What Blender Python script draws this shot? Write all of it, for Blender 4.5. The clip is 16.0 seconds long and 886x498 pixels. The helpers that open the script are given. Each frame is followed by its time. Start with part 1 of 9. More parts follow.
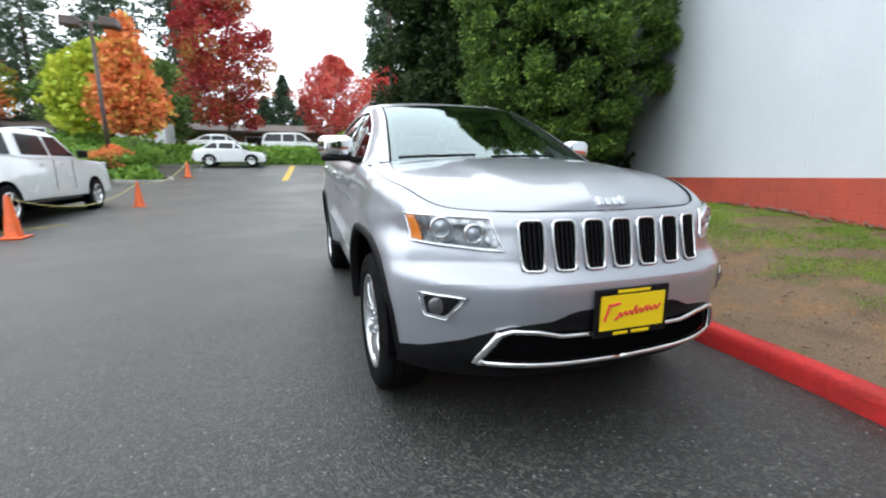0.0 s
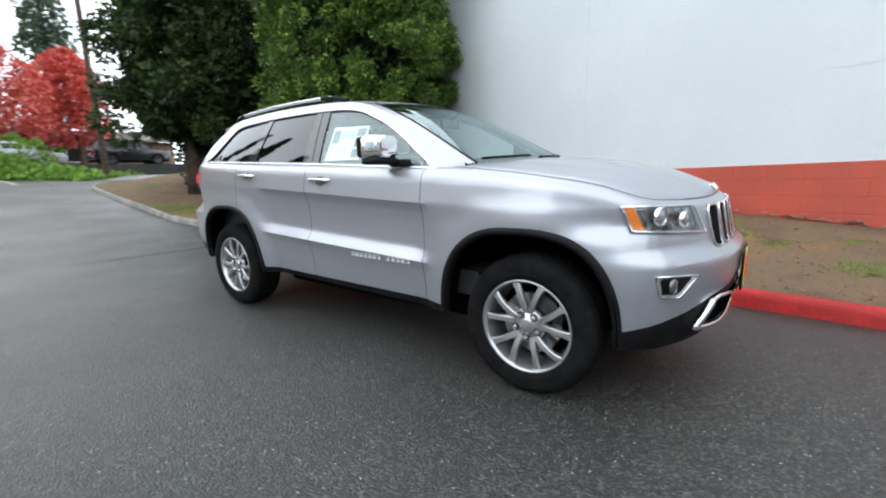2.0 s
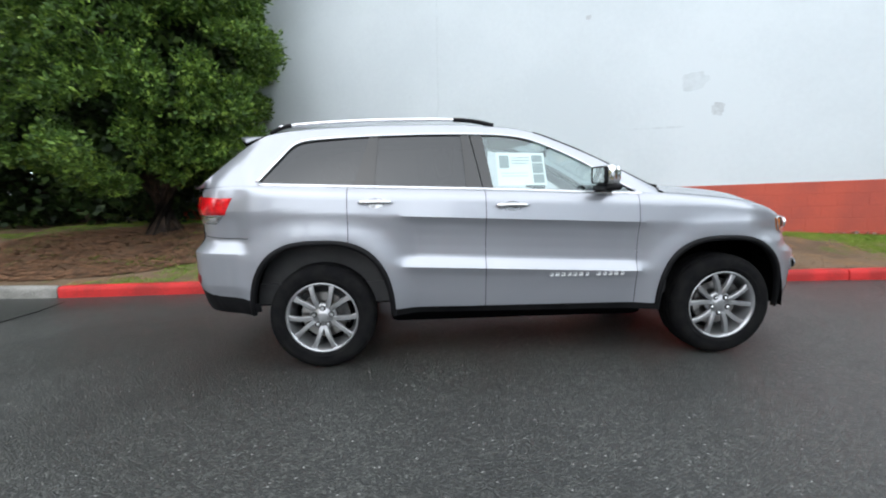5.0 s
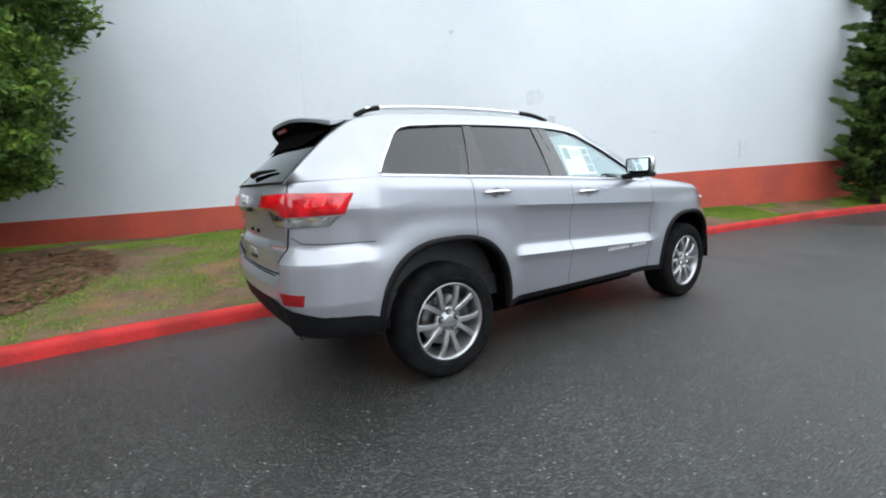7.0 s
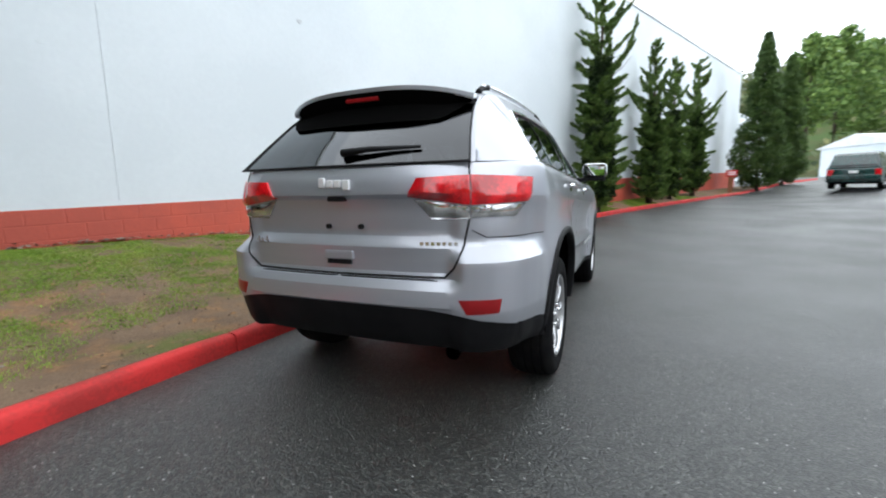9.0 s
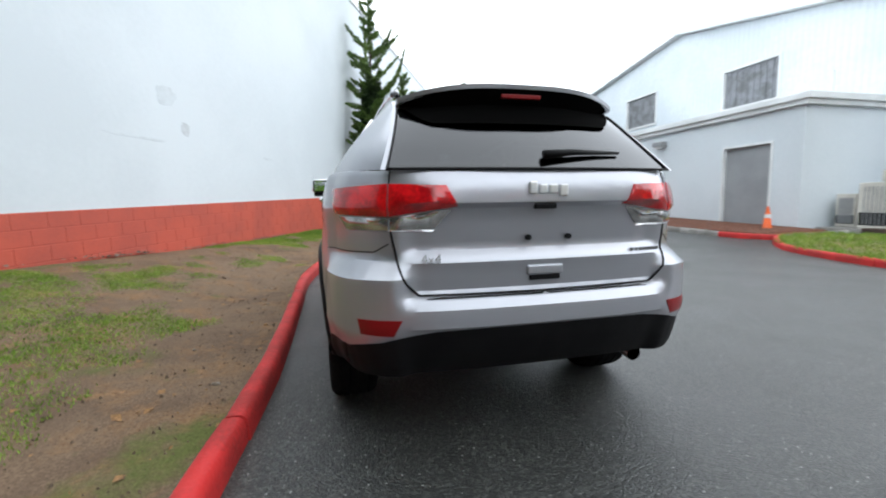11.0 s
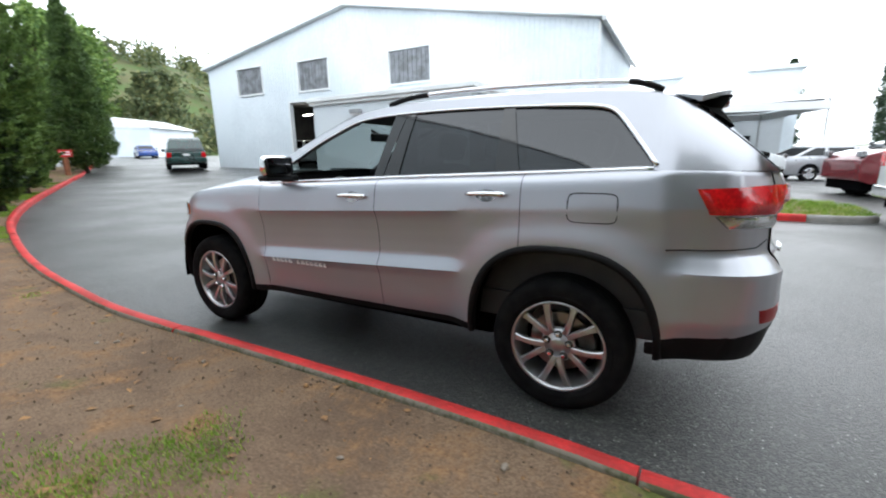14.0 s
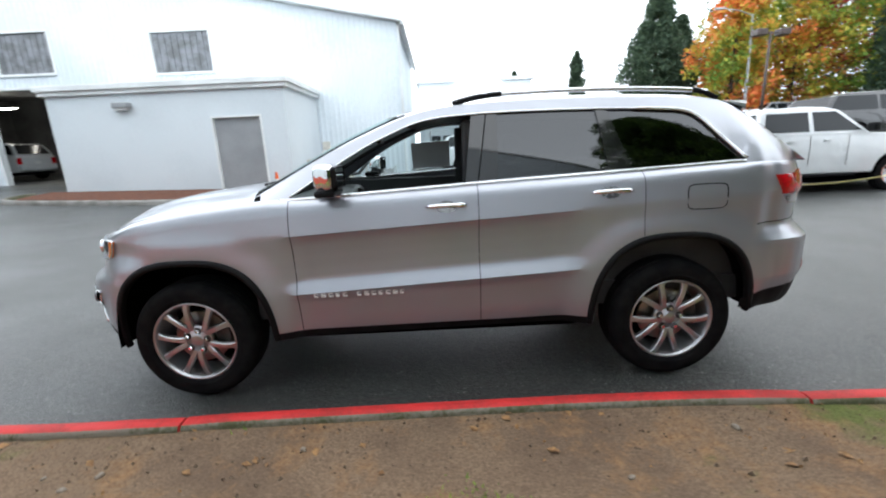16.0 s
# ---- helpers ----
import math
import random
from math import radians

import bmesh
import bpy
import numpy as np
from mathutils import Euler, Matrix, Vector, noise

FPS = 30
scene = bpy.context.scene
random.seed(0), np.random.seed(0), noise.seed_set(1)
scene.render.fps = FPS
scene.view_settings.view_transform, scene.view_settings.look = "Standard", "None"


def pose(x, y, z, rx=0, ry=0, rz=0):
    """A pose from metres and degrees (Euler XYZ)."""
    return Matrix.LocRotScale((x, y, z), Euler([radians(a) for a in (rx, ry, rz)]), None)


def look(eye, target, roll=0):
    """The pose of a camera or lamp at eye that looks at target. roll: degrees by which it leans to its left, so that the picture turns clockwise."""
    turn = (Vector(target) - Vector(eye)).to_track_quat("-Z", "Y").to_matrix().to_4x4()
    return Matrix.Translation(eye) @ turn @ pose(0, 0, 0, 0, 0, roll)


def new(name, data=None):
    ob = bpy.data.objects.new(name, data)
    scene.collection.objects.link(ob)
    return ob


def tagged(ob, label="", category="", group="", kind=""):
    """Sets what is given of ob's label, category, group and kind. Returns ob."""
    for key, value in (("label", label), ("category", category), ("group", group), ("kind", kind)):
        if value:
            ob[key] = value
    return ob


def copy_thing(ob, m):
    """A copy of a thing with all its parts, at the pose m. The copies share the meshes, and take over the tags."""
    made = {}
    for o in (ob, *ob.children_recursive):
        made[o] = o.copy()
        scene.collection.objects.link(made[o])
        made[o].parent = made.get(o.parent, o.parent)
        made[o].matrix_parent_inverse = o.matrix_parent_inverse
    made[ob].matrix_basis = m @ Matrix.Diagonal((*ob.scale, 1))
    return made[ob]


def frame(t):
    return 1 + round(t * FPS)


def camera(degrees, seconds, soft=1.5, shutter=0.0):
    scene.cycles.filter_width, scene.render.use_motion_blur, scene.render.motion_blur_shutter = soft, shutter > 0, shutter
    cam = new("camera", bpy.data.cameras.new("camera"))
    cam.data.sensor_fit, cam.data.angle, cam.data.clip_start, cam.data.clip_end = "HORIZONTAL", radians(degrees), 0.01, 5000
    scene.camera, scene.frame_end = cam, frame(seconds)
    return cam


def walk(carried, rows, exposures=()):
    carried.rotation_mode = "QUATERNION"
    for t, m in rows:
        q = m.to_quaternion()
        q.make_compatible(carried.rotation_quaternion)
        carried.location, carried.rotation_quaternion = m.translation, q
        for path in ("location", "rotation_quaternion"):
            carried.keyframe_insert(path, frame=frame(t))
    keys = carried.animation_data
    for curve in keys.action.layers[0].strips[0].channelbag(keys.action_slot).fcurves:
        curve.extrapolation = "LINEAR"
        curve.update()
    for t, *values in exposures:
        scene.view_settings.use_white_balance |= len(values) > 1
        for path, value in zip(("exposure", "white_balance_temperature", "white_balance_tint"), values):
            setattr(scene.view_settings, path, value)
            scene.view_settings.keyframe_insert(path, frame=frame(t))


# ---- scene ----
cam = camera(92.1, 16.0, soft=2.0, shutter=0.4)
PATH = [
    (0, (3.68, -1.277, 1.211), (1.825, -0.642, 0.822), 0.1),
    (0.5, (3.467, -1.717, 1.213), (1.707, -0.833, 0.868), -1.2),
    (1, (3.171, -2.123, 1.219), (1.547, -1.01, 0.867), -2.4),
    (1.5, (2.818, -2.531, 1.216), (1.411, -1.157, 0.85), -1.7),
    (2, (2.386, -2.874, 1.207), (1.214, -1.298, 0.831), -1.6),
    (2.5, (1.903, -3.159, 1.233), (0.992, -1.41, 0.904), -1.4),
    (3, (1.378, -3.387, 1.243), (0.627, -1.576, 0.847), -2.8),
    (3.5, (0.864, -3.573, 1.275), (0.341, -1.676, 0.917), -2.2),
    (4, (0.35, -3.745, 1.294), (0.071, -1.794, 0.951), -1.9),
    (4.5, (-0.184, -3.827, 1.299), (-0.33, -1.856, 0.997), -1.6),
    (5, (-0.747, -3.871, 1.298), (-0.647, -1.896, 0.994), -1.0),
    (5.2, (-0.964, -3.857, 1.293), (-0.76, -1.89, 0.994), -1.0),
    (7.3, (-3.221, -2.9, 1.228), (-1.989, -1.351, 0.943), -2.3),
    (7.5, (-3.386, -2.764, 1.209), (-2.073, -1.279, 0.943), -2.1),
    (8, (-3.746, -2.329, 1.204), (-2.263, -1.01, 0.958), -1.7),
    (8.5, (-4.036, -1.84, 1.19), (-2.364, -0.771, 0.946), -1.5),
    (8.7, (-4.124, -1.625, 1.166), (-2.384, -0.672, 0.907), -1.4),
    (10.8, (-4.149, 0.663, 1.165), (-2.187, 0.339, 0.951), -0.6),
    (11, (-4.089, 0.858, 1.156), (-2.156, 0.391, 0.936), -0.9),
    (11.5, (-3.872, 1.337, 1.169), (-2.019, 0.631, 0.91), -0.4),
    (12, (-3.627, 1.792, 1.225), (-1.883, 0.849, 0.962), -0.3),
    (12.5, (-3.268, 2.174, 1.256), (-1.712, 0.968, 0.907), -0.8),
    (13, (-2.862, 2.524, 1.313), (-1.525, 1.071, 0.991), -2.1),
    (13.5, (-2.425, 2.808, 1.339), (-1.302, 1.205, 0.928), -2.2),
    (14, (-1.977, 3.061, 1.39), (-1.018, 1.36, 0.958), -1.1),
    (14.5, (-1.527, 3.266, 1.454), (-0.837, 1.436, 1.035), 0.1),
    (15, (-1.067, 3.365, 1.489), (-0.661, 1.457, 1.048), -0.5),
    (15.5, (-0.557, 3.427, 1.475), (-0.357, 1.492, 1.013), -0.4),
    (16, (-0.075, 3.354, 1.476), (-0.08, 1.411, 1.004), -2.7),
]
walk(cam, [(t, look(eye, target, roll)) for t, eye, target, roll in PATH],
     exposures=((0, 1.66), (1.5, 1.59), (3, 1.55), (5.2, 1.54), (7.3, 1.57), (8.7, 1.60), (10.8, 1.56), (12, 1.56), (13.5, 1.72), (16, 1.80)))

# ---- world, sun, exposure ----
world = bpy.data.worlds.new("overcast_sky")
scene.world = world
world.use_nodes = True
wn, wl = world.node_tree.nodes, world.node_tree.links
wn.clear()
sky = wn.new("ShaderNodeTexSky")
sky.sky_type = "NISHITA"
sky.sun_disc = False
sky.sun_elevation, sky.sun_rotation = radians(52), radians(200)
sky.air_density, sky.dust_density = 1.0, 4.0
grey = wn.new("ShaderNodeHueSaturation")
grey.inputs["Saturation"].default_value = 0.18
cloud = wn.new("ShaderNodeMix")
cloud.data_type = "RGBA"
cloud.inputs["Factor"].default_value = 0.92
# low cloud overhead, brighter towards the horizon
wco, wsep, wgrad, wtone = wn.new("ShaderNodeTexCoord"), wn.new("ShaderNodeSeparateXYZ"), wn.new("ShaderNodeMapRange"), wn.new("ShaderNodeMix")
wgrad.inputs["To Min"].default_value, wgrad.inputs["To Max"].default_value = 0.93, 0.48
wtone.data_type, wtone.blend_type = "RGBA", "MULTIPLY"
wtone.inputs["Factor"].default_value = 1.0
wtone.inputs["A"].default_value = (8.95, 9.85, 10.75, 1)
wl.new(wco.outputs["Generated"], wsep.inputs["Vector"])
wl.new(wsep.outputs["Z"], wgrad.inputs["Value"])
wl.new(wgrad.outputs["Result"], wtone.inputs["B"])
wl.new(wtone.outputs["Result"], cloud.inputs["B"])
wbg = wn.new("ShaderNodeBackground")
wbg.inputs["Strength"].default_value = 0.125
wout = wn.new("ShaderNodeOutputWorld")
wl.new(sky.outputs["Color"], grey.inputs["Color"])
wl.new(grey.outputs["Color"], cloud.inputs["A"])
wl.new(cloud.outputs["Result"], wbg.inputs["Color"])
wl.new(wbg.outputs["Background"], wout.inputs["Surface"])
sun = new("sun", bpy.data.lights.new("sun", "SUN"))
sun.data.energy, sun.data.angle, sun.data.color = 0.5, radians(140), (1.0, 0.97, 0.93)
sun.matrix_world = look((0, 0, 30), (8, 18, 0))
scene.view_settings.exposure = 0.85


# ---- materials ----
def mat(name, base, dark=None, scale=4.0, rough=0.6, metal=0.0, bump=0.0, bscale=60.0, fine=0.35, coat=0.0, spec=0.5, rvar=0.08, world_space=False, distance=0.01):
    """A surface with variation at two scales: broad patches towards 'dark' and a fine grain, with a fine relief."""
    m = bpy.data.materials.new(name)
    m.use_nodes = True
    n, l = m.node_tree.nodes, m.node_tree.links
    b = n["Principled BSDF"]
    dark = dark or tuple(c * 0.75 for c in base)
    if world_space:
        co = n.new("ShaderNodeNewGeometry").outputs["Position"]
    else:
        co = n.new("ShaderNodeTexCoord").outputs["Object"]
    big = n.new("ShaderNodeTexNoise")
    big.inputs["Scale"].default_value, big.inputs["Detail"].default_value = scale, 6
    small = n.new("ShaderNodeTexNoise")
    small.inputs["Scale"].default_value, small.inputs["Detail"].default_value = bscale, 3
    mix = n.new("ShaderNodeMix")
    mix.data_type = "RGBA"
    mix.inputs["A"].default_value, mix.inputs["B"].default_value = (*base, 1), (*dark, 1)
    add = n.new("ShaderNodeMath")
    add.operation = "MULTIPLY_ADD"
    add.inputs[1].default_value = fine
    ramp = n.new("ShaderNodeMapRange")
    ramp.inputs["From Min"].default_value, ramp.inputs["From Max"].default_value = 0.4 + 0.5 * fine, 0.62 + 0.5 * fine
    for t in (big, small):
        l.new(co, t.inputs["Vector"])
    l.new(small.outputs["Fac"], add.inputs[0])
    l.new(big.outputs["Fac"], add.inputs[2])
    l.new(add.outputs[0], ramp.inputs["Value"])
    l.new(ramp.outputs["Result"], mix.inputs["Factor"])
    l.new(mix.outputs["Result"], b.inputs["Base Color"])
    rr = n.new("ShaderNodeMapRange")
    rr.inputs["To Min"].default_value, rr.inputs["To Max"].default_value = max(0.02, rough - rvar), min(1, rough + rvar)
    l.new(big.outputs["Fac"], rr.inputs["Value"])
    l.new(rr.outputs["Result"], b.inputs["Roughness"])
    b.inputs["Metallic"].default_value = metal
    b.inputs["Specular IOR Level"].default_value = spec
    b.inputs["Coat Weight"].default_value = coat
    b.inputs["Coat Roughness"].default_value = 0.04
    if bump:
        bp = n.new("ShaderNodeBump")
        bp.inputs["Strength"].default_value, bp.inputs["Distance"].default_value = bump, distance
        l.new(small.outputs["Fac"], bp.inputs["Height"])
        l.new(bp.outputs["Normal"], b.inputs["Normal"])
    return m


def leaf_mat(name, a, b2, c, rough=0.55, rand=0.5, patch=1.5, lo=0.22, hi=0.82):
    """Leaves: each tuft takes its own shade between three colours; a little light comes through."""
    m = bpy.data.materials.new(name)
    m.use_nodes = True
    n, l = m.node_tree.nodes, m.node_tree.links
    b = n["Principled BSDF"]
    geo = n.new("ShaderNodeNewGeometry")
    noi = n.new("ShaderNodeTexNoise")
    noi.inputs["Scale"].default_value, noi.inputs["Detail"].default_value = patch, 4
    l.new(geo.outputs["Position"], noi.inputs["Vector"])
    add = n.new("ShaderNodeMath")
    add.operation = "MULTIPLY_ADD"
    add.inputs[1].default_value = rand
    sub = n.new("ShaderNodeMath")
    sub.operation = "SUBTRACT"
    sub.inputs[1].default_value = rand / 2
    l.new(geo.outputs["Random Per Island"], add.inputs[0])
    l.new(noi.outputs["Fac"], add.inputs[2])
    l.new(add.outputs[0], sub.inputs[0])
    cr = n.new("ShaderNodeValToRGB")
    e = cr.color_ramp.elements
    e[0].position, e[0].color = lo, (*a, 1)
    e[1].position, e[1].color = hi, (*c, 1)
    mid = e.new(0.52)
    mid.color = (*b2, 1)
    l.new(sub.outputs[0], cr.inputs["Fac"])
    l.new(cr.outputs["Color"], b.inputs["Base Color"])
    b.inputs["Roughness"].default_value = rough
    b.inputs["Specular IOR Level"].default_value = 0.3
    tr = n.new("ShaderNodeBsdfTranslucent")
    l.new(cr.outputs["Color"], tr.inputs["Color"])
    ms = n.new("ShaderNodeMixShader")
    ms.inputs["Fac"].default_value = 0.22
    out = n["Material Output"]
    l.new(b.outputs["BSDF"], ms.inputs[1])
    l.new(tr.outputs["BSDF"], ms.inputs[2])
    l.new(ms.outputs["Shader"], out.inputs["Surface"])
    return m


def glass_mat(name, tint, gloss=0.06, sheen=(0.95, 0.97, 1.0)):
    """A pane: what is behind shows through the tint, and the Fresnel share is mirrored."""
    m = bpy.data.materials.new(name)
    m.use_nodes = True
    n, l = m.node_tree.nodes, m.node_tree.links
    n.remove(n["Principled BSDF"])
    tr = n.new("ShaderNodeBsdfTransparent")
    tr.inputs["Color"].default_value = (*tint, 1)
    gl = n.new("ShaderNodeBsdfGlossy")
    gl.inputs["Roughness"].default_value = 0.01
    gl.inputs["Color"].default_value = (*sheen, 1)
    lw = n.new("ShaderNodeLayerWeight")
    lw.inputs["Blend"].default_value = 0.5
    pw = n.new("ShaderNodeMath")
    pw.operation = "POWER"
    pw.inputs[1].default_value = 4.2
    fr = n.new("ShaderNodeMath")
    fr.operation = "MULTIPLY_ADD"
    fr.inputs[1].default_value, fr.inputs[2].default_value = 0.95 - gloss, gloss
    l.new(lw.outputs["Facing"], pw.inputs[0])
    l.new(pw.outputs[0], fr.inputs[0])
    ms = n.new("ShaderNodeMixShader")
    l.new(fr.outputs[0], ms.inputs["Fac"])
    l.new(tr.outputs["BSDF"], ms.inputs[1])
    l.new(gl.outputs["BSDF"], ms.inputs[2])
    l.new(ms.outputs["Shader"], n["Material Output"].inputs["Surface"])
    return m


def plain(name, c, rough=0.4, metal=0.0, coat=0.0, emit=0.0, spec=0.5):
    m = bpy.data.materials.new(name)
    m.use_nodes = True
    b = m.node_tree.nodes["Principled BSDF"]
    b.inputs["Base Color"].default_value = (*c, 1)
    b.inputs["Roughness"].default_value, b.inputs["Metallic"].default_value = rough, metal
    b.inputs["Coat Weight"].default_value = coat
    b.inputs["Specular IOR Level"].default_value = spec
    if emit:
        b.inputs["Emission Color"].default_value, b.inputs["Emission Strength"].default_value = (*c, 1), emit
    return m


def asphalt_mat():
    """Damp worn asphalt: dark binder, pale stones that show through, wet and drier patches."""
    m = bpy.data.materials.new("damp_asphalt")
    m.use_nodes = True
    n, l = m.node_tree.nodes, m.node_tree.links
    b = n["Principled BSDF"]
    co = n.new("ShaderNodeNewGeometry").outputs["Position"]
    vor = n.new("ShaderNodeTexVoronoi")
    vor.inputs["Scale"].default_value = 95
    fine = n.new("ShaderNodeTexNoise")
    fine.inputs["Scale"].default_value, fine.inputs["Detail"].default_value = 220, 2
    pat = n.new("ShaderNodeTexNoise")
    pat.inputs["Scale"].default_value, pat.inputs["Detail"].default_value = 0.55, 5
    spot = n.new("ShaderNodeTexVoronoi")
    spot.inputs["Scale"].default_value = 42
    for t in (vor, fine, pat, spot):
        l.new(co, t.inputs["Vector"])
    # stones: some cells of the fine voronoi are paler
    sep = n.new("ShaderNodeSeparateColor")
    l.new(vor.outputs["Color"], sep.inputs["Color"])
    stone = n.new("ShaderNodeMapRange")
    stone.inputs["From Min"].default_value, stone.inputs["From Max"].default_value = 0.55, 1.0
    l.new(sep.outputs["Red"], stone.inputs["Value"])
    cbase = n.new("ShaderNodeMix")
    cbase.data_type = "RGBA"
    cbase.inputs["A"].default_value, cbase.inputs["B"].default_value = (0.0150, 0.0163, 0.0155, 1), (0.076, 0.079, 0.072, 1)
    l.new(stone.outputs["Result"], cbase.inputs["Factor"])
    # broad wet and dry patches
    cp = n.new("ShaderNodeMix")
    cp.data_type = "RGBA"
    cp.blend_type = "MULTIPLY"
    pr = n.new("ShaderNodeMapRange")
    pr.inputs["From Min"].default_value, pr.inputs["From Max"].default_value = 0.3, 0.7
    pr.inputs["To Min"].default_value, pr.inputs["To Max"].default_value = 0.72, 1.25
    l.new(pat.outputs["Fac"], pr.inputs["Value"])
    cp.inputs["Factor"].default_value = 1.0
    mot = n.new("ShaderNodeTexNoise")
    mot.inputs["Scale"].default_value, mot.inputs["Detail"].default_value, mot.inputs["Roughness"].default_value = 14, 6, 0.75
    l.new(co, mot.inputs["Vector"])
    mr = n.new("ShaderNodeMapRange")
    mr.inputs["From Min"].default_value, mr.inputs["From Max"].default_value = 0.3, 0.7
    mr.inputs["To Min"].default_value, mr.inputs["To Max"].default_value = 0.78, 1.24
    l.new(mot.outputs["Fac"], mr.inputs["Value"])
    pm = n.new("ShaderNodeMath")
    pm.operation = "MULTIPLY"
    l.new(mr.outputs["Result"], pm.inputs[0])
    l.new(cbase.outputs["Result"], cp.inputs["A"])
    l.new(pr.outputs["Result"], pm.inputs[1])
    l.new(pm.outputs[0], cp.inputs["B"])
    # sparse pale chips
    sep2 = n.new("ShaderNodeSeparateColor")
    l.new(spot.outputs["Color"], sep2.inputs["Color"])
    gt = n.new("ShaderNodeMath")
    gt.operation = "GREATER_THAN"
    gt.inputs[1].default_value = 0.91
    l.new(sep2.outputs["Green"], gt.inputs[0])
    lt = n.new("ShaderNodeMath")
    lt.operation = "LESS_THAN"
    lt.inputs[1].default_value = 0.21
    l.new(spot.outputs["Distance"], lt.inputs[0])
    chip = n.new("ShaderNodeMath")
    chip.operation = "MULTIPLY"
    l.new(gt.outputs[0], chip.inputs[0])
    l.new(lt.outputs[0], chip.inputs[1])
    cc = n.new("ShaderNodeMix")
    cc.data_type = "RGBA"
    cc.inputs["B"].default_value = (0.29, 0.29, 0.28, 1)
    l.new(chip.outputs[0], cc.inputs["Factor"])
    l.new(cp.outputs["Result"], cc.inputs["A"])
    l.new(cc.outputs["Result"], b.inputs["Base Color"])
    ro = n.new("ShaderNodeMapRange")
    ro.inputs["From Min"].default_value, ro.inputs["From Max"].default_value = 0.3, 0.7
    ro.inputs["To Min"].default_value, ro.inputs["To Max"].default_value = 0.45, 0.65
    l.new(pat.outputs["Fac"], ro.inputs["Value"])
    l.new(ro.outputs["Result"], b.inputs["Roughness"])
    b.inputs["Specular IOR Level"].default_value = 0.25
    b.inputs["Coat Weight"].default_value, b.inputs["Coat IOR"].default_value = 1.0, 1.38
    cr_ = n.new("ShaderNodeMapRange")
    cr_.inputs["From Min"].default_value, cr_.inputs["From Max"].default_value = 0.3, 0.7
    cr_.inputs["To Min"].default_value, cr_.inputs["To Max"].default_value = 0.40, 0.58
    l.new(pat.outputs["Fac"], cr_.inputs["Value"])
    l.new(cr_.outputs["Result"], b.inputs["Coat Roughness"])
    hs = n.new("ShaderNodeMath")
    hs.operation = "MULTIPLY_ADD"
    hs.inputs[1].default_value = 0.5
    l.new(fine.outputs["Fac"], hs.inputs[0])
    l.new(vor.outputs["Distance"], hs.inputs[2])
    bp = n.new("ShaderNodeBump")
    bp.inputs["Strength"].default_value, bp.inputs["Distance"].default_value = 0.6, 0.007
    bp.invert = True
    l.new(hs.outputs[0], bp.inputs["Height"])
    l.new(bp.outputs["Normal"], b.inputs["Normal"])
    l.new(bp.outputs["Normal"], b.inputs["Coat Normal"])
    return m


M_ASPHALT = asphalt_mat()
M_GRASSFAR = mat("far_grass", (0.07, 0.12, 0.03), (0.10, 0.10, 0.04), 0.2, 0.9, world_space=True)
M_WALL = mat("white_painted_block", (0.64, 0.69, 0.72), (0.58, 0.63, 0.66), 0.35, 0.75, bump=0.15, bscale=14, fine=0.2, world_space=True)
M_BAND = mat("red_painted_block", (0.50, 0.085, 0.05), (0.40, 0.075, 0.05), 1.2, 0.7, bump=0.25, bscale=30, fine=0.3, world_space=True)
M_KERBRED = mat("red_kerb_paint", (0.53, 0.030, 0.029), (0.34, 0.026, 0.024), 3.0, 0.62, spec=0.25, bump=0.35, bscale=45, fine=0.5, world_space=True)
M_KERBBACK = mat("mossy_concrete", (0.17, 0.155, 0.12), (0.07, 0.075, 0.035), 4.0, 0.9, bump=0.5, bscale=50, fine=0.6, world_space=True)
M_CONC = mat("grey_concrete", (0.30, 0.29, 0.27), (0.17, 0.165, 0.15), 2.5, 0.8, bump=0.35, bscale=60, fine=0.5, world_space=True)
M_METALSIDE = mat("white_steel_cladding", (0.72, 0.78, 0.82), (0.63, 0.69, 0.73), 0.3, 0.5, bscale=8, world_space=True)
M_TRIMW = mat("white_trim", (0.78, 0.8, 0.8), (0.66, 0.68, 0.68), 1.0, 0.5, world_space=True)
M_DOORGREY = mat("grey_door_paint", (0.30, 0.31, 0.32), (0.25, 0.26, 0.27), 1.0, 0.5, world_space=True)
# near-black without sheen: shade of hollows put into colour; also the crack's tar
M_DARKIN = plain("shade_and_tar_black", (0.0035, 0.0035, 0.004), 1.0, spec=0.0)
M_CURTAIN = mat("grey_blind", (0.22, 0.23, 0.25), (0.12, 0.125, 0.13), 3.0, 0.35, bscale=20, world_space=True)
M_BARK = mat("bark", (0.085, 0.055, 0.038), (0.035, 0.024, 0.018), 6.0, 0.9, bump=0.8, bscale=25, distance=0.02)
M_LEAFA = leaf_mat("cypress_leaf", (0.016, 0.040, 0.007), (0.068, 0.136, 0.023), (0.31, 0.46, 0.080), rand=0.3, patch=4.2)
# cedar and bush leaves; also the painted shade inside cypress and junipers
M_LEAFB = leaf_mat("cedar_leaf_and_crown_shade", (0.006, 0.013, 0.005), (0.019, 0.040, 0.010), (0.085, 0.135, 0.030), rand=0.25, patch=2.6)
M_LEAFC = leaf_mat("juniper_leaf", (0.045, 0.085, 0.022), (0.105, 0.180, 0.042), (0.20, 0.29, 0.075), rand=0.35, patch=2.4)
M_LEAFARB = leaf_mat("arborvitae_leaf", (0.026, 0.055, 0.014), (0.060, 0.108, 0.026), (0.115, 0.175, 0.045), rand=0.3, patch=2.0)
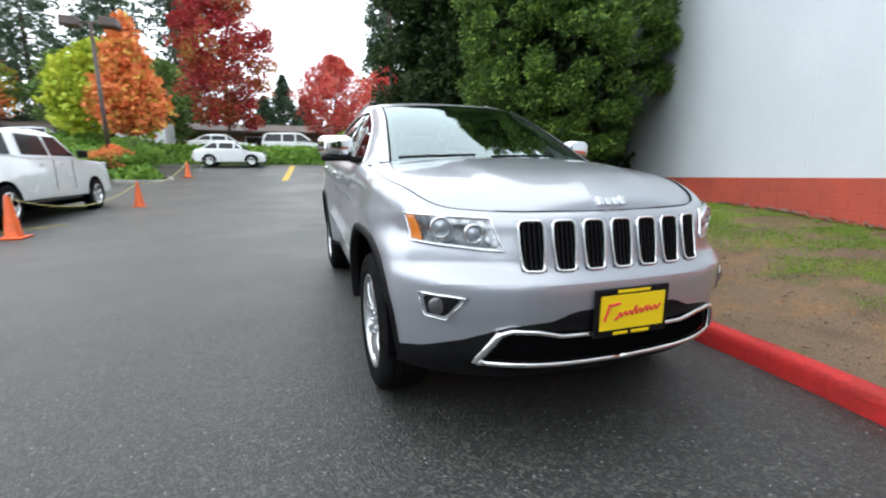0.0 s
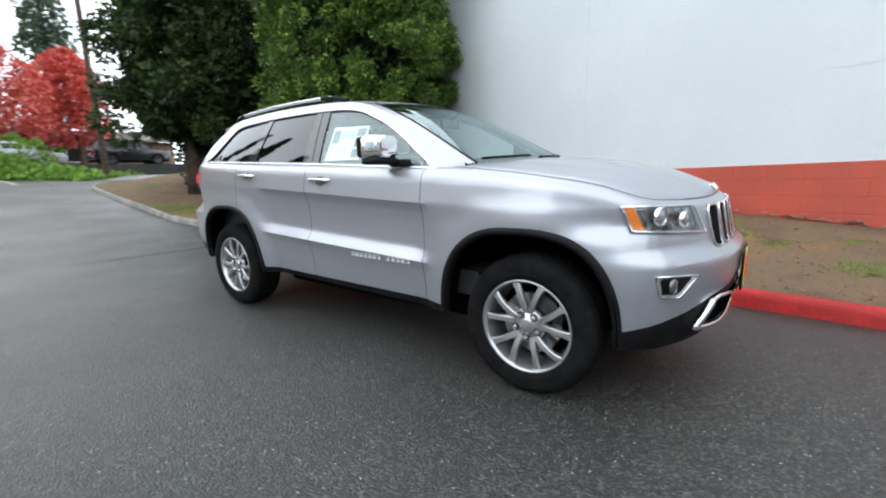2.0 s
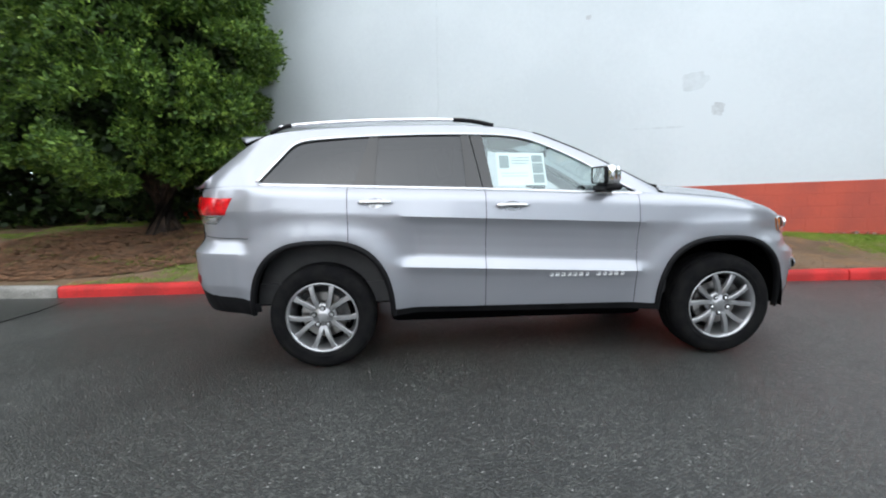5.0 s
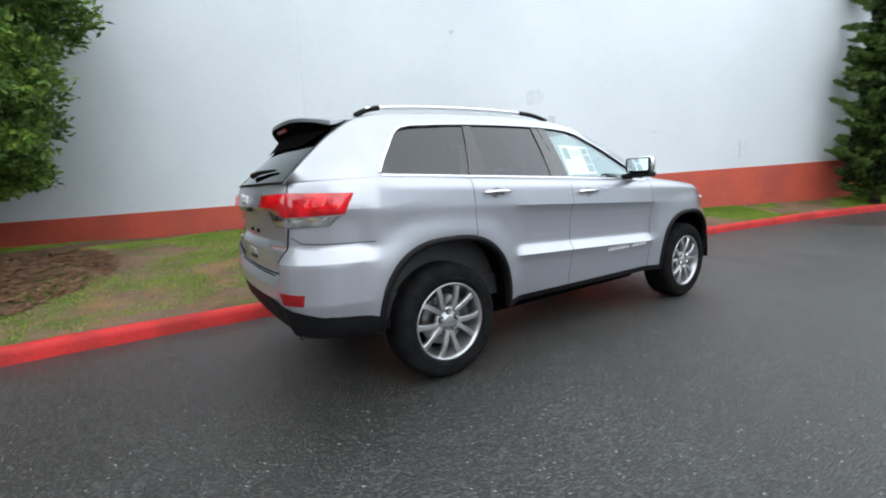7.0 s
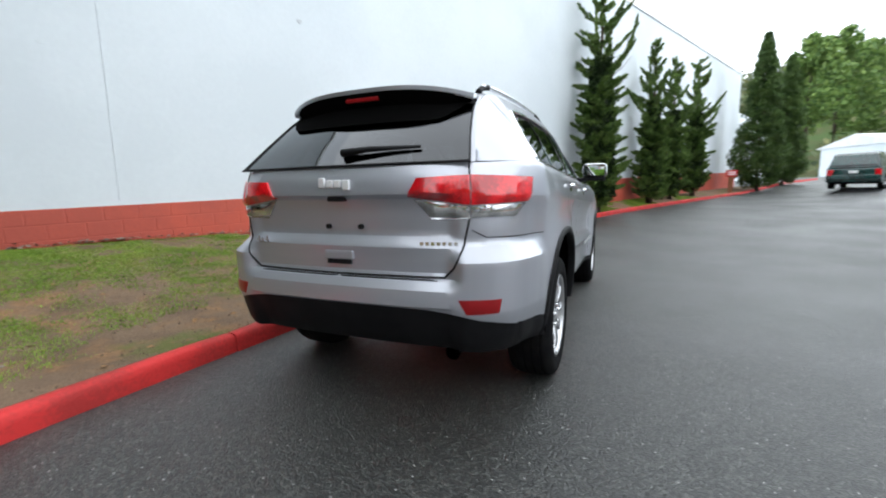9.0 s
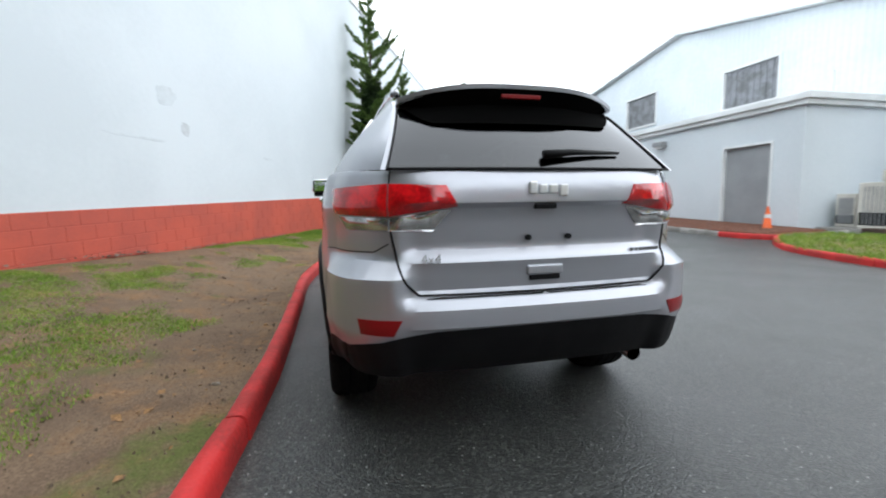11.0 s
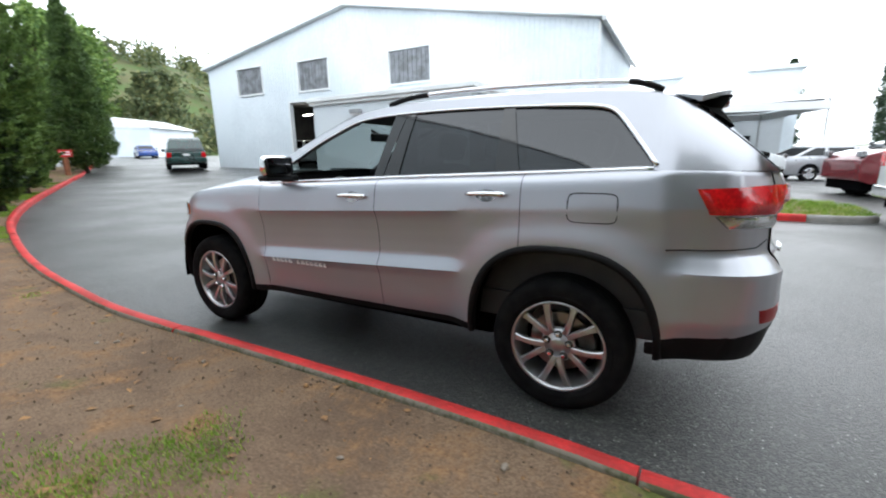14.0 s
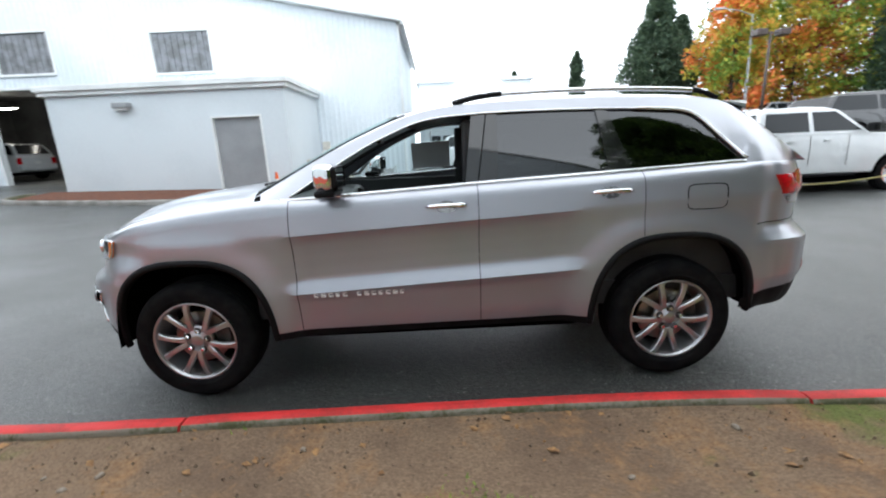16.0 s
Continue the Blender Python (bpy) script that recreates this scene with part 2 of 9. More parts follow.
M_LEAFMIX = leaf_mat("autumn_mixed_leaf", (0.16, 0.26, 0.04), (0.50, 0.40, 0.05), (0.74, 0.20, 0.06), rand=0.16, patch=0.22, lo=0.40, hi=0.62)
M_LEAFRED = leaf_mat("red_maple_leaf", (0.27, 0.018, 0.028), (0.42, 0.042, 0.042), (0.32, 0.21, 0.045), rand=0.3, patch=0.3, lo=0.30, hi=0.70)
M_LEAFPINK = leaf_mat("scarlet_leaf", (0.46, 0.05, 0.05), (0.60, 0.10, 0.085), (0.66, 0.22, 0.13))
M_LEAFOR = leaf_mat("orange_leaf", (0.66, 0.17, 0.06), (0.78, 0.27, 0.10), (0.62, 0.45, 0.09))
M_LEAFYEL = leaf_mat("yellow_green_leaf", (0.26, 0.36, 0.03), (0.42, 0.50, 0.045), (0.56, 0.55, 0.06))
M_LEAFGRN = leaf_mat("green_leaf", (0.06, 0.12, 0.03), (0.14, 0.23, 0.06), (0.24, 0.34, 0.09))
M_IVY = leaf_mat("ivy_leaf", (0.08, 0.17, 0.02), (0.16, 0.30, 0.04), (0.26, 0.40, 0.08))
M_FIR = leaf_mat("fir_needle", (0.030, 0.058, 0.036), (0.060, 0.100, 0.058), (0.10, 0.145, 0.08))
M_HAZE = leaf_mat("hill_wood_leaf", (0.06, 0.085, 0.045), (0.115, 0.145, 0.062), (0.22, 0.22, 0.09))
M_GRASS = leaf_mat("grass_blade", (0.095, 0.190, 0.016), (0.19, 0.33, 0.035), (0.33, 0.36, 0.08))
M_SOIL = None
M_CONE = mat("orange_cone_plastic", (0.80, 0.13, 0.02), (0.65, 0.10, 0.02), 5, 0.45, fine=0.3)
M_WHITEPL = mat("white_reflective_band", (0.7, 0.7, 0.7), (0.55, 0.55, 0.55), 5, 0.4)
M_ROPE = mat("yellow_rope", (0.65, 0.58, 0.25), (0.5, 0.42, 0.15), 20, 0.8)
M_LINE = mat("yellow_road_paint", (0.62, 0.42, 0.06), (0.35, 0.26, 0.06), 8, 0.7, world_space=True)
M_LINEW = mat("white_road_paint", (0.6, 0.6, 0.58), (0.35, 0.35, 0.34), 8, 0.7, world_space=True)
M_ROOFBR = mat("brown_roof", (0.16, 0.13, 0.11), (0.11, 0.09, 0.08), 1.5, 0.85, world_space=True)
M_WOODBR = mat("brown_siding", (0.20, 0.12, 0.07), (0.14, 0.085, 0.05), 1.5, 0.8, world_space=True)
M_TENT = mat("white_canvas", (0.85, 0.86, 0.87), (0.78, 0.79, 0.8), 0.5, 0.7, world_space=True)
M_YSIGN = mat("yellow_sign_board", (0.75, 0.55, 0.06), (0.62, 0.45, 0.06), 4, 0.5)
M_MULCH = mat("red_bark_mulch", (0.17, 0.06, 0.03), (0.09, 0.035, 0.02), 12, 0.95, bump=1.0, bscale=60, distance=0.03, world_space=True)
M_GALV = mat("galvanised_steel", (0.42, 0.43, 0.43), (0.33, 0.34, 0.34), 4, 0.45, metal=0.6)
M_BEIGE = mat("beige_steel_case", (0.62, 0.60, 0.54), (0.50, 0.48, 0.43), 4, 0.5)
M_STONE = mat("pale_stone", (0.22, 0.185, 0.145), (0.15, 0.12, 0.09), 30, 0.8, bump=0.4)
M_LITTER = mat("dry_leaf", (0.30, 0.16, 0.06), (0.16, 0.08, 0.03), 30, 0.8)


# ---- mesh helpers ----
def mesh_ob(name, verts, faces, materials, smooth=False, parent=None, label=""):
    me = bpy.data.meshes.new(name)
    me.from_pydata([tuple(v) for v in verts], [], faces)
    for m in (materials if isinstance(materials, (list, tuple)) else [materials]):
        me.materials.append(m)
    if smooth:
        me.polygons.foreach_set("use_smooth", [True] * len(me.polygons))
    me.update()
    ob = new(name, me)
    if parent is not None:
        ob.parent = parent
    if label:
        ob["label"] = label
    return ob


def part(name, bm, material, parent=None, label="", smooth=False, angle=None):
    """Links a bmesh as one mesh object under a thing or under a part."""
    me = bpy.data.meshes.new(name)
    bmesh.ops.recalc_face_normals(bm, faces=bm.faces)
    for f in bm.faces:
        f.smooth = smooth or angle is not None
    if angle is not None:
        for e in bm.edges:
            if len(e.link_faces) == 2 and e.calc_face_angle(0) > radians(angle):
                e.smooth = False
    bm.to_mesh(me)
    bm.free()
    for m in (material if isinstance(material, (list, tuple)) else [material]):
        me.materials.append(m)
    ob = new(name, me)
    if parent is not None:
        ob.parent = parent
    if label:
        ob["label"] = label
    return ob


def empty(name, m=None):
    ob = new(name)
    if m is not None:
        ob.matrix_world = m
    return ob


def box(bm, x0, x1, y0, y1, z0, z1, bevel=0.0, m=None, seg=2):
    g = bmesh.ops.create_cube(bm, size=1)
    vs = g["verts"]
    bmesh.ops.transform(bm, verts=vs, matrix=Matrix.LocRotScale(((x0 + x1) / 2, (y0 + y1) / 2, (z0 + z1) / 2), None, (abs(x1 - x0), abs(y1 - y0), abs(z1 - z0))))
    if bevel:
        es = list({e for v in vs for e in v.link_edges})
        r = bmesh.ops.bevel(bm, geom=es, offset=bevel, segments=seg, affect="EDGES", profile=0.5)
        vs = list({v for f in r["faces"] for v in f.verts} | {v for v in vs if v.is_valid})
    if m is not None:
        bmesh.ops.transform(bm, verts=vs, matrix=m)
    return vs


def tube(bm, pts, radius, n=8, closed=False, cap=True):
    """A round bar along points; radius a number or one a point."""
    pts = [Vector(p) for p in pts]
    k = len(pts)
    rad = radius if isinstance(radius, (list, tuple)) else [radius] * k
    rings = []
    up = Vector((0, 0, 1))
    for i, p in enumerate(pts):
        a = pts[(i - 1) % k] if (closed or i > 0) else p
        b = pts[(i + 1) % k] if (closed or i < k - 1) else p
        d = (b - a).normalized()
        s = d.cross(up)
        if s.length < 1e-3:
            s = d.cross(Vector((1, 0, 0)))
        s.normalize()
        t = s.cross(d)
        rings.append([bm.verts.new(p + (s * math.cos(2 * math.pi * j / n) + t * math.sin(2 * math.pi * j / n)) * rad[i]) for j in range(n)])
    for i in range(k if closed else k - 1):
        a, b = rings[i], rings[(i + 1) % k]
        for j in range(n):
            bm.faces.new((a[j], a[(j + 1) % n], b[(j + 1) % n], b[j]))
    if cap and not closed:
        bm.faces.new(rings[0][::-1])
        bm.faces.new(rings[-1])
    return bm


def revolve(bm, prof, n=32, axis="z", close=False):
    """Turns a profile of (radius, height) round an axis."""
    rings = []
    for r, h in prof:
        ring = []
        for j in range(n):
            a = 2 * math.pi * j / n
            c, s = r * math.cos(a), r * math.sin(a)
            ring.append(bm.verts.new({"z": (c, s, h), "y": (c, h, s), "x": (h, c, s)}[axis]))
        rings.append(ring)
    for i in range(len(rings) - (0 if close else 1)):
        a, b = rings[i], rings[(i + 1) % len(rings)]
        for j in range(n):
            bm.faces.new((a[j], a[(j + 1) % n], b[(j + 1) % n], b[j]))
    return rings


def prism(bm, poly, z0, z1):
    """A flat polygon (x, y) raised from z0 to z1."""
    a = [bm.verts.new((x, y, z0)) for x, y in poly]
    b = [bm.verts.new((x, y, z1)) for x, y in poly]
    k = len(poly)
    bm.faces.new(a[::-1])
    bm.faces.new(b)
    for i in range(k):
        bm.faces.new((a[i], a[(i + 1) % k], b[(i + 1) % k], b[i]))


def lerp_table(t, table):
    if t <= table[0][0]:
        return table[0][1]
    for (a, va), (b, vb) in zip(table, table[1:]):
        if t <= b:
            return va + (vb - va) * (t - a) / (b - a)
    return table[-1][1]


def smooth_table(t, table):
    """A smooth curve through (t, value) rows."""
    if t <= table[0][0]:
        return table[0][1]
    if t >= table[-1][0]:
        return table[-1][1]
    for i in range(len(table) - 1):
        (a, va), (b, vb) = table[i], table[i + 1]
        if t <= b:
            ta, pa = table[i - 1] if i else (2 * a - b, 2 * va - vb)
            tb, pb = table[i + 2] if i + 2 < len(table) else (2 * b - a, 2 * vb - va)
            ma, mb = (vb - pa) / (b - ta) * (b - a), (pb - va) / (tb - a) * (b - a)
            u = (t - a) / (b - a)
            return (2 * u**3 - 3 * u**2 + 1) * va + (u**3 - 2 * u**2 + u) * ma + (-2 * u**3 + 3 * u**2) * vb + (u**3 - u**2) * mb


# ---- ground ----
def ground_z(x, y):
    """The tarmac is level by the car, climbs to the lot behind it and gently towards the buildings."""
    z = 0.075 * max(0.0, -10.5 - x) if x > -27 else 0.075 * 16.5
    z += 0.028 * max(0.0, min(x, 60.0) - 4.0)
    z += 0.07 * min(max(-y - 8.0, 0.0), 4.0) * min(1.0, max(0.0, (x + 9) / 9))
    z += 0.6 * min(max((-y - 8.9) / 3, 0.0), 1.0) * min(max((-x - 9.5) / 3, 0.0), 1.0)
    return z


def axis_steps(near, far):
    a = list(np.arange(-near, near + 0.01, 1.5))
    s, v = 2.0, near
    while v < far:
        v += s
        s *= 1.35
        a = [-v] + a + [v]
    return a


def build_ground():
    xs, ys = axis_steps(40, 900), axis_steps(36, 900)
    verts = [(x, y, ground_z(x, y)) for x in xs for y in ys]
    ny = len(ys)
    faces = [(i * ny + j, (i + 1) * ny + j, (i + 1) * ny + j + 1, i * ny + j + 1) for i in range(len(xs) - 1) for j in range(ny - 1)]
    g = mesh_ob("ground", verts, faces, [M_ASPHALT, M_GRASSFAR], smooth=True)
    for p in g.data.polygons:
        c = p.center
        p.material_index = 1 if (abs(c.x) > 75 or abs(c.y) > 75) else 0
    tagged(g, "damp dark grey worn asphalt with pale stone chips", "asphalt", kind="structure")


build_ground()

# ---- the long white wall ----
WALL_P, WALL_D = Vector((4.3, 3.39, 0)), Vector((0.925, -0.38, 0))
WALL_N = Vector((-0.38, -0.925, 0))
WALL_A0, WALL_A1 = -12.4, 31.4


def wall_at(a, out=0.0):
    return WALL_P + WALL_D * a + WALL_N * out


def wall_a(x):
    return (x - WALL_P.x) / WALL_D.x


def wall_y(x):
    return WALL_P.y + WALL_D.y * wall_a(x)


WALL_FOOT = [(-13, 0.42), (-8, 0.5), (-5, 0.54), (-2.6, 0.48), (0, 0.39), (2.4, 0.37), (7, 0.47), (12, 0.62), (31, 0.98), (60, 1.3)]


def band_z(a):
    return 1.18 + 0.028 * a


def slab(bm, a0, a1, z0a, z0b, z1a, z1b, out0, out1):
    """A piece of wall between two places along it, between two outs, with sloping foot and head."""
    v = []
    for a, z0, z1 in ((a0, z0a, z1a), (a1, z0b, z1b)):
        for o in (out0, out1):
            p = wall_at(a, o)
            v += [bm.verts.new((p.x, p.y, z0)), bm.verts.new((p.x, p.y, z1))]
    for f in ((0, 1, 3, 2), (4, 6, 7, 5), (0, 4, 5, 1), (2, 3, 7, 6), (1, 5, 7, 3), (0, 2, 6, 4)):
        bm.faces.new([v[i] for i in f])


bm = bmesh.new()
slab(bm, WALL_A0, WALL_A1, -0.5, -0.5, 7.65, 8.85, -0.3, 0.0)
wall_north = tagged(part("wall_north", bm, M_WALL), "tall white painted block wall with faint patched marks", "wall", kind="structure")
# cap along the top
bm = bmesh.new()
slab(bm, WALL_A0, WALL_A1, 7.65, 8.85, 7.78, 8.98, -0.36, 0.05)
part("coping", bm, M_TRIMW, wall_north, "thin pale metal coping")
# gable end and the rest of that building, behind the trees
end = wall_at(WALL_A0)
bm = bmesh.new()
for (x0, y0, x1, y1) in ((end.x, end.y + 0.003, end.x + 3.0, end.y + 7.3),):
    d = Vector((x1 - x0, y1 - y0, 0)).normalized()
    nrm = Vector((d.y, -d.x, 0)) * 0.3
    a, b = Vector((x0, y0, 0)), Vector((x1, y1, 0))
    vs = []
    for p in (a, b, b + nrm, a + nrm):
        vs.append((bm.verts.new((p.x, p.y, -0.3)), bm.verts.new((p.x, p.y, 7.6))))
    for i in range(4):
        bm.faces.new((vs[i][0], vs[(i + 1) % 4][0], vs[(i + 1) % 4][1], vs[i][1]))
    bm.faces.new([v[1] for v in vs])
tagged(part("wall_west", bm, M_WALL), "plain white painted end wall", "wall", kind="structure")
# plain wall farther along
bm = bmesh.new()
slab(bm, WALL_A1 + 0.02, WALL_A1 + 30, 0.2, 0.5, 7.4, 8.0, -2.3, -2.0)
tagged(part("wall_far", bm, M_WALL), "plain white wall farther along the drive", "wall", kind="structure")


def seam_curve(name, pts, radius, material, label, parent):
    bm = bmesh.new()
    tube(bm, pts, radius, 5)
    return part(name, bm, material, parent, label)


M_STAIN = mat("grey_wall_stain", (0.55, 0.595, 0.62), (0.60, 0.65, 0.68), 9, 0.8, world_space=True)
M_PATCH = mat("patched_plaster", (0.47, 0.50, 0.52), (0.58, 0.62, 0.645), 8, 0.85, bump=0.5, bscale=30, world_space=True)


def wall_patch(name, a, z, w, h, seed, material, label):
    """A rough-edged skim of filler or bare patch on the wall."""
    r = random.Random(seed)
    bm = bmesh.new()
    k = 22
    c = bm.verts.new(wall_at(a, 0.004) + Vector((0, 0, z)))
    ring, foot = [], []
    for i in range(k):
        t = 2 * math.pi * i / k
        q = 0.75 + 0.35 * r.random()
        da, dz = w / 2 * math.copysign(abs(math.cos(t)) ** 0.6, math.cos(t)) * q, h / 2 * math.copysign(abs(math.sin(t)) ** 0.6, math.sin(t)) * q
        ring.append(bm.verts.new(wall_at(a + da, 0.003) + Vector((0, 0, z + dz))))
        foot.append(bm.verts.new(wall_at(a + da * 1.03, -0.002) + Vector((0, 0, z + dz * 1.03))))
    for i in range(k):
        j = (i + 1) % k
        bm.faces.new((c, ring[i], ring[j]))
        bm.faces.new((ring[i], foot[i], foot[j], ring[j]))
    return part(name, bm, material, wall_north, label)


wall_patch("patch", 0.03, 2.47, 0.20, 0.22, 1, M_PATCH, "round grey patch where paint flaked")
wall_patch("patch", -0.35, 2.95, 0.42, 0.30, 2, M_STAIN, "faint rubbed patch")
wall_patch("patch", -2.1, 4.2, 0.10, 0.08, 3, M_PATCH, "small grey chip")
wall_patch("patch", 2.6, 2.2, 0.5, 0.06, 4, M_STAIN, "faint scrape")
wall_patch("patch", -1.0, 2.2, 1.1, 0.04, 5, M_STAIN, "long faint scrape")
wall_patch("patch", -5.6, 3.1, 0.12, 0.05, 6, M_STAIN, "small stain")
seam_curve("seam", [wall_at(-5.0, 0.001) + Vector((0, 0, z)) for z in (1.1, 3, 5, 7.7)], 0.008, M_STAIN, "faint vertical joint", wall_north)
bm = bmesh.new()
slab(bm, 4.86, 5.08, 1.55, 1.55, 1.97, 1.97, -0.01, 0.02)
part("cover_plate", bm, M_STAIN, wall_north, "pale painted cover plate")

# ---- kerb ----
KERB = [(-22.6, 16.0), (-22.6, 8.0), (-22.2, 4.6), (-20.6, 3.1), (-17.0, 2.5), (-12.0, 2.1), (-8.0, 1.68), (-6.0, 1.47), (-5.0, 1.40), (-3.5, 1.41), (-2.4, 1.36), (-1.0, 1.29),
        (0.9, 1.30), (2.2, 1.31), (3.4, 1.19), (5.2, 0.95), (7.2, 0.52), (9.8, -0.20), (13.0, -1.45), (18.0, -3.8), (25.0, -7.2), (34.0, -11.6), (46.0, -17.5)]


def spline(pts, step):
    """A smooth line through plan points, cut into even steps."""
    P = [Vector((*p, 0)) for p in pts]
    out = []
    for i in range(len(P) - 1):
        p0, p1, p2, p3 = P[max(i - 1, 0)], P[i], P[i + 1], P[min(i + 2, len(P) - 1)]
        k = max(2, int((p2 - p1).length / 0.1))
        for j in range(k):
            u = j / k
            out.append(0.5 * ((2 * p1) + (p2 - p0) * u + (2 * p0 - 5 * p1 + 4 * p2 - p3) * u * u + (3 * p1 - p0 - 3 * p2 + p3) * u**3))
    out.append(P[-1])
    res, left = [out[0]], step
    for a, b in zip(out, out[1:]):
        d = (b - a).length
        while d >= left:
            a = a + (b - a) * (left / d)
            res.append(a.copy())
            d = (b - a).length
            left = step
        left -= d
    return res


def offset_line(pts, d):
    res = []
    for i, p in enumerate(pts):
        t = (pts[min(i + 1, len(pts) - 1)] - pts[max(i - 1, 0)]).normalized()
        res.append(p + Vector((-t.y, t.x, 0)) * d)
    return res


KERB_LINE = spline(KERB, 0.25)


def kerb_run(parent, line, red, length=3.3, height=0.14, width=0.125, start=0.0, seed=0):
    """Kerb stones end to end along a line, each a bar with worn round edges."""
    prof = [(0.0, -0.08), (0.004, height * 0.55), (0.012, height - 0.022), (0.034, height - 0.003), (width * 0.55, height), (width - 0.018, height - 0.003), (width - 0.004, height - 0.018), (width, -0.08)]
    r = random.Random(seed)
    n = max(2, int(length / 0.25))
    i = 0
    while i < len(line) - 1:
        seg = line[i:i + n + 1]
        if len(seg) < 2:
            break
        bm = bmesh.new()
        rings, back = [], set()
        lift, sway = r.uniform(-0.006, 0.006), r.uniform(-0.006, 0.006)
        for k, p in enumerate(seg):
            t = (seg[min(k + 1, len(seg) - 1)] - seg[max(k - 1, 0)]).normalized()
            nn = Vector((-t.y, t.x, 0))
            q = p + (t * 0.006 if k == 0 else -t * 0.006 if k == len(seg) - 1 else Vector())
            z = ground_z(p.x, p.y)
            ch = 0.0 if 0 < k < len(seg) - 1 else 0.006
            jit = 0.004 * noise.noise(Vector((p.x * 2.2, p.y * 2.2, 0.3)))
            rings.append([bm.verts.new((q.x + nn.x * (o + sway + jit), q.y + nn.y * (o + sway + jit), z + h + (lift + jit - ch if h > 0 else 0))) for o, h in prof])
        for a, b in zip(rings, rings[1:]):
            for j in range(len(prof) - 1):
                f = bm.faces.new((a[j], b[j], b[j + 1], a[j + 1]))
                if j >= len(prof) - 3:
                    back.add(f)
        bm.faces.new(rings[0])
        bm.faces.new(rings[-1][::-1])
        mid = seg[len(seg) // 2]
        for f in bm.faces:
            f.material_index = int(f in back)
        ks = part("kerb_stone", bm, M_KERBRED if red(mid) else M_CONC, parent, smooth=False, angle=50)
        ks.data.materials.append(M_KERBBACK)
        i += n


kerb_left = tagged(empty("kerb"), "red painted concrete kerb, bare grey past the parked car", "kerb", kind="structure")
kerb_run(kerb_left, KERB_LINE, lambda p: p.x > -5.1, 3.3, seed=3)


# ---- planting bed between kerb and wall ----
def soil_mat():
    m = bpy.data.materials.new("worn_lawn_and_soil")
    m.use_nodes = True
    n, l = m.node_tree.nodes, m.node_tree.links
    b = n["Principled BSDF"]
    co = n.new("ShaderNodeNewGeometry").outputs["Position"]
    def nz(scale, detail, rough=0.5):
        t = n.new("ShaderNodeTexNoise")
        t.inputs["Scale"].default_value, t.inputs["Detail"].default_value, t.inputs["Roughness"].default_value = scale, detail, rough
        l.new(co, t.inputs["Vector"])
        return t.outputs["Fac"]
    def ramp(src, lo, hi):
        t = n.new("ShaderNodeMapRange")
        t.inputs["From Min"].default_value, t.inputs["From Max"].default_value = lo, hi
        l.new(src, t.inputs["Value"])
        return t.outputs["Result"]
    def mix(f, a, b2):
        t = n.new("ShaderNodeMix")
        t.data_type = "RGBA"
        for k, v in (("A", a), ("B", b2)):
            if isinstance(v, tuple):
                t.inputs[k].default_value = (*v, 1)
            else:
                l.new(v, t.inputs[k])
        l.new(f, t.inputs["Factor"])
        return t.outputs["Result"]
    grain = nz(70, 4, 0.7)
    soil = mix(ramp(grain, 0.35, 0.65), (0.110, 0.072, 0.046), (0.215, 0.148, 0.096))
    wet = mix(ramp(nz(1.7, 5, 0.6), 0.48, 0.62), soil, mix(ramp(grain, 0.3, 0.7), (0.084, 0.055, 0.036), (0.160, 0.108, 0.072)))
    fibre = nz(38, 5, 0.75)
    straw = mix(ramp(nz(2.4, 7, 0.72), 0.50, 0.66), wet, mix(ramp(fibre, 0.38, 0.62), (0.135, 0.072, 0.036), (0.30, 0.175, 0.085)))
    # mossier towards both ends of the bed, bare where people step out beside the car
    sx_ = n.new("ShaderNodeSeparateXYZ")
    l.new(co, sx_.inputs["Vector"])
    west, east = ramp(sx_.outputs["X"], -1.8, -3.6), ramp(sx_.outputs["X"], 3.0, 6.5)
    both = n.new("ShaderNodeMath")
    both.operation = "ADD"
    l.new(west, both.inputs[0])
    l.new(east, both.inputs[1])
    shift = n.new("ShaderNodeMath")
    shift.operation = "MULTIPLY_ADD"
    shift.inputs[1].default_value = 0.06
    l.new(both.outputs[0], shift.inputs[0])
    l.new(nz(1.1, 8, 0.65), shift.inputs[2])
    moss = mix(ramp(shift.outputs[0], 0.58, 0.68), straw, mix(ramp(grain, 0.3, 0.7), (0.060, 0.072, 0.018), (0.125, 0.140, 0.040)))
    l.new(moss, b.inputs["Base Color"])
    b.inputs["Roughness"].default_value = 0.9
    b.inputs["Specular IOR Level"].default_value = 0.2
    bp = n.new("ShaderNodeBump")
    bp.inputs["Strength"].default_value, bp.inputs["Distance"].default_value = 0.55, 0.015
    l.new(grain, bp.inputs["Height"])
    l.new(bp.outputs["Normal"], b.inputs["Normal"])
    return m


M_SOIL = soil_mat()
BED_IN = offset_line(KERB_LINE, 0.115)


def bed_far(p):
    """Where the bed ends away from the kerb: at the wall's foot, or far behind it past the wall's end."""
    x = p.x
    if x > -7.0:
        return Vector((x + 0.38 * 0.0, wall_y(x) + 0.05, 0)), lerp_table(wall_a(x), WALL_FOOT)
    return Vector((x if x > -22 else -21.0, 16.0, 0)), 0.45 + ground_z(x, 3) * 1.0


BED_COLS = []
for p, q in zip(BED_IN, KERB_LINE):
    if p.x < -21.5 and p.y > 4.0:
        continue
    far, zf = bed_far(p)
    z0 = ground_z(q.x, q.y) + 0.108
    BED_COLS.append((p, far, z0, zf))


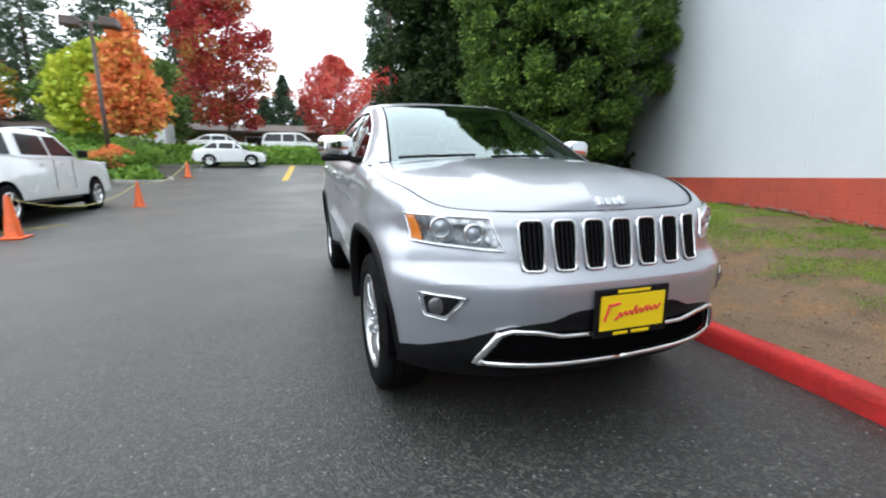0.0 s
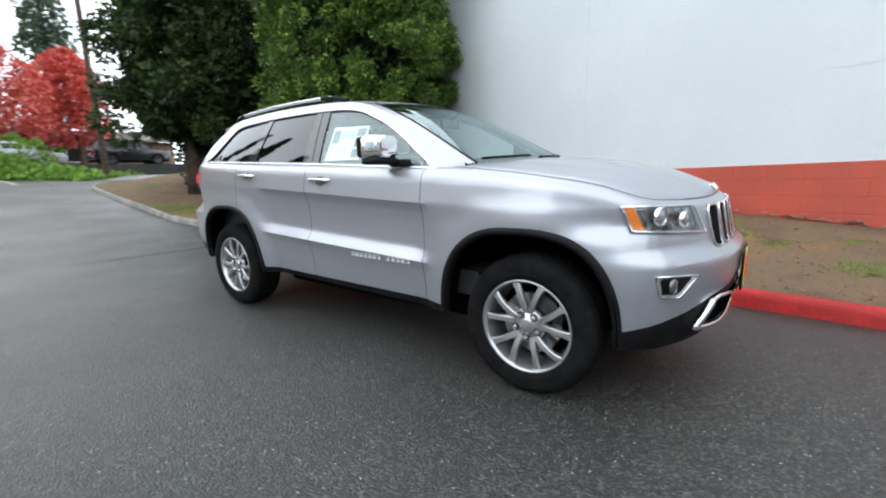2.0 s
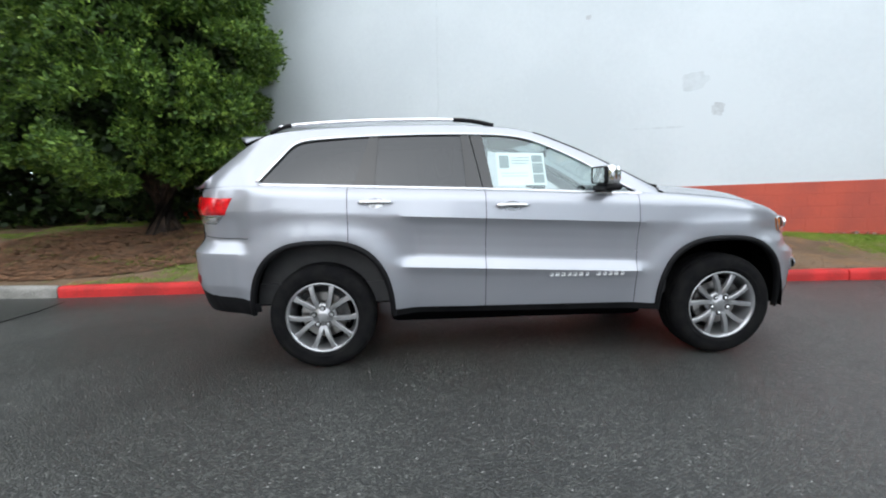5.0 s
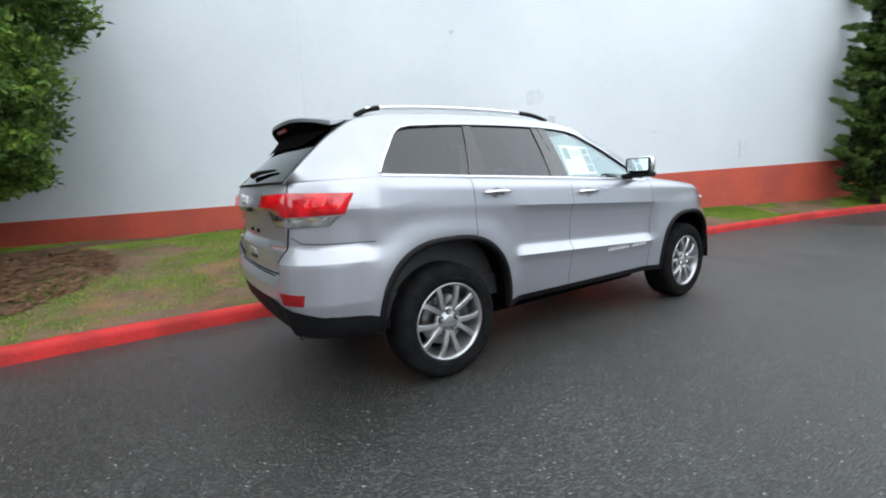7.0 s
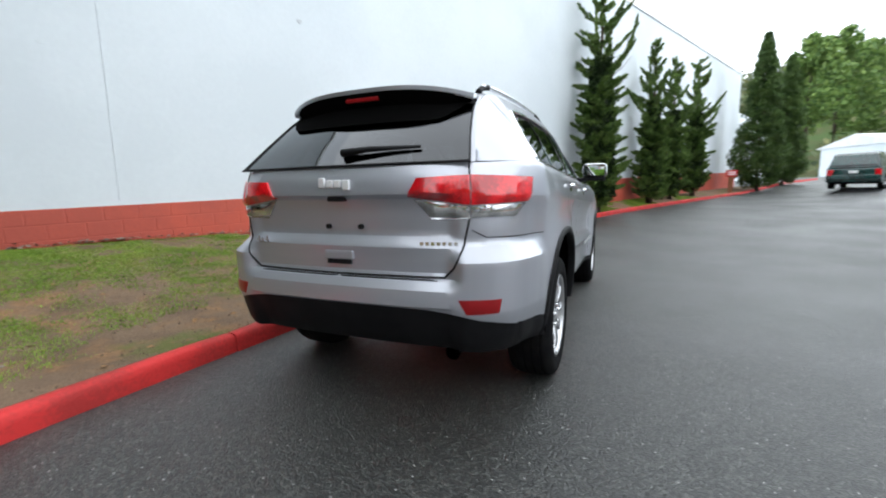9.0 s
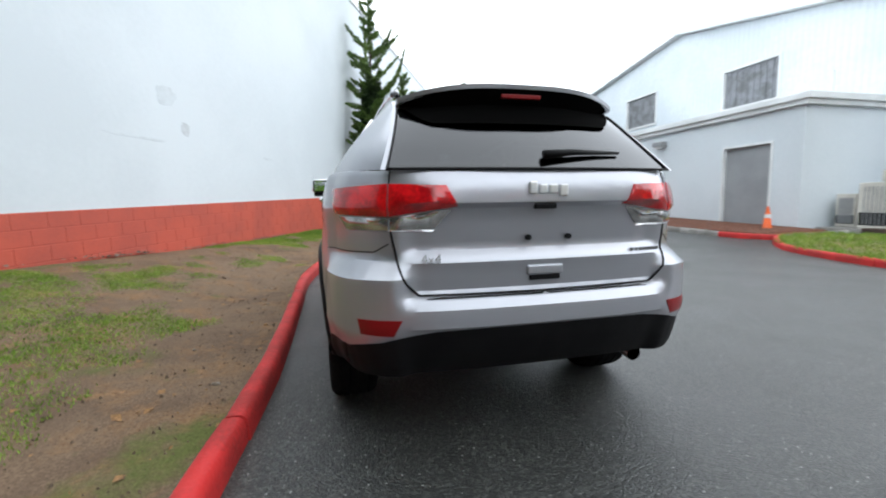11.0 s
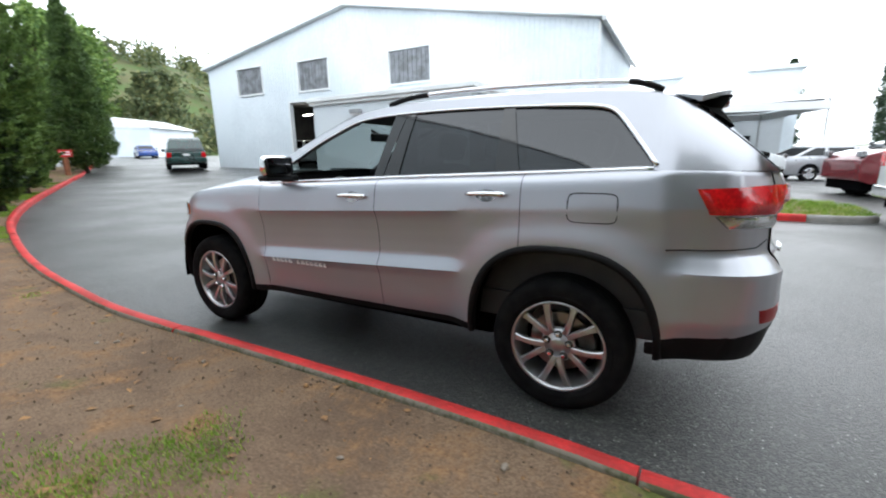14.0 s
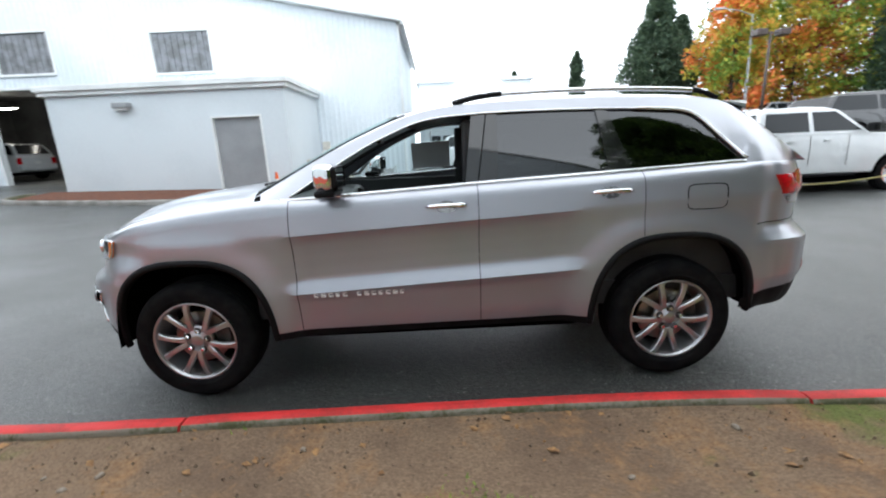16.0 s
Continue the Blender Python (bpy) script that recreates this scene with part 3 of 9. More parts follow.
def bed_point(col, t):
    p, far, z0, zf = col
    q = p.lerp(far, t)
    length = (far - p).length
    s = min(1.0, t * length / max(1.6, min(length, 3.6)))
    z = z0 + (zf - z0) * (s * s * (3 - 2 * s))
    z += (0.035 * noise.noise(q * 0.9) + 0.018 * noise.noise(q * 3.1)) * min(1, 6 * t) * min(1.0, 8 * (1 - t) + 0.2)
    return Vector((q.x, q.y, z))


def build_bed():
    rows = [0.0, 0.01, 0.03, 0.06, 0.1, 0.15, 0.2, 0.26, 0.33, 0.4, 0.48, 0.56, 0.64, 0.72, 0.8, 0.88, 0.94, 1.0]
    verts = [bed_point(c, t) for c in BED_COLS for t in rows]
    k = len(rows)
    faces = [(i * k + j, i * k + j + 1, (i + 1) * k + j + 1, (i + 1) * k + j) for i in range(len(BED_COLS) - 1) for j in range(k - 1)]
    faces = [f[::-1] for f in faces]
    bed = mesh_ob("lawn_bed", verts, faces, M_SOIL, smooth=True)
    tagged(bed, "worn patchy lawn with bare brown soil beside the red kerb", "lawn", kind="structure")


build_bed()


def tufts(name, pts, height, spread, material, seed, label, per=5):
    """Grass tufts: bent blades at points."""
    r = np.random.default_rng(seed)
    pts = np.array(pts)
    k = len(pts) * per
    base = np.repeat(pts, per, 0) + np.c_[r.normal(0, spread, (k, 2)), np.zeros(k)]
    ang = r.uniform(0, 2 * np.pi, k)
    h = height * r.uniform(0.5, 1.25, k)
    lean = r.uniform(0.2, 0.9, k) * h
    w = h * 0.09 + 0.0018
    d = np.c_[np.cos(ang), np.sin(ang), np.zeros(k)]
    s = np.c_[-np.sin(ang), np.cos(ang), np.zeros(k)]
    up = np.array([0, 0, 1.0])
    v = np.stack([base - s * w[:, None], base + s * w[:, None], base + d * lean[:, None] + up * h[:, None]], 1).reshape(-1, 3)
    faces = [(3 * i, 3 * i + 1, 3 * i + 2) for i in range(k)]
    ob = mesh_ob(name, v, faces, material)
    return tagged(ob, label, "grass", kind="stuff")


def bed_grass():
    r = random.Random(11)
    pts = []
    k = len(BED_COLS)
    tries = 0
    while len(pts) < 80000 and tries < 600000:
        tries += 1
        i, f = r.randrange(k - 1), r.random()
        c, c2 = BED_COLS[i], BED_COLS[i + 1]
        if c[0].x < -13 or c[0].x > 20:
            continue
        t = r.random()
        p = bed_point(c, t).lerp(bed_point(c2, t), f)
        g = noise.noise(Vector((p.x * 0.55, p.y * 0.9, 3.7))) + 0.55 * noise.noise(Vector((p.x * 2.3, p.y * 2.3, 9.1)))
        dist = t * (c[1] - c[0]).length
        edge = -0.42 * max(0.0, 1 - max(0.0, dist - 0.35) / 0.5) if -4.0 < p.x < 4.5 else 0.0
        more = 0.02 if p.x < -2.6 else 0.02 if p.x > 5.0 else 0.08 if p.x < 0 else -0.18
        more -= 0.75 * max(0.0, 1 - math.hypot(p.x + 5.9, (p.y - 4.1) * 1.05) / 2.6) ** 0.5 if math.hypot(p.x + 5.9, (p.y - 4.1) * 1.05) < 2.6 else 0.0
        if g + edge + more + 0.5 * (0.5 - r.random()) > 0.12:
            pts.append(p)
    tufts("bed_grass", pts, 0.019, 0.030, M_GRASS, 5, "short patchy green grass on the bed", 6)


bed_grass()


def bed_litter():
    """Fallen leaves, pebbles and scraps on the soil."""
    r = random.Random(4)
    V, F = [], []
    for _ in range(4200):
        c = BED_COLS[r.randrange(len(BED_COLS) - 1)]
        if c[0].x < -9 or c[0].x > 12:
            continue
        p = bed_point(c, r.random() ** 1.3) + Vector((r.uniform(-0.12, 0.12), 0, 0.006))
        a, s = r.uniform(0, 6.3), 0.007 + 0.03 * r.random() ** 2.2
        d, e = Vector((math.cos(a), math.sin(a), r.uniform(-0.3, 0.3))) * s, Vector((-math.sin(a), math.cos(a), r.uniform(-0.3, 0.3))) * s * 0.6
        o = len(V)
        V += [p - d, p - e + Vector((0, 0, 0.004)), p + d, p + e + Vector((0, 0, 0.006))]
        F.append((o, o + 1, o + 2, o + 3))
    tagged(mesh_ob("leaf_litter", V, F, M_LITTER), "dry brown fallen leaves scattered on the soil", "leaves", kind="stuff")


bed_litter()


def bed_clods():
    """Small clods and crumbs of soil, each a rough four-sided lump."""
    r = random.Random(14)
    V, F = [], []
    while len(F) < 14000:
        c = BED_COLS[r.randrange(len(BED_COLS) - 1)]
        if c[0].x < -4 or c[0].x > 5:
            continue
        p = bed_point(c, 0.01 + 0.75 * r.random() ** 1.5) + Vector((r.uniform(-0.12, 0.12), 0, 0))
        s = 0.003 + 0.012 * r.random() ** 3
        o = len(V)
        for k in range(3):
            t = k * 2.1 + r.uniform(-0.5, 0.5)
            V.append(p + Vector((s * math.cos(t), s * math.sin(t), -0.003)))
        V.append(p + Vector((r.uniform(-0.3, 0.3) * s, r.uniform(-0.3, 0.3) * s, s * r.uniform(0.6, 1.1))))
        F += [(o, o + 1, o + 3), (o + 1, o + 2, o + 3), (o + 2, o, o + 3)]
    tagged(mesh_ob("soil_clods", V, F, mat("soil_crumbs", (0.14, 0.098, 0.066), (0.085, 0.06, 0.04), 5, 0.95, world_space=True)), "loose crumbs and clods of brown soil", "soil", kind="stuff")


bed_clods()


def stone(name, x, y, size, seed, material, label):
    """A loose stone, half sunk."""
    best = min(BED_COLS, key=lambda c: abs(c[0].x - x))
    t = (Vector((x, y, 0)) - best[0]).length / (best[1] - best[0]).length
    z = bed_point(best, t).z
    bm = bmesh.new()
    bmesh.ops.create_icosphere(bm, subdivisions=2, radius=1)
    r = random.Random(seed)
    off = Vector((r.random() * 9, r.random() * 9, 0))
    for v in bm.verts:
        v.co *= 1 + 0.28 * noise.noise(v.co * 1.3 + off)
        v.co = Vector((v.co.x * size, v.co.y * size * 0.75, v.co.z * size * 0.5))
    ob = part(name, bm, material, smooth=True)
    ob.location, ob.rotation_euler = (x, y, z + size * 0.12), (0, 0, r.uniform(0, 3))
    return tagged(ob, label, "stone", "stones on the bed")


for i, (x, y, s, m) in enumerate(((-1.43, 1.60, 0.04, M_STONE), (-0.19, 1.52, 0.035, M_LITTER), (1.6, 1.80, 0.035, M_STONE), (1.50, 1.72, 0.035, M_STONE), (1.75, 1.72, 0.022, M_STONE),
                                  (0.62, 1.62, 0.03, M_STONE), (-2.9, 2.2, 0.03, M_STONE), (2.6, 2.4, 0.04, M_STONE), (0.2, 2.0, 0.028, M_STONE), (-0.8, 1.9, 0.026, M_STONE), (3.5, 2.6, 0.025, M_STONE))):
    stone("stone", x, y, s * 0.62, i, m, "pale loose stone lying on bare soil")


# red band of the wall, course by course of painted block (children of the wall)
def wall_band():
    r = random.Random(2)
    course = 0.2
    L = 0.40
    a, col = WALL_A0, 0
    meshes = []
    for k in range(6):
        bmc = bmesh.new()
        box(bmc, 0.003, L - 0.003, -0.03, 0.0, 0.003, course - 0.003, 0.006, seg=1)
        me = bpy.data.meshes.new("block")
        bmesh.ops.recalc_face_normals(bmc, faces=bmc.faces)
        bmc.to_mesh(me)
        bmc.free()
        me.materials.append(M_BAND)
        meshes.append(me)
    ang = math.atan2(WALL_D.y, WALL_D.x)
    slope = math.atan(0.028)
    n = 0
    a = -9.6
    while a < 12.0:
        for c in range(5):
            a2 = a + (L / 2 if c % 2 else 0)
            z = band_z(a2) - course * (c + 1)
            if z + course < lerp_table(a2, WALL_FOOT) - 0.03:
                continue
            if n >= 290:
                break
            ob = new("block", meshes[r.randrange(6)])
            p = wall_at(a2, 0.014)
            ob.matrix_basis = Matrix.Translation((p.x, p.y, z)) @ Matrix.Rotation(ang, 4, "Z") @ Matrix.Rotation(-slope, 4, "Y") @ Matrix.Diagonal((1, -1, 1, 1))
            ob.parent = wall_north
            n += 1
        a += L
    # backing and the band beyond the blocks
    bm = bmesh.new()
    slab(bm, WALL_A0, WALL_A1, -0.4, -0.4, band_z(WALL_A0), band_z(WALL_A1), 0.0, 0.010)
    part("band_backing", bm, M_BAND, wall_north, "red painted band along the foot of the wall")


def wall_foot_scraps():
    """Pale flakes along the foot of the wall."""
    r = random.Random(8)
    V, F = [], []
    for _ in range(420):
        a = r.choice((-6.5, -5.2, -3.8, -1.6, 0.4, 2.2)) + r.gauss(0, 0.45)
        p = wall_at(a, 0.03 + abs(r.gauss(0, 0.05)))
        z = lerp_table(a, WALL_FOOT) + 0.02 + abs(r.gauss(0, 0.015))
        s = r.uniform(0.012, 0.035)
        o = len(V)
        for k in range(4):
            t = k * math.pi / 2 + r.uniform(-0.4, 0.4)
            V.append((p.x + s * math.cos(t), p.y + s * math.sin(t), z + r.uniform(-0.01, 0.02)))
        F.append((o, o + 1, o + 2, o + 3))
    tagged(mesh_ob("paint_flakes", V, F, M_STONE), "pale flaked plaster along the foot of the wall", "debris", kind="stuff")


wall_foot_scraps()


# ---- trees ----
def leaf_mesh(pts, out, size, r, aspect=2.2, droop=0.0, jitter=0.8):
    """Small bent leaf sprays at points, each pointing roughly along 'out'. Returns vertices and faces."""
    k = len(pts)
    d = out + r.normal(0, jitter, (k, 3))
    d[:, 2] -= droop
    d /= np.linalg.norm(d, axis=1)[:, None] + 1e-9
    s = np.cross(d, r.normal(0, 1, (k, 3)))
    s /= np.linalg.norm(s, axis=1)[:, None] + 1e-9
    n = np.cross(s, d)
    L = (size * r.uniform(0.6, 1.4, k))[:, None]
    w = L / aspect
    a = pts - d * L * 0.5
    v = np.stack([a, pts + s * w * 0.5 + n * w * 0.15, pts + d * L * 0.5, pts - s * w * 0.5 + n * w * 0.15], 1).reshape(-1, 3)
    i = np.arange(k) * 4
    f = np.stack([i, i + 1, i + 2, i + 3], 1)
    return v, f


def np_mesh(name, v, f, material, parent=None, label=""):
    me = bpy.data.meshes.new(name)
    me.vertices.add(len(v))
    me.vertices.foreach_set("co", np.ascontiguousarray(v, dtype=np.float32).ravel())
    k = f.shape[1]
    me.loops.add(f.size)
    me.loops.foreach_set("vertex_index", np.ascontiguousarray(f, dtype=np.int32).ravel())
    me.polygons.add(len(f))
    me.polygons.foreach_set("loop_start", np.arange(len(f), dtype=np.int32) * k)
    me.materials.append(material)
    me.update(calc_edges=True)
    me.validate()
    ob = new(name, me)
    if parent is not None:
        ob.parent = parent
    if label:
        ob["label"] = label
    return ob


def trunk_mesh(parent, height, r0, limbs, seed, lean=(0, 0), bare=False):
    """A tapered, slightly crooked trunk with limbs given as (z, azimuth, length, rise)."""
    rr = random.Random(seed)
    bm = bmesh.new()
    k = 9
    pts, rad = [], []
    for i in range(k + 1):
        t = i / k
        pts.append((lean[0] * t + 0.05 * rr.uniform(-1, 1) * (i > 0), lean[1] * t + 0.05 * rr.uniform(-1, 1) * (i > 0), height * t - (0.15 if i == 0 else 0)))
        rad.append(r0 * (1.25 if i == 0 else 1) * (1 - 0.86 * t))
    tube(bm, pts, rad, 9)
    for z, az, ln, rise in limbs:
        t = z / height
        c = Vector((lean[0] * t, lean[1] * t, z))
        d = Vector((math.cos(az), math.sin(az), 0))
        q = [c + d * ln * u + Vector((0, 0, rise * u * u)) for u in (0, 0.35, 0.7, 1.0)]
        rb = max(0.012, r0 * 0.32 * (1 - 0.7 * t))
        tube(bm, q, [rb, rb * 0.7, rb * 0.45, rb * 0.2], 6)
    return part("trunk", bm, M_BARK, parent, smooth=True)


def clumpy_tree(name, x, y, z, height, radius, low, shape, count, leaf, material, seed, label, clump=0.45, clumps=150, trunk_r=0.18, aspect=2.0, droop=0.1, inner=0.35, category="tree", jitter=0.8, group="", core=None):
    """A tree whose crown is a shell of leaf clumps with gaps; shape(u) gives the radius share from foot (0) to tip (1)."""
    t = tagged(empty(name, pose(x, y, z)), label, category, group)
    r = np.random.default_rng(seed)
    u = r.uniform(0, 1, clumps) ** 0.9
    az = r.uniform(0, 2 * np.pi, clumps)
    rad = np.array([shape(a) for a in u]) * radius
    lump = 0.76 + 0.46 * np.array([noise.noise(Vector((math.cos(b) * 1.5, math.sin(b) * 1.5, a * 5 + seed))) for a, b in zip(u, az)]) + r.uniform(-0.1, 0.12, clumps)
    q = np.where(r.random(clumps) < inner, r.uniform(0.25, 0.8, clumps), 1.0)
    cx = np.c_[np.cos(az) * rad * lump * q, np.sin(az) * rad * lump * q, low + u * (height - low) * 0.985]
    per = max(4, count // clumps)
    cs = clump * (0.55 + 0.6 * (rad / radius))
    off = r.normal(0, 0.5, (clumps, per, 3))
    nn = np.linalg.norm(off, axis=2)[:, :, None] + 1e-6
    off = off / nn * (0.35 + 0.40 * np.minimum(1.6, nn)) * cs[:, None, None] * np.array([1, 1, 0.8])
    pts = (cx[:, None, :] + off).reshape(-1, 3)
    dirv = np.repeat(np.c_[np.cos(az), np.sin(az), np.full(clumps, 0.35)], per, 0) * 0.6 + off.reshape(-1, 3) / clump
    v, f = leaf_mesh(pts, dirv, leaf, r, aspect, droop, jitter)
    np_mesh("crown", v, f, material, t)
    # inner leaves in the core colour; where darker than the crown, painted shade
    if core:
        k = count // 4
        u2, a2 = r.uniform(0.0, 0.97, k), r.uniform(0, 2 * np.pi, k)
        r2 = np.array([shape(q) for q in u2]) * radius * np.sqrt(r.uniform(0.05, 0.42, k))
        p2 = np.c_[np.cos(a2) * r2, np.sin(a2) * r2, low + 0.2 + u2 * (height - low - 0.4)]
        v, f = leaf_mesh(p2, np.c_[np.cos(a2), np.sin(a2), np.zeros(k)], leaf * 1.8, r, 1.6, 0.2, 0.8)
        np_mesh("inner_crown", v, f, core, t, "inner foliage coloured dark as shade")
    rr = random.Random(seed)
    limbs = [(low + (height - low) * a * 0.8, b, float(c) * 0.8, 0.25 * float(c)) for a, b, c in list(zip(u, az, rad))[:18] if a < 0.9]
    trunk_mesh(t, height * 0.93, trunk_r, limbs, seed)
    return t


def tiered_juniper(name, x, y, z, height, radius, count, seed, label, group=""):
    """A crooked juniper: a dense lumpy body, and long arms above it that reach out and turn up to pointed tips, each in a sleeve of foliage."""
    t = tagged(empty(name, pose(x, y, z)), label, "tree", group)
    r = np.random.default_rng(seed)
    arms = []
    zz = 0.22
    while zz < height - 0.25:
        u = zz / height
        if u < 0.5:
            k, body = 9, radius * (0.70 + 0.30 * min(1, u / 0.10)) * (1 - 0.25 * u)
            lo, hi, climb, thick = 0.55, 1.05, (0.15, 0.5), 0.235
        else:
            k, body = (4 if u < 0.75 else 3), radius * (1.25 - 1.0 * (u - 0.5) / 0.5)
            lo, hi, climb, thick = 0.35, 1.2, (0.45, 1.1), 0.165
        first = r.uniform(0, 6.28)
        for j in range(k):
            if r.random() < 0.14:
                continue
            az = first + j * 6.283 / k + r.uniform(-0.5, 0.5)
            ln = max(0.18, body * r.uniform(lo, hi))
            arms.append((zz + r.uniform(-0.12, 0.12), az, ln, ln * r.uniform(*climb), thick * r.uniform(0.8, 1.25), r.uniform(-0.5, 0.5)))
        zz += 0.24 if u < 0.5 else 0.30
    # the leader
    arms.append((height * 0.72, 0.0, 0.05, height * 0.27, 0.17, 0.0))
    arms.append((height * 0.60, 2.1, 0.30, height * 0.26, 0.14, 0.3))
    wall = Vector(WALL_N)
    room = (Vector((x, y, 0)) - wall_at(0)).dot(wall) - 0.06
    weight = np.array([(a[2] + a[3]) * a[4] for a in arms])
    share = np.maximum(40, count * weight / weight.sum()).astype(int)
    P, D = [], []
    for (z0, az, ln, up, thick, bend), m in zip(arms, share):
        s = r.uniform(0.12, 1.0, m) ** 0.85
        turn = az + bend * s * s
        # foliage stands in pads along the arm
        pad = 0.80 + 0.26 * np.sin(s * max(3.0, (ln + up) / 0.085) + az * 3)
        rad = thick * pad * np.minimum(1, 0.35 + 2.2 * s) * (1.02 - s) ** 0.55
        off = r.normal(0, 1, (m, 3))
        off /= np.linalg.norm(off, axis=1)[:, None]
        off *= (r.uniform(0.15, 1, m) ** 0.5)[:, None]
        off[:, 2] *= 0.8
        c = np.c_[np.cos(turn) * ln * s, np.sin(turn) * ln * s, z0 + up * (0.35 * s + 0.65 * s ** 2.2)]
        tan = np.c_[np.cos(turn) * ln, np.sin(turn) * ln, up * (0.35 + 1.43 * s ** 1.2)]
        tan /= np.linalg.norm(tan, axis=1)[:, None]
        P.append(c + off * rad[:, None])
        D.append(tan * 0.9 + off * 0.75)
    P, D = np.concatenate(P), np.concatenate(D)
    ok = P[:, 0] * wall.x + P[:, 1] * wall.y > -room
    P, D = P[ok], D[ok]
    v, f = leaf_mesh(P, D, 0.085 if count > 40000 else 0.115, r, 2.4, 0.0, 0.60)
    np_mesh("crown", v, f, M_LEAFC, t)
    # the body's inner shade is painted: leaves in the darkest green
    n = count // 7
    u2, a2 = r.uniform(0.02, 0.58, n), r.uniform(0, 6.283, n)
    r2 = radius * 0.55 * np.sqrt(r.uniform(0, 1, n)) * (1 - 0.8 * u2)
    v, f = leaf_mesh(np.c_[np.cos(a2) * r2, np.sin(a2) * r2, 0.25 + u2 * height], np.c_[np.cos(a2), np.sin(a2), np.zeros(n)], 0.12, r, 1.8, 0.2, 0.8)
    np_mesh("inner_crown", v, f, M_LEAFB, t, "inner foliage coloured dark as shade")
    trunk_mesh(t, height * 0.9, 0.11, [(min(a[0], height * 0.85), a[1], a[2] * 0.7, a[3] * 0.35) for a in arms[::2] if a[2] * 0.7 < room or math.cos(a[1]) * wall.x + math.sin(a[1]) * wall.y > -0.2], seed)
    return t


def egg(u):
    return max(0.05, math.sin(math.pi * min(1, (u * 0.86 + 0.14)) ** 0.9)) ** 0.65


def cone_shape(u):
    return max(0.03, (1 - u) ** 0.75 * min(1, 0.45 + 4 * u))


def column(u):
    return max(0.05, min(1, 0.72 + 2.2 * u) * (1 - u ** 3.2) ** 0.7)


def needle_litter(x0, y0, rad, count, seed, label):
    """Dry needles fallen in a ring under a tree."""
    r = random.Random(seed)
    V, F = [], []
    for _ in range(count):
        q, w = rad * math.sqrt(r.random()), r.uniform(0, 6.3)
        x, y = x0 + q * math.cos(w), y0 + q * math.sin(w) * 0.8
        best = min(BED_COLS[::4], key=lambda c: abs(c[0].x - x))
        t = (y - best[0].y) / max(0.1, best[1].y - best[0].y)
        if not 0.02 < t < 0.98:
            continue
        p = Vector((x, y, bed_point(best, t).z + r.uniform(0.008, 0.03)))
        a, s = r.uniform(0, 6.3), r.uniform(0.02, 0.05)
        d, e = Vector((math.cos(a), math.sin(a), r.uniform(-0.2, 0.2))) * s, Vector((-math.sin(a), math.cos(a), r.uniform(-0.2, 0.2))) * s * 0.5
        o = len(V)
        V += [p - d, p - e, p + d, p + e]
        F.append((o, o + 1, o + 2, o + 3))
    tagged(mesh_ob("fallen_needles", V, F, mat("rusty_needles", (0.24, 0.12, 0.06), (0.12, 0.062, 0.034), 7, 0.9, world_space=True)), label, "leaves", kind="stuff")


needle_litter(-5.9, 3.9, 2.5, 20000, 71, "rusty brown needles fallen under the cypress")
TREE_A = "large bushy green cypress with hanging leaf sprays by the white wall"
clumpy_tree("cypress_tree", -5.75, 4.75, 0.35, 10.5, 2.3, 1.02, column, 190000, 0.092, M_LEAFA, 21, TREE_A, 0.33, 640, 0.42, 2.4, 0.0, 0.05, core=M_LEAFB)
clumpy_tree("cedar_tree", -11.4, 5.4, 0.5, 12.5, 2.7, 1.4, column, 42000, 0.165, M_LEAFB, 22, "tall dark green cedar standing on the lawn", 0.62, 150, 0.28, 2.0, 0.3, 0.1, group="dark cedars", core=M_LEAFB)
clumpy_tree("cedar_tree", -13.8, 4.3, 0.6, 12.0, 2.6, 1.6, column, 38000, 0.165, M_LEAFB, 23, "tall dark green cedar standing on the lawn", 0.62, 140, 0.26, 2.0, 0.3, 0.1, group="dark cedars", core=M_LEAFB)
clumpy_tree("cedar_tree", -9.2, 7.6, 0.5, 12.0, 2.6, 1.0, column, 36000, 0.22, M_LEAFB, 24, "tall dark green cedar behind the cypress", 0.6, 260, 0.26, 2.0, 0.3, 0.2, group="dark cedars")
clumpy_tree("cedar_tree", -16.6, 6.4, 0.8, 11.5, 2.6, 1.2, column, 30000, 0.22, M_LEAFB, 25, "tall dark green cedar standing on the lawn", 0.6, 240, 0.26, 2.0, 0.3, 0.2, group="dark cedars")

# conifers along the wall
JUN = "irregular green juniper with upswept boughs against the red and white wall"
for i, (a, out, h, rad) in enumerate(((7.9, 0.85, 7.9, 1.10), (12.6, 0.85, 6.4, 0.88), (15.2, 0.8, 6.2, 0.85), (18.4, 0.85, 6.6, 0.95))):
    p = wall_at(a, out)
    tiered_juniper("juniper_tree", p.x, p.y, lerp_table(a, WALL_FOOT) - 0.05, h, rad, 90000 if i == 0 else 40000, 40 + i, JUN, "junipers by the wall")
# two clipped dense columns farther on
for i, (x, y, h, rad) in enumerate(((27.9, -8.7, 9.2, 1.75), (33.0, -11.3, 8.6, 1.6))):
    clumpy_tree("arborvitae_tree", x, y, ground_z(x, y) + 0.1, h, rad, 0.2, cone_shape, 40000, 0.15, M_LEAFARB, 60 + i, "dense dark green cone-shaped arborvitae by the kerb", 0.36, 620, 0.12, 2.2, -0.4, 0.15, group="arborvitae by the drive")


# ---- the white steel building with its annex ----
FAC_Y = -14.7


def lift(x):
    """The sites step up gently towards +x."""
    return 0.026 * (x - 1.3)


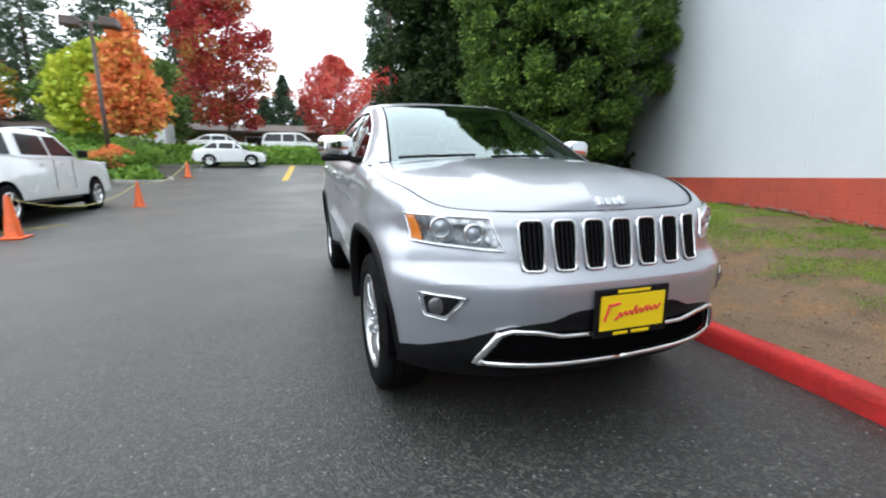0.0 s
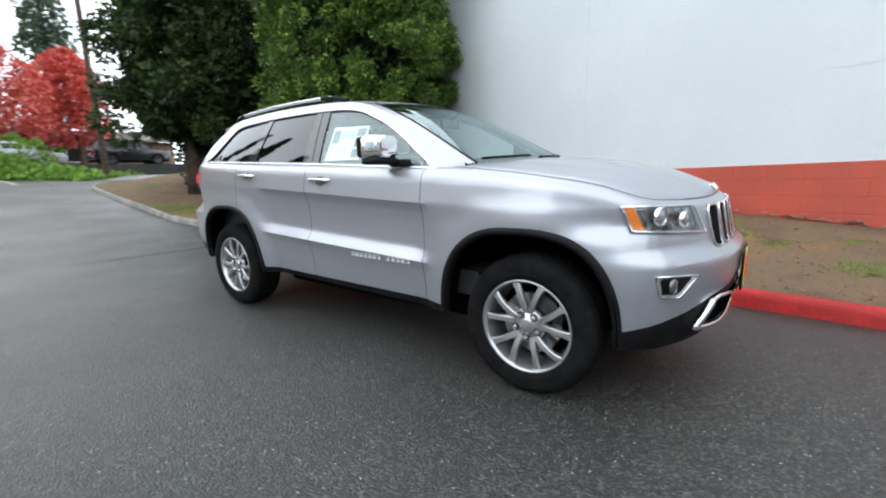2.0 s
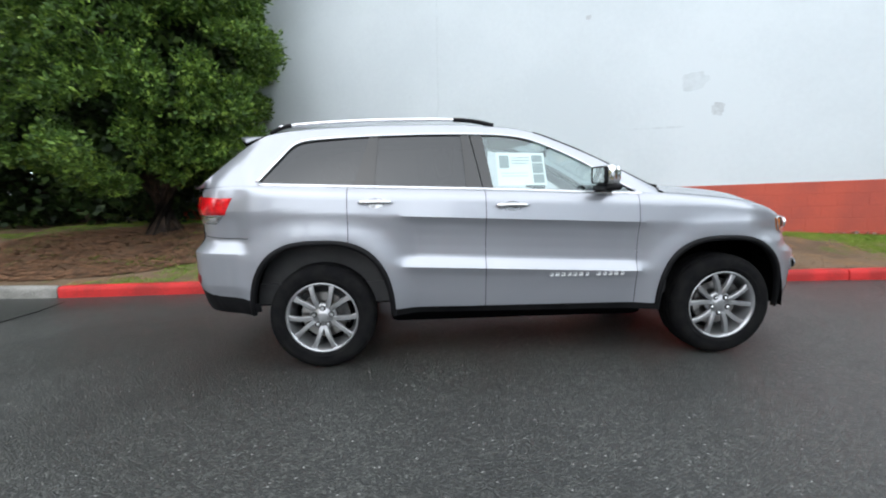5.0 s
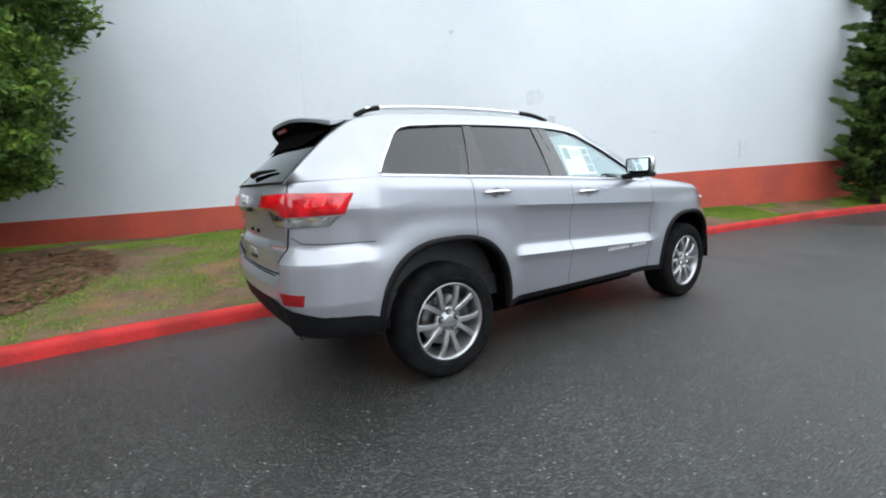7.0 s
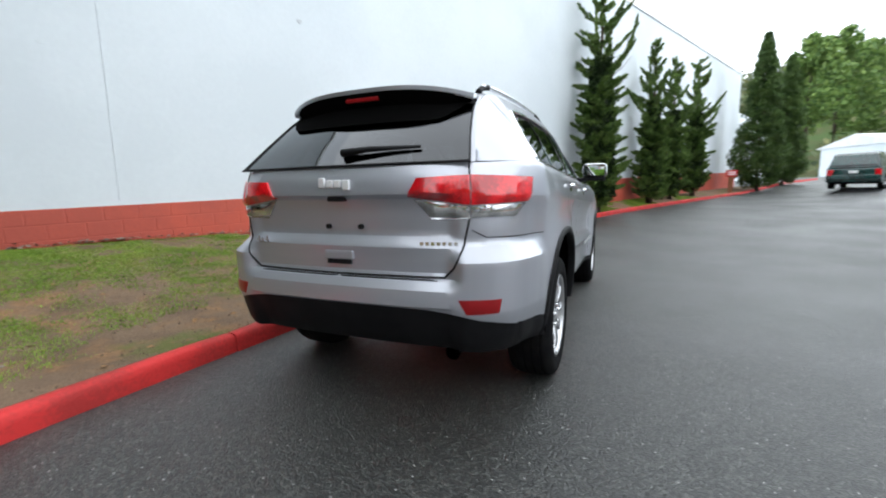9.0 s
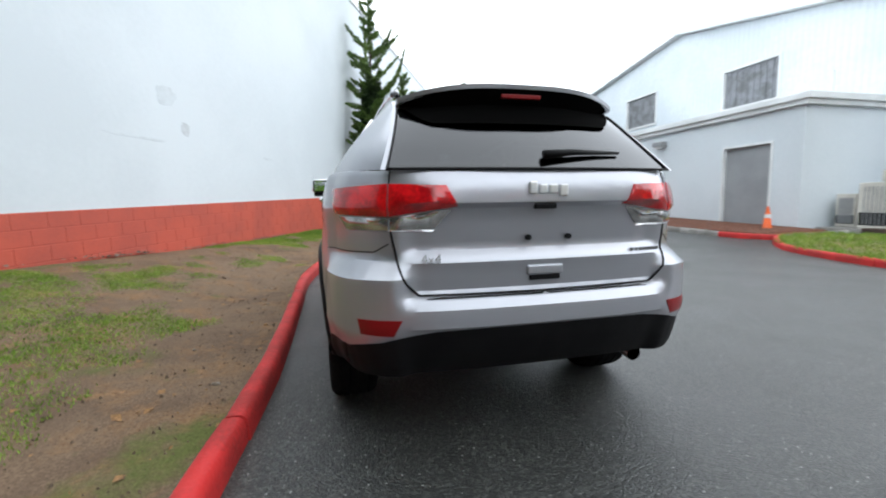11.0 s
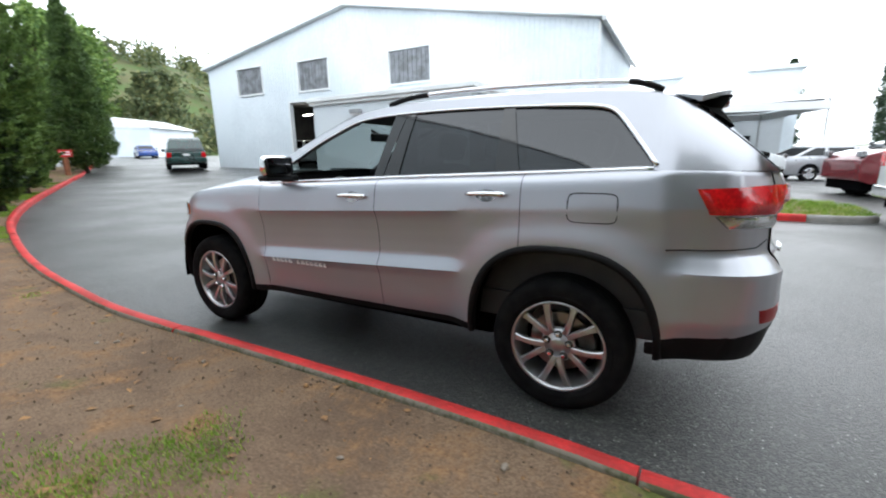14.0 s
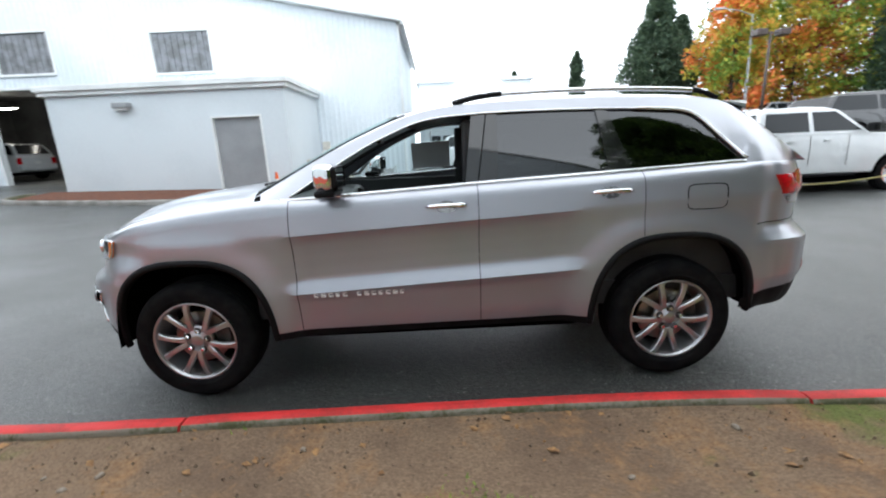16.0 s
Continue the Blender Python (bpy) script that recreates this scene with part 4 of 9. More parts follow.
def facade_panel(bm, x0, x1, z0, z1, y, ribs=True):
    """Ribbed cladding between two x and two heights (functions of x)."""
    n = max(1, int((x1 - x0) / 0.2))
    col = []
    for i in range(n + 1):
        x = x0 + (x1 - x0) * i / n
        for dx, dy in ((-0.05, 0.0), (-0.03, 0.018), (0.03, 0.018), (0.05, 0.0)) if ribs else ((0, 0),):
            xx = min(max(x + dx, x0), x1)
            col.append((bm.verts.new((xx, y + dy, z0(xx))), bm.verts.new((xx, y + dy, z1(xx)))))
    for a, b in zip(col, col[1:]):
        if (b[0].co - a[0].co).length > 1e-5:
            bm.faces.new((a[0], b[0], b[1], a[1]))


def roof_z(x):
    return (8.5 - 2.36 / 11.9 * (13.2 - x)) if x < 13.2 else (8.5 - 1.76 / 11.45 * (x - 13.2))


WINS = [(8.44, 10.85, 4.63, 6.27), (14.59, 16.92, 4.82, 6.47), (19.68, 21.97, 4.98, 6.59)]
GAR = (12.9, 17.66, 4.34)
hall = tagged(empty("steel_hall"), "white corrugated steel hall with a low gable roof", "building")


def base_z(x):
    return ground_z(x, FAC_Y) - 0.25


def build_hall():
    cuts = sorted({1.3, 24.65, *[w[0] for w in WINS], *[w[1] for w in WINS], GAR[0], GAR[1]})
    def sheet(x0, x1, lo, hi):
        bm = bmesh.new()
        facade_panel(bm, x0, x1, lo, hi, FAC_Y)
        part("wall_sheet", bm, M_METALSIDE, hall, "white ribbed steel cladding")
    for x0, x1 in zip(cuts, cuts[1:]):
        xm = (x0 + x1) / 2
        lo = base_z
        if GAR[0] <= xm <= GAR[1]:
            lo = lambda x: GAR[2]
        w = [w for w in WINS if w[0] <= xm <= w[1]]
        if w:
            sheet(x0, x1, lo, lambda x, w=w[0]: w[2])
            sheet(x0, x1, lambda x, w=w[0]: w[3], roof_z)
        else:
            sheet(x0, x1, lo, roof_z)
    bm = bmesh.new()
    box(bm, 1.3, 1.42, FAC_Y - 10.2, FAC_Y - 0.004, -0.2, roof_z(1.3))
    side_wall = part("side_wall", bm, M_METALSIDE, hall)
    bm = bmesh.new()
    box(bm, 1.28, 1.3, -0.04, 0.04, -0.2, roof_z(1.3) - 0.02)
    rib = part("rib", bm, M_METALSIDE, side_wall)
    rib.location = (0, FAC_Y - 0.12, 0)
    for i in range(1, 44):
        ob = new("rib", rib.data)
        ob.location, ob.parent = (0, FAC_Y - 0.12 - i * 0.23, 0), side_wall
    bm = bmesh.new()
    box(bm, 24.53, 24.65, FAC_Y - 10.2, FAC_Y - 0.004, 0.2, roof_z(24.65))
    part("side_wall", bm, M_METALSIDE, hall)
    bm = bmesh.new()
    box(bm, 1.45, 24.5, FAC_Y - 10.3, FAC_Y - 10.2, -0.2, 6.0)
    part("back_wall", bm, M_METALSIDE, hall)
    for x0, x1 in ((1.05, 13.2), (13.2, 24.9)):
        bm = bmesh.new()
        for dz, yy in ((0.0, None),):
            v = []
            for x in (x0, x1):
                for y in (FAC_Y + 0.32, FAC_Y - 10.4):
                    for d in (0.03, 0.16):
                        v.append(bm.verts.new((x, y, roof_z(x) + d)))
            for f in ((0, 1, 3, 2), (4, 6, 7, 5), (0, 4, 5, 1), (2, 3, 7, 6), (1, 5, 7, 3), (0, 2, 6, 4)):
                bm.faces.new([v[i] for i in f])
        part("roof", bm, M_TRIMW, hall, "pale metal roof sheet with white edge trim")
    # gutter and downpipes at the near corner
    bm = bmesh.new()
    box(bm, 0.98, 1.12, FAC_Y - 10.3, FAC_Y + 0.3, roof_z(1.05) - 0.09, roof_z(1.05) + 0.05)
    part("gutter", bm, M_GALV, hall)
    bm = bmesh.new()
    tube(bm, [(1.22, FAC_Y + 0.07, roof_z(1.2) - 0.1), (1.22, FAC_Y + 0.07, 0.3)], 0.05, 8)
    part("downpipe", bm, M_TRIMW, hall)
    for w in WINS:
        win = tagged(empty("window"), "", "")
        win.parent = hall
        bm = bmesh.new()
        f = 0.09
        box(bm, w[0], w[0] + f, FAC_Y - 0.14, FAC_Y + 0.05, w[2], w[3])
        box(bm, w[1] - f, w[1], FAC_Y - 0.14, FAC_Y + 0.05, w[2], w[3])
        box(bm, w[0] + f, w[1] - f, FAC_Y - 0.14, FAC_Y + 0.05, w[3] - f, w[3])
        box(bm, w[0] + f, w[1] - f, FAC_Y - 0.14, FAC_Y + 0.07, w[2], w[2] + f)
        part("window_frame", bm, M_TRIMW, win)
        n = 9
        for i in range(n):
            bm = bmesh.new()
            a, b = w[0] + f + (w[1] - w[0] - 2 * f) * i / n, w[0] + f + (w[1] - w[0] - 2 * f) * (i + 1) / n
            box(bm, a + 0.012, b - 0.012, FAC_Y - 0.10 - 0.02 * (i % 2), FAC_Y - 0.06, w[2] + f, w[3] - f)
            part("slat", bm, M_CURTAIN, win)
        # near-black sheet in place of the unlit room behind the slats
        bm = bmesh.new()
        box(bm, w[0] + f, w[1] - f, FAC_Y - 0.135, FAC_Y - 0.13, w[2] + f, w[3] - f)
        part("backing", bm, M_DARKIN, win)
    # wide doorway with its dark inside; the dimness is put into the wall colour
    g = empty("garage_door")
    g.parent = hall
    bm = bmesh.new()
    for x0, x1, z0, z1 in ((GAR[0] - 0.1, GAR[0], 0.3, GAR[2] + 0.1), (GAR[1], GAR[1] + 0.1, 0.3, GAR[2] + 0.1), (GAR[0], GAR[1], GAR[2], GAR[2] + 0.1)):
        box(bm, x0, x1, FAC_Y - 0.2, FAC_Y + 0.05, z0, z1)
    part("door_frame", bm, M_TRIMW, g)
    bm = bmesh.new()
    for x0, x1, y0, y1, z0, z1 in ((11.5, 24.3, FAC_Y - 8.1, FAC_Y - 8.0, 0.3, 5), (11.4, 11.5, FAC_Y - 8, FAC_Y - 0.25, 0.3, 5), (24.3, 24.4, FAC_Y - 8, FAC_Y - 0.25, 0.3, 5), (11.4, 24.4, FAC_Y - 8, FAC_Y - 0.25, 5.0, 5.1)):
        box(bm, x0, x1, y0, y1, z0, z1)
    part("inner_wall", bm, mat("dim_workshop_wall", (0.12, 0.12, 0.12), (0.07, 0.07, 0.07), 1, 0.8), g, "workshop walls coloured dark for a dim inside")
    for x in (14.0, 16.8):
        bm = bmesh.new()
        box(bm, x - 0.14, x + 0.14, FAC_Y - 3.2, FAC_Y - 2.8, 0.6, 4.0)
        box(bm, x - 0.8 if x > 15 else x, x if x > 15 else x + 0.8, FAC_Y - 3.1, FAC_Y - 2.9, 2.4, 2.55)
        part("lift_post", bm, mat("dull_yellow_steel", (0.20, 0.16, 0.06), (0.12, 0.10, 0.05), 3, 0.6), g)

    # strip lamps under the workshop ceiling
    for x, y in ((18.2, FAC_Y - 5.2), (20.0, FAC_Y - 6.2), (21.6, FAC_Y - 5.0), (19.6, FAC_Y - 7.4)):
        bm = bmesh.new()
        box(bm, x - 0.4, x + 0.4, y - 0.05, y + 0.05, 4.25, 4.30)
        tagged(part("strip_lamp", bm, M_STRIP), "lit white strip lamp under the workshop ceiling", "lamp", "workshop lamps")


M_STRIP = plain("lit_tube", (1.0, 0.97, 0.88), 0.5, emit=9.0)
build_hall()

annex = tagged(empty("annex"), "low white block annex with a grey door and overhanging white eaves", "building")


def annex_wall():
    x0, x1, y = 4.66, 12.12, -10.9
    d0, d1, dz = 5.45, 7.06, 2.70
    bm = bmesh.new()
    box(bm, x0, d0, y - 0.2, y, -0.1, 3.5)
    box(bm, d1, x1, y - 0.2, y, -0.1, 3.5)
    box(bm, d0, d1, y - 0.2, y, dz, 3.5)
    part("front_wall", bm, M_WALL, annex)
    bm = bmesh.new()
    box(bm, x0, x0 + 0.2, FAC_Y + 0.03, y - 0.202, -0.1, 3.5)
    part("side_wall", bm, M_WALL, annex)
    bm = bmesh.new()
    box(bm, x1 - 0.2, x1, FAC_Y + 0.03, y - 0.202, -0.1, 3.5)
    part("side_wall", bm, M_WALL, annex)
    bm = bmesh.new()
    box(bm, x0 - 0.12, x1 + 0.12, FAC_Y + 0.03, y + 0.12, 3.5, 3.62)
    part("eave", bm, M_TRIMW, annex, "white boxed eave")
    bm = bmesh.new()
    box(bm, x0 - 0.2, x1 + 0.2, FAC_Y + 0.03, y + 0.2, 3.622, 3.80, 0.02)
    part("fascia", bm, M_TRIMW, annex, "white fascia board with a dark drip line")
    door = empty("door")
    door.parent = annex
    bm = bmesh.new()
    box(bm, d0 + 0.06, d1 - 0.06, y - 0.15, y - 0.09, 0.3, dz - 0.06)
    part("door_leaf", bm, M_DOORGREY, door, "plain grey painted steel door")
    bm = bmesh.new()
    box(bm, d0, d0 + 0.06, y - 0.18, y + 0.03, 0.3, dz)
    box(bm, d1 - 0.06, d1, y - 0.18, y + 0.03, 0.3, dz)
    box(bm, d0 + 0.06, d1 - 0.06, y - 0.18, y + 0.03, dz - 0.06, dz)
    part("door_frame", bm, M_TRIMW, door)
    lamp = empty("wall_lamp", None)
    lamp.parent = annex
    bm = bmesh.new()
    box(bm, 9.45, 9.95, y, y + 0.24, 3.05, 3.22, 0.03)
    part("shade", bm, M_DOORGREY, lamp, "grey metal wall lamp hood")
    bm = bmesh.new()
    box(bm, 9.52, 9.88, y + 0.03, y + 0.2, 2.99, 3.05)
    part("lens", bm, M_WHITEPL, lamp)
    bm = bmesh.new()
    tube(bm, [(5.0, -12.2, 3.8), (5.0, -12.2, 4.5)], 0.05, 8)
    part("vent_pipe", bm, M_TRIMW, annex)


annex_wall()
for nm, x0, x1, y0, y1, z1, lab in (("rear_hall", -8.0, 1.2, -42, -33.6, 6.4, "farther white metal hall with a flat roof"),):
    e = tagged(empty(nm), lab, "building")
    bm = bmesh.new()
    box(bm, x0, x1, y0, y1, 0, z1)
    part("wall", bm, M_METALSIDE, e)
    bm = bmesh.new()
    box(bm, x0 - 0.2, x1 + 0.2, y0 - 0.2, y1 + 0.2, z1, z1 + 0.25)
    part("roof", bm, M_TRIMW, e)

# planting strip along the annex with grey kerb and bark
MULCH = [(12.9, -10.88), (12.9, -9.6), (10.2, -9.2), (6.4, -9.1), (4.2, -9.4), (3.6, -10.88)]


def flat_bed(name, poly, lift_z, material, label, category):
    c = [Vector((x, y, 0)) for x, y in poly]
    mid = sum(c, Vector()) / len(c)
    verts = [Vector((mid.x, mid.y, ground_z(mid.x, mid.y) + lift_z + 0.05))]
    faces = []
    k = len(c)
    for ring in (0.5, 0.93, 1.0):
        for p in c:
            q = mid.lerp(p, ring)
            verts.append(Vector((q.x, q.y, ground_z(q.x, q.y) + (lift_z + 0.05 * (1 - ring) if ring < 1 else -0.05))))
    for i in range(k):
        j = (i + 1) % k
        faces.append((0, 1 + i, 1 + j))
        for r in range(2):
            faces.append((1 + r * k + i, 1 + (r + 1) * k + i, 1 + (r + 1) * k + j, 1 + r * k + j))
    ob = mesh_ob(name, verts, faces, material, smooth=False)
    return tagged(ob, label, category, kind="structure")


flat_bed("mulch_bed", MULCH, 0.13, M_MULCH, "bed of reddish bark mulch before the annex", "flower bed")
kerb_annex = tagged(empty("kerb"), "grey concrete kerb round the bark bed with a red end", "kerb", kind="structure")
kerb_run(kerb_annex, spline([(3.45, -10.9), (4.1, -9.35), (6.4, -9.0), (10.2, -9.1), (13.0, -9.5), (13.05, -10.9)], 0.25)[::-1], lambda p: 4.4 < p.x < 5.6, 1.6, seed=5)

# island with grass, red kerb
ISL = [(-5.3, -8.6), (-5.2, -7.7), (-4.6, -7.35), (-2.4, -7.45), (-0.9, -7.35), (0.8, -7.5), (2.4, -7.95), (3.4, -8.6), (4.1, -9.6), (3.4, -10.6), (1.0, -10.6), (-3.0, -10.2), (-5.0, -9.6)]
lawn = flat_bed("island_lawn", ISL, 0.11, M_SOIL, "grass island between the drive and the lot", "lawn")
kerb_isl = tagged(empty("kerb"), "red painted kerb round the grass island, grey at its end", "kerb", kind="structure")
line = spline(ISL[1:10], 0.25)
kerb_run(kerb_isl, line[::-1], lambda p: p.x > -3.6, 2.6, seed=6)


def island_grass():
    r = random.Random(3)
    pts = []
    while len(pts) < 7000:
        x, y = r.uniform(-5.2, 4.0), r.uniform(-10.5, -7.5)
        inside = False
        for (xa, ya), (xb, yb) in zip(ISL, ISL[1:] + ISL[:1]):
            if (ya > y) != (yb > y) and x < (xb - xa) * (y - ya) / (yb - ya) + xa:
                inside = not inside
        if inside:
            pts.append(Vector((x, y, ground_z(x, y) + 0.115)))
    tufts("island_grass", pts, 0.06, 0.03, M_GRASS, 6, "green mown grass on the island", 5)


island_grass()


# ---- things on the lot ----
def cone(x, y, bands, label, h=0.71, turn=0.0):
    t = tagged(empty("traffic_cone", pose(x, y, ground_z(x, y), 0, 0, turn)), label, "traffic cone", "traffic cones")
    bm = bmesh.new()
    box(bm, -0.18, 0.18, -0.18, 0.18, 0.0, 0.035, 0.012)
    part("base", bm, M_CONE, t)
    bm = bmesh.new()
    revolve(bm, [(0.135, 0.034), (0.12, 0.06), (0.035, h - 0.02), (0.03, h), (0.018, h), (0.02, h - 0.05)], 24)
    part("cone_body", bm, M_CONE, t, smooth=True)
    for z0, z1 in bands:
        bm = bmesh.new()
        f = lambda z: 0.12 + (0.035 - 0.12) * (z - 0.06) / (h - 0.08) + 0.003
        revolve(bm, [(f(z0), z0), (f(z1), z1)], 24)
        part("reflective_band", bm, M_WHITEPL, t, "white reflective band", smooth=True)
    return t


cone(-5.15, -5.7, (), "plain orange traffic cone with a rope tied to it")
cone(-10.6, -5.5, (), "plain orange traffic cone with a rope tied to it", turn=20)
cone(-18.6, -5.85, (), "plain orange traffic cone by the planted bank", turn=40)
cone(-0.95, -6.85, ((0.30, 0.40), (0.48, 0.55)), "orange traffic cone with white bands by the red kerb", turn=10)
cone(5.0, -10.3, ((0.4, 0.5),), "orange traffic cone leaning before the annex", turn=30)


def rope(pts, sag):
    bm = bmesh.new()
    line = []
    for a, b in zip(pts, pts[1:]):
        a, b = Vector(a), Vector(b)
        for i in range(12):
            u = i / 12
            p = a.lerp(b, u)
            p.z -= sag * 4 * u * (1 - u)
            line.append(p)
    line.append(Vector(pts[-1]))
    tube(bm, line, 0.009, 6)
    tagged(part("rope", bm, M_ROPE, smooth=True), "slack yellow rope strung between traffic cones", "rope")


rope([(-5.15, -5.7, 0.66), (-10.6, -5.5, 0.68)], 0.35)
rope([(-10.6, -5.5, 0.68), (-18.6, -5.85, ground_z(-18.6, -5.85) + 0.66)], 0.3)


def road_mark(x0, y0, x1, y1, w, material, label):
    a, b = Vector((x0, y0, 0)), Vector((x1, y1, 0))
    d = (b - a).normalized()
    s = Vector((-d.y, d.x, 0)) * w / 2
    k = 8
    V, F = [], []
    for i in range(k + 1):
        p = a.lerp(b, i / k)
        for q in (p - s, p + s):
            V.append((q.x, q.y, ground_z(q.x, q.y) + 0.006))
    F = [(2 * i, 2 * i + 1, 2 * i + 3, 2 * i + 2) for i in range(k)]
    tagged(mesh_ob("road_marking", V, F, material), label, "road marking", kind="structure")


road_mark(-16.8, -1.72, -25.0, -1.35, 0.28, M_LINE, "worn yellow parking line")
road_mark(-23.5, 1.2, -26, 1.0, 0.12, M_LINEW, "worn white parking line")
road_mark(-23.5, -6.2, -26, -6.5, 0.12, M_LINEW, "worn white parking line")
road_mark(-5.6, -6.5, -6.9, -5.7, 0.1, M_LINE, "short worn yellow parking line")


def crack(pts, w):
    V, F = [], []
    for i, (x, y) in enumerate(pts):
        a = Vector(pts[max(i - 1, 0)])
        b = Vector(pts[min(i + 1, len(pts) - 1)])
        d = (b - a).normalized()
        s = Vector((-d.y, d.x)) * w * (0.4 if i in (0, len(pts) - 1) else 1)
        V += [(x - s.x, y - s.y, 0.004 + ground_z(x, y)), (x + s.x, y + s.y, 0.004 + ground_z(x, y))]
    F = [(2 * i, 2 * i + 1, 2 * i + 3, 2 * i + 2) for i in range(len(pts) - 1)]
    tagged(mesh_ob("road_crack", V, F, M_DARKIN), "dark tarred crack in the asphalt", "crack", kind="structure")


crack([(-5.25, -1.2), (-5.15, -0.7), (-5.1, -0.43), (-5.02, 0.0), (-4.97, 0.41), (-4.9, 0.8), (-4.93, 1.2)], 0.018)

# grassy ivy bank behind the lot, and planted corner
def bank(name, line, width, height, seed, count, label):
    """A low bank along a line, thick with ivy leaves."""
    pts = spline(line, 1.0)
    off = offset_line(pts, 1.0)
    V, F = [], []
    prof = [(0, -0.1), (0.35, 0.35), (0.9, 0.75), (0.5 * width, 1.0), (width, 0.85), (width + 3, 0.6)]
    for i, (p, o) in enumerate(zip(pts, off)):
        n = o - p
        g = ground_z(p.x, p.y)
        end = min(1.0, i / 3, (len(pts) - 1 - i) / 3)
        for d, h in prof:
            q = p + n * d
            V.append(Vector((q.x, q.y, g - 0.1 * (1 - end) + h * height * end * (1 + 0.18 * noise.noise(q * 0.5)))))
    k = len(prof)
    for i in range(len(pts) - 1):
        for j in range(k - 1):
            F.append((i * k + j, (i + 1) * k + j, (i + 1) * k + j + 1, i * k + j + 1))
    b = tagged(mesh_ob(name, V, F, M_GRASSFAR, smooth=True), label, "bank", kind="structure")
    r = np.random.default_rng(seed)
    V = np.array([tuple(v) for v in V])
    tri = np.array(F)[r.integers(0, len(F), count)]
    uv = r.random((count, 2))
    a = V[tri[:, 0]] * (1 - uv[:, :1]) + V[tri[:, 1]] * uv[:, :1]
    c = V[tri[:, 3]] * (1 - uv[:, :1]) + V[tri[:, 2]] * uv[:, :1]
    P = a * (1 - uv[:, 1:]) + c * uv[:, 1:]
    P[:, 2] += np.abs(r.normal(0, 0.12, count))
    v, f = leaf_mesh(P, np.tile([0, 0, 1.0], (count, 1)), 0.22, r, 1.3, 0, 0.7)
    o = np_mesh(name + "_ivy", v, f, M_IVY)
    tagged(o, "bright green ivy covering the bank", "ivy", kind="stuff")


bank("ivy_bank", [(-23.5, 4.0), (-25.6, 2.0), (-26.2, -2), (-26.4, -12), (-24, -16), (-20, -20), (-20, -30)][::-1], 3.0, 1.0, 31, 26000, "low bank grown over with ivy behind the lot")
bank("planted_bank", [(-16.5, -10.5), (-16.7, -7.6), (-17.6, -6.5), (-22, -9.4), (-26, -12)], 2.2, 0.75, 32, 9000, "planted corner bank with low shrubs")
kerb_lot = tagged(empty("kerb"), "grey concrete kerb along the planted bank", "kerb", kind="structure")
kerb_run(kerb_lot, spline([(-26.0, -11.8), (-22, -9.3), (-17.4, -6.2), (-16.4, -6.5), (-16.6, -8), (-17.4, -10)][::-1], 0.25), lambda p: False, 3.0, seed=7)
for i, (x, y, h, rr_) in enumerate(((-18.9, -7.5, 0.9, 0.7), (-20.2, -8.2, 1.2, 0.7), (-17.9, -8.4, 0.9, 0.8), (-22.0, -9.3, 1.0, 0.9), (-27.5, 2.2, 1.7, 1.5))):
    clumpy_tree("shrub", x, y, ground_z(x, y) + 0.45, h, rr_, 0.05, egg, 2600, 0.10, (M_IVY, M_LEAFGRN, M_LEAFOR, M_IVY, M_IVY)[i], 80 + i, ("bright green low shrub on the bank", "dark green round shrub on the bank", "russet low shrub on the bank", "bright green low shrub on the bank", "clipped green mound shrub by the pole")[i], 0.3, 60, 0.04, category="shrub", group="shrubs on the bank")


# ---- leafy and far trees ----
def far_tree(x, y, h, rad, low, material, seed, label, name="maple_tree", shape=egg, count=7000, leaf=0.34, clump=0.9, clumps=150, trunk_r=0.2, group=""):
    return clumpy_tree(name, x, y, ground_z(x, y) + 0.4, h, rad, low, shape, count, leaf, material, seed, label, clump, clumps, trunk_r, 1.6, 0.1, 0.4, group=group)


far_tree(-36, -6.1, 14.5, 3.5, 2.6, M_LEAFRED, 101, "tall crimson maple with some orange leaves", count=34000, clumps=420, leaf=0.22, clump=0.75)
far_tree(-38, 2.6, 9.0, 3.6, 2.2, M_LEAFPINK, 102, "scarlet maple with thin upper twigs", count=20000, clumps=260, leaf=0.2, clump=0.75)
far_tree(-26.5, -9.9, 7.4, 1.9, 1.4, M_LEAFOR, 103, "orange pear tree turning colour", count=9000, shape=cone_shape)
far_tree(-28.5, -11.7, 6.0, 2.8, 0.9, M_LEAFYEL, 104, "yellow-green tree starting to turn", count=10000)
far_tree(-41, 8.0, 9.0, 2.8, 2.2, M_LEAFPINK, 105, "scarlet maple beyond the cedars", count=6000)
far_tree(-40, -11.3, 7.4, 3.2, 1.0, M_LEAFGRN, 106, "green leafy tree behind the red maple", count=6000)
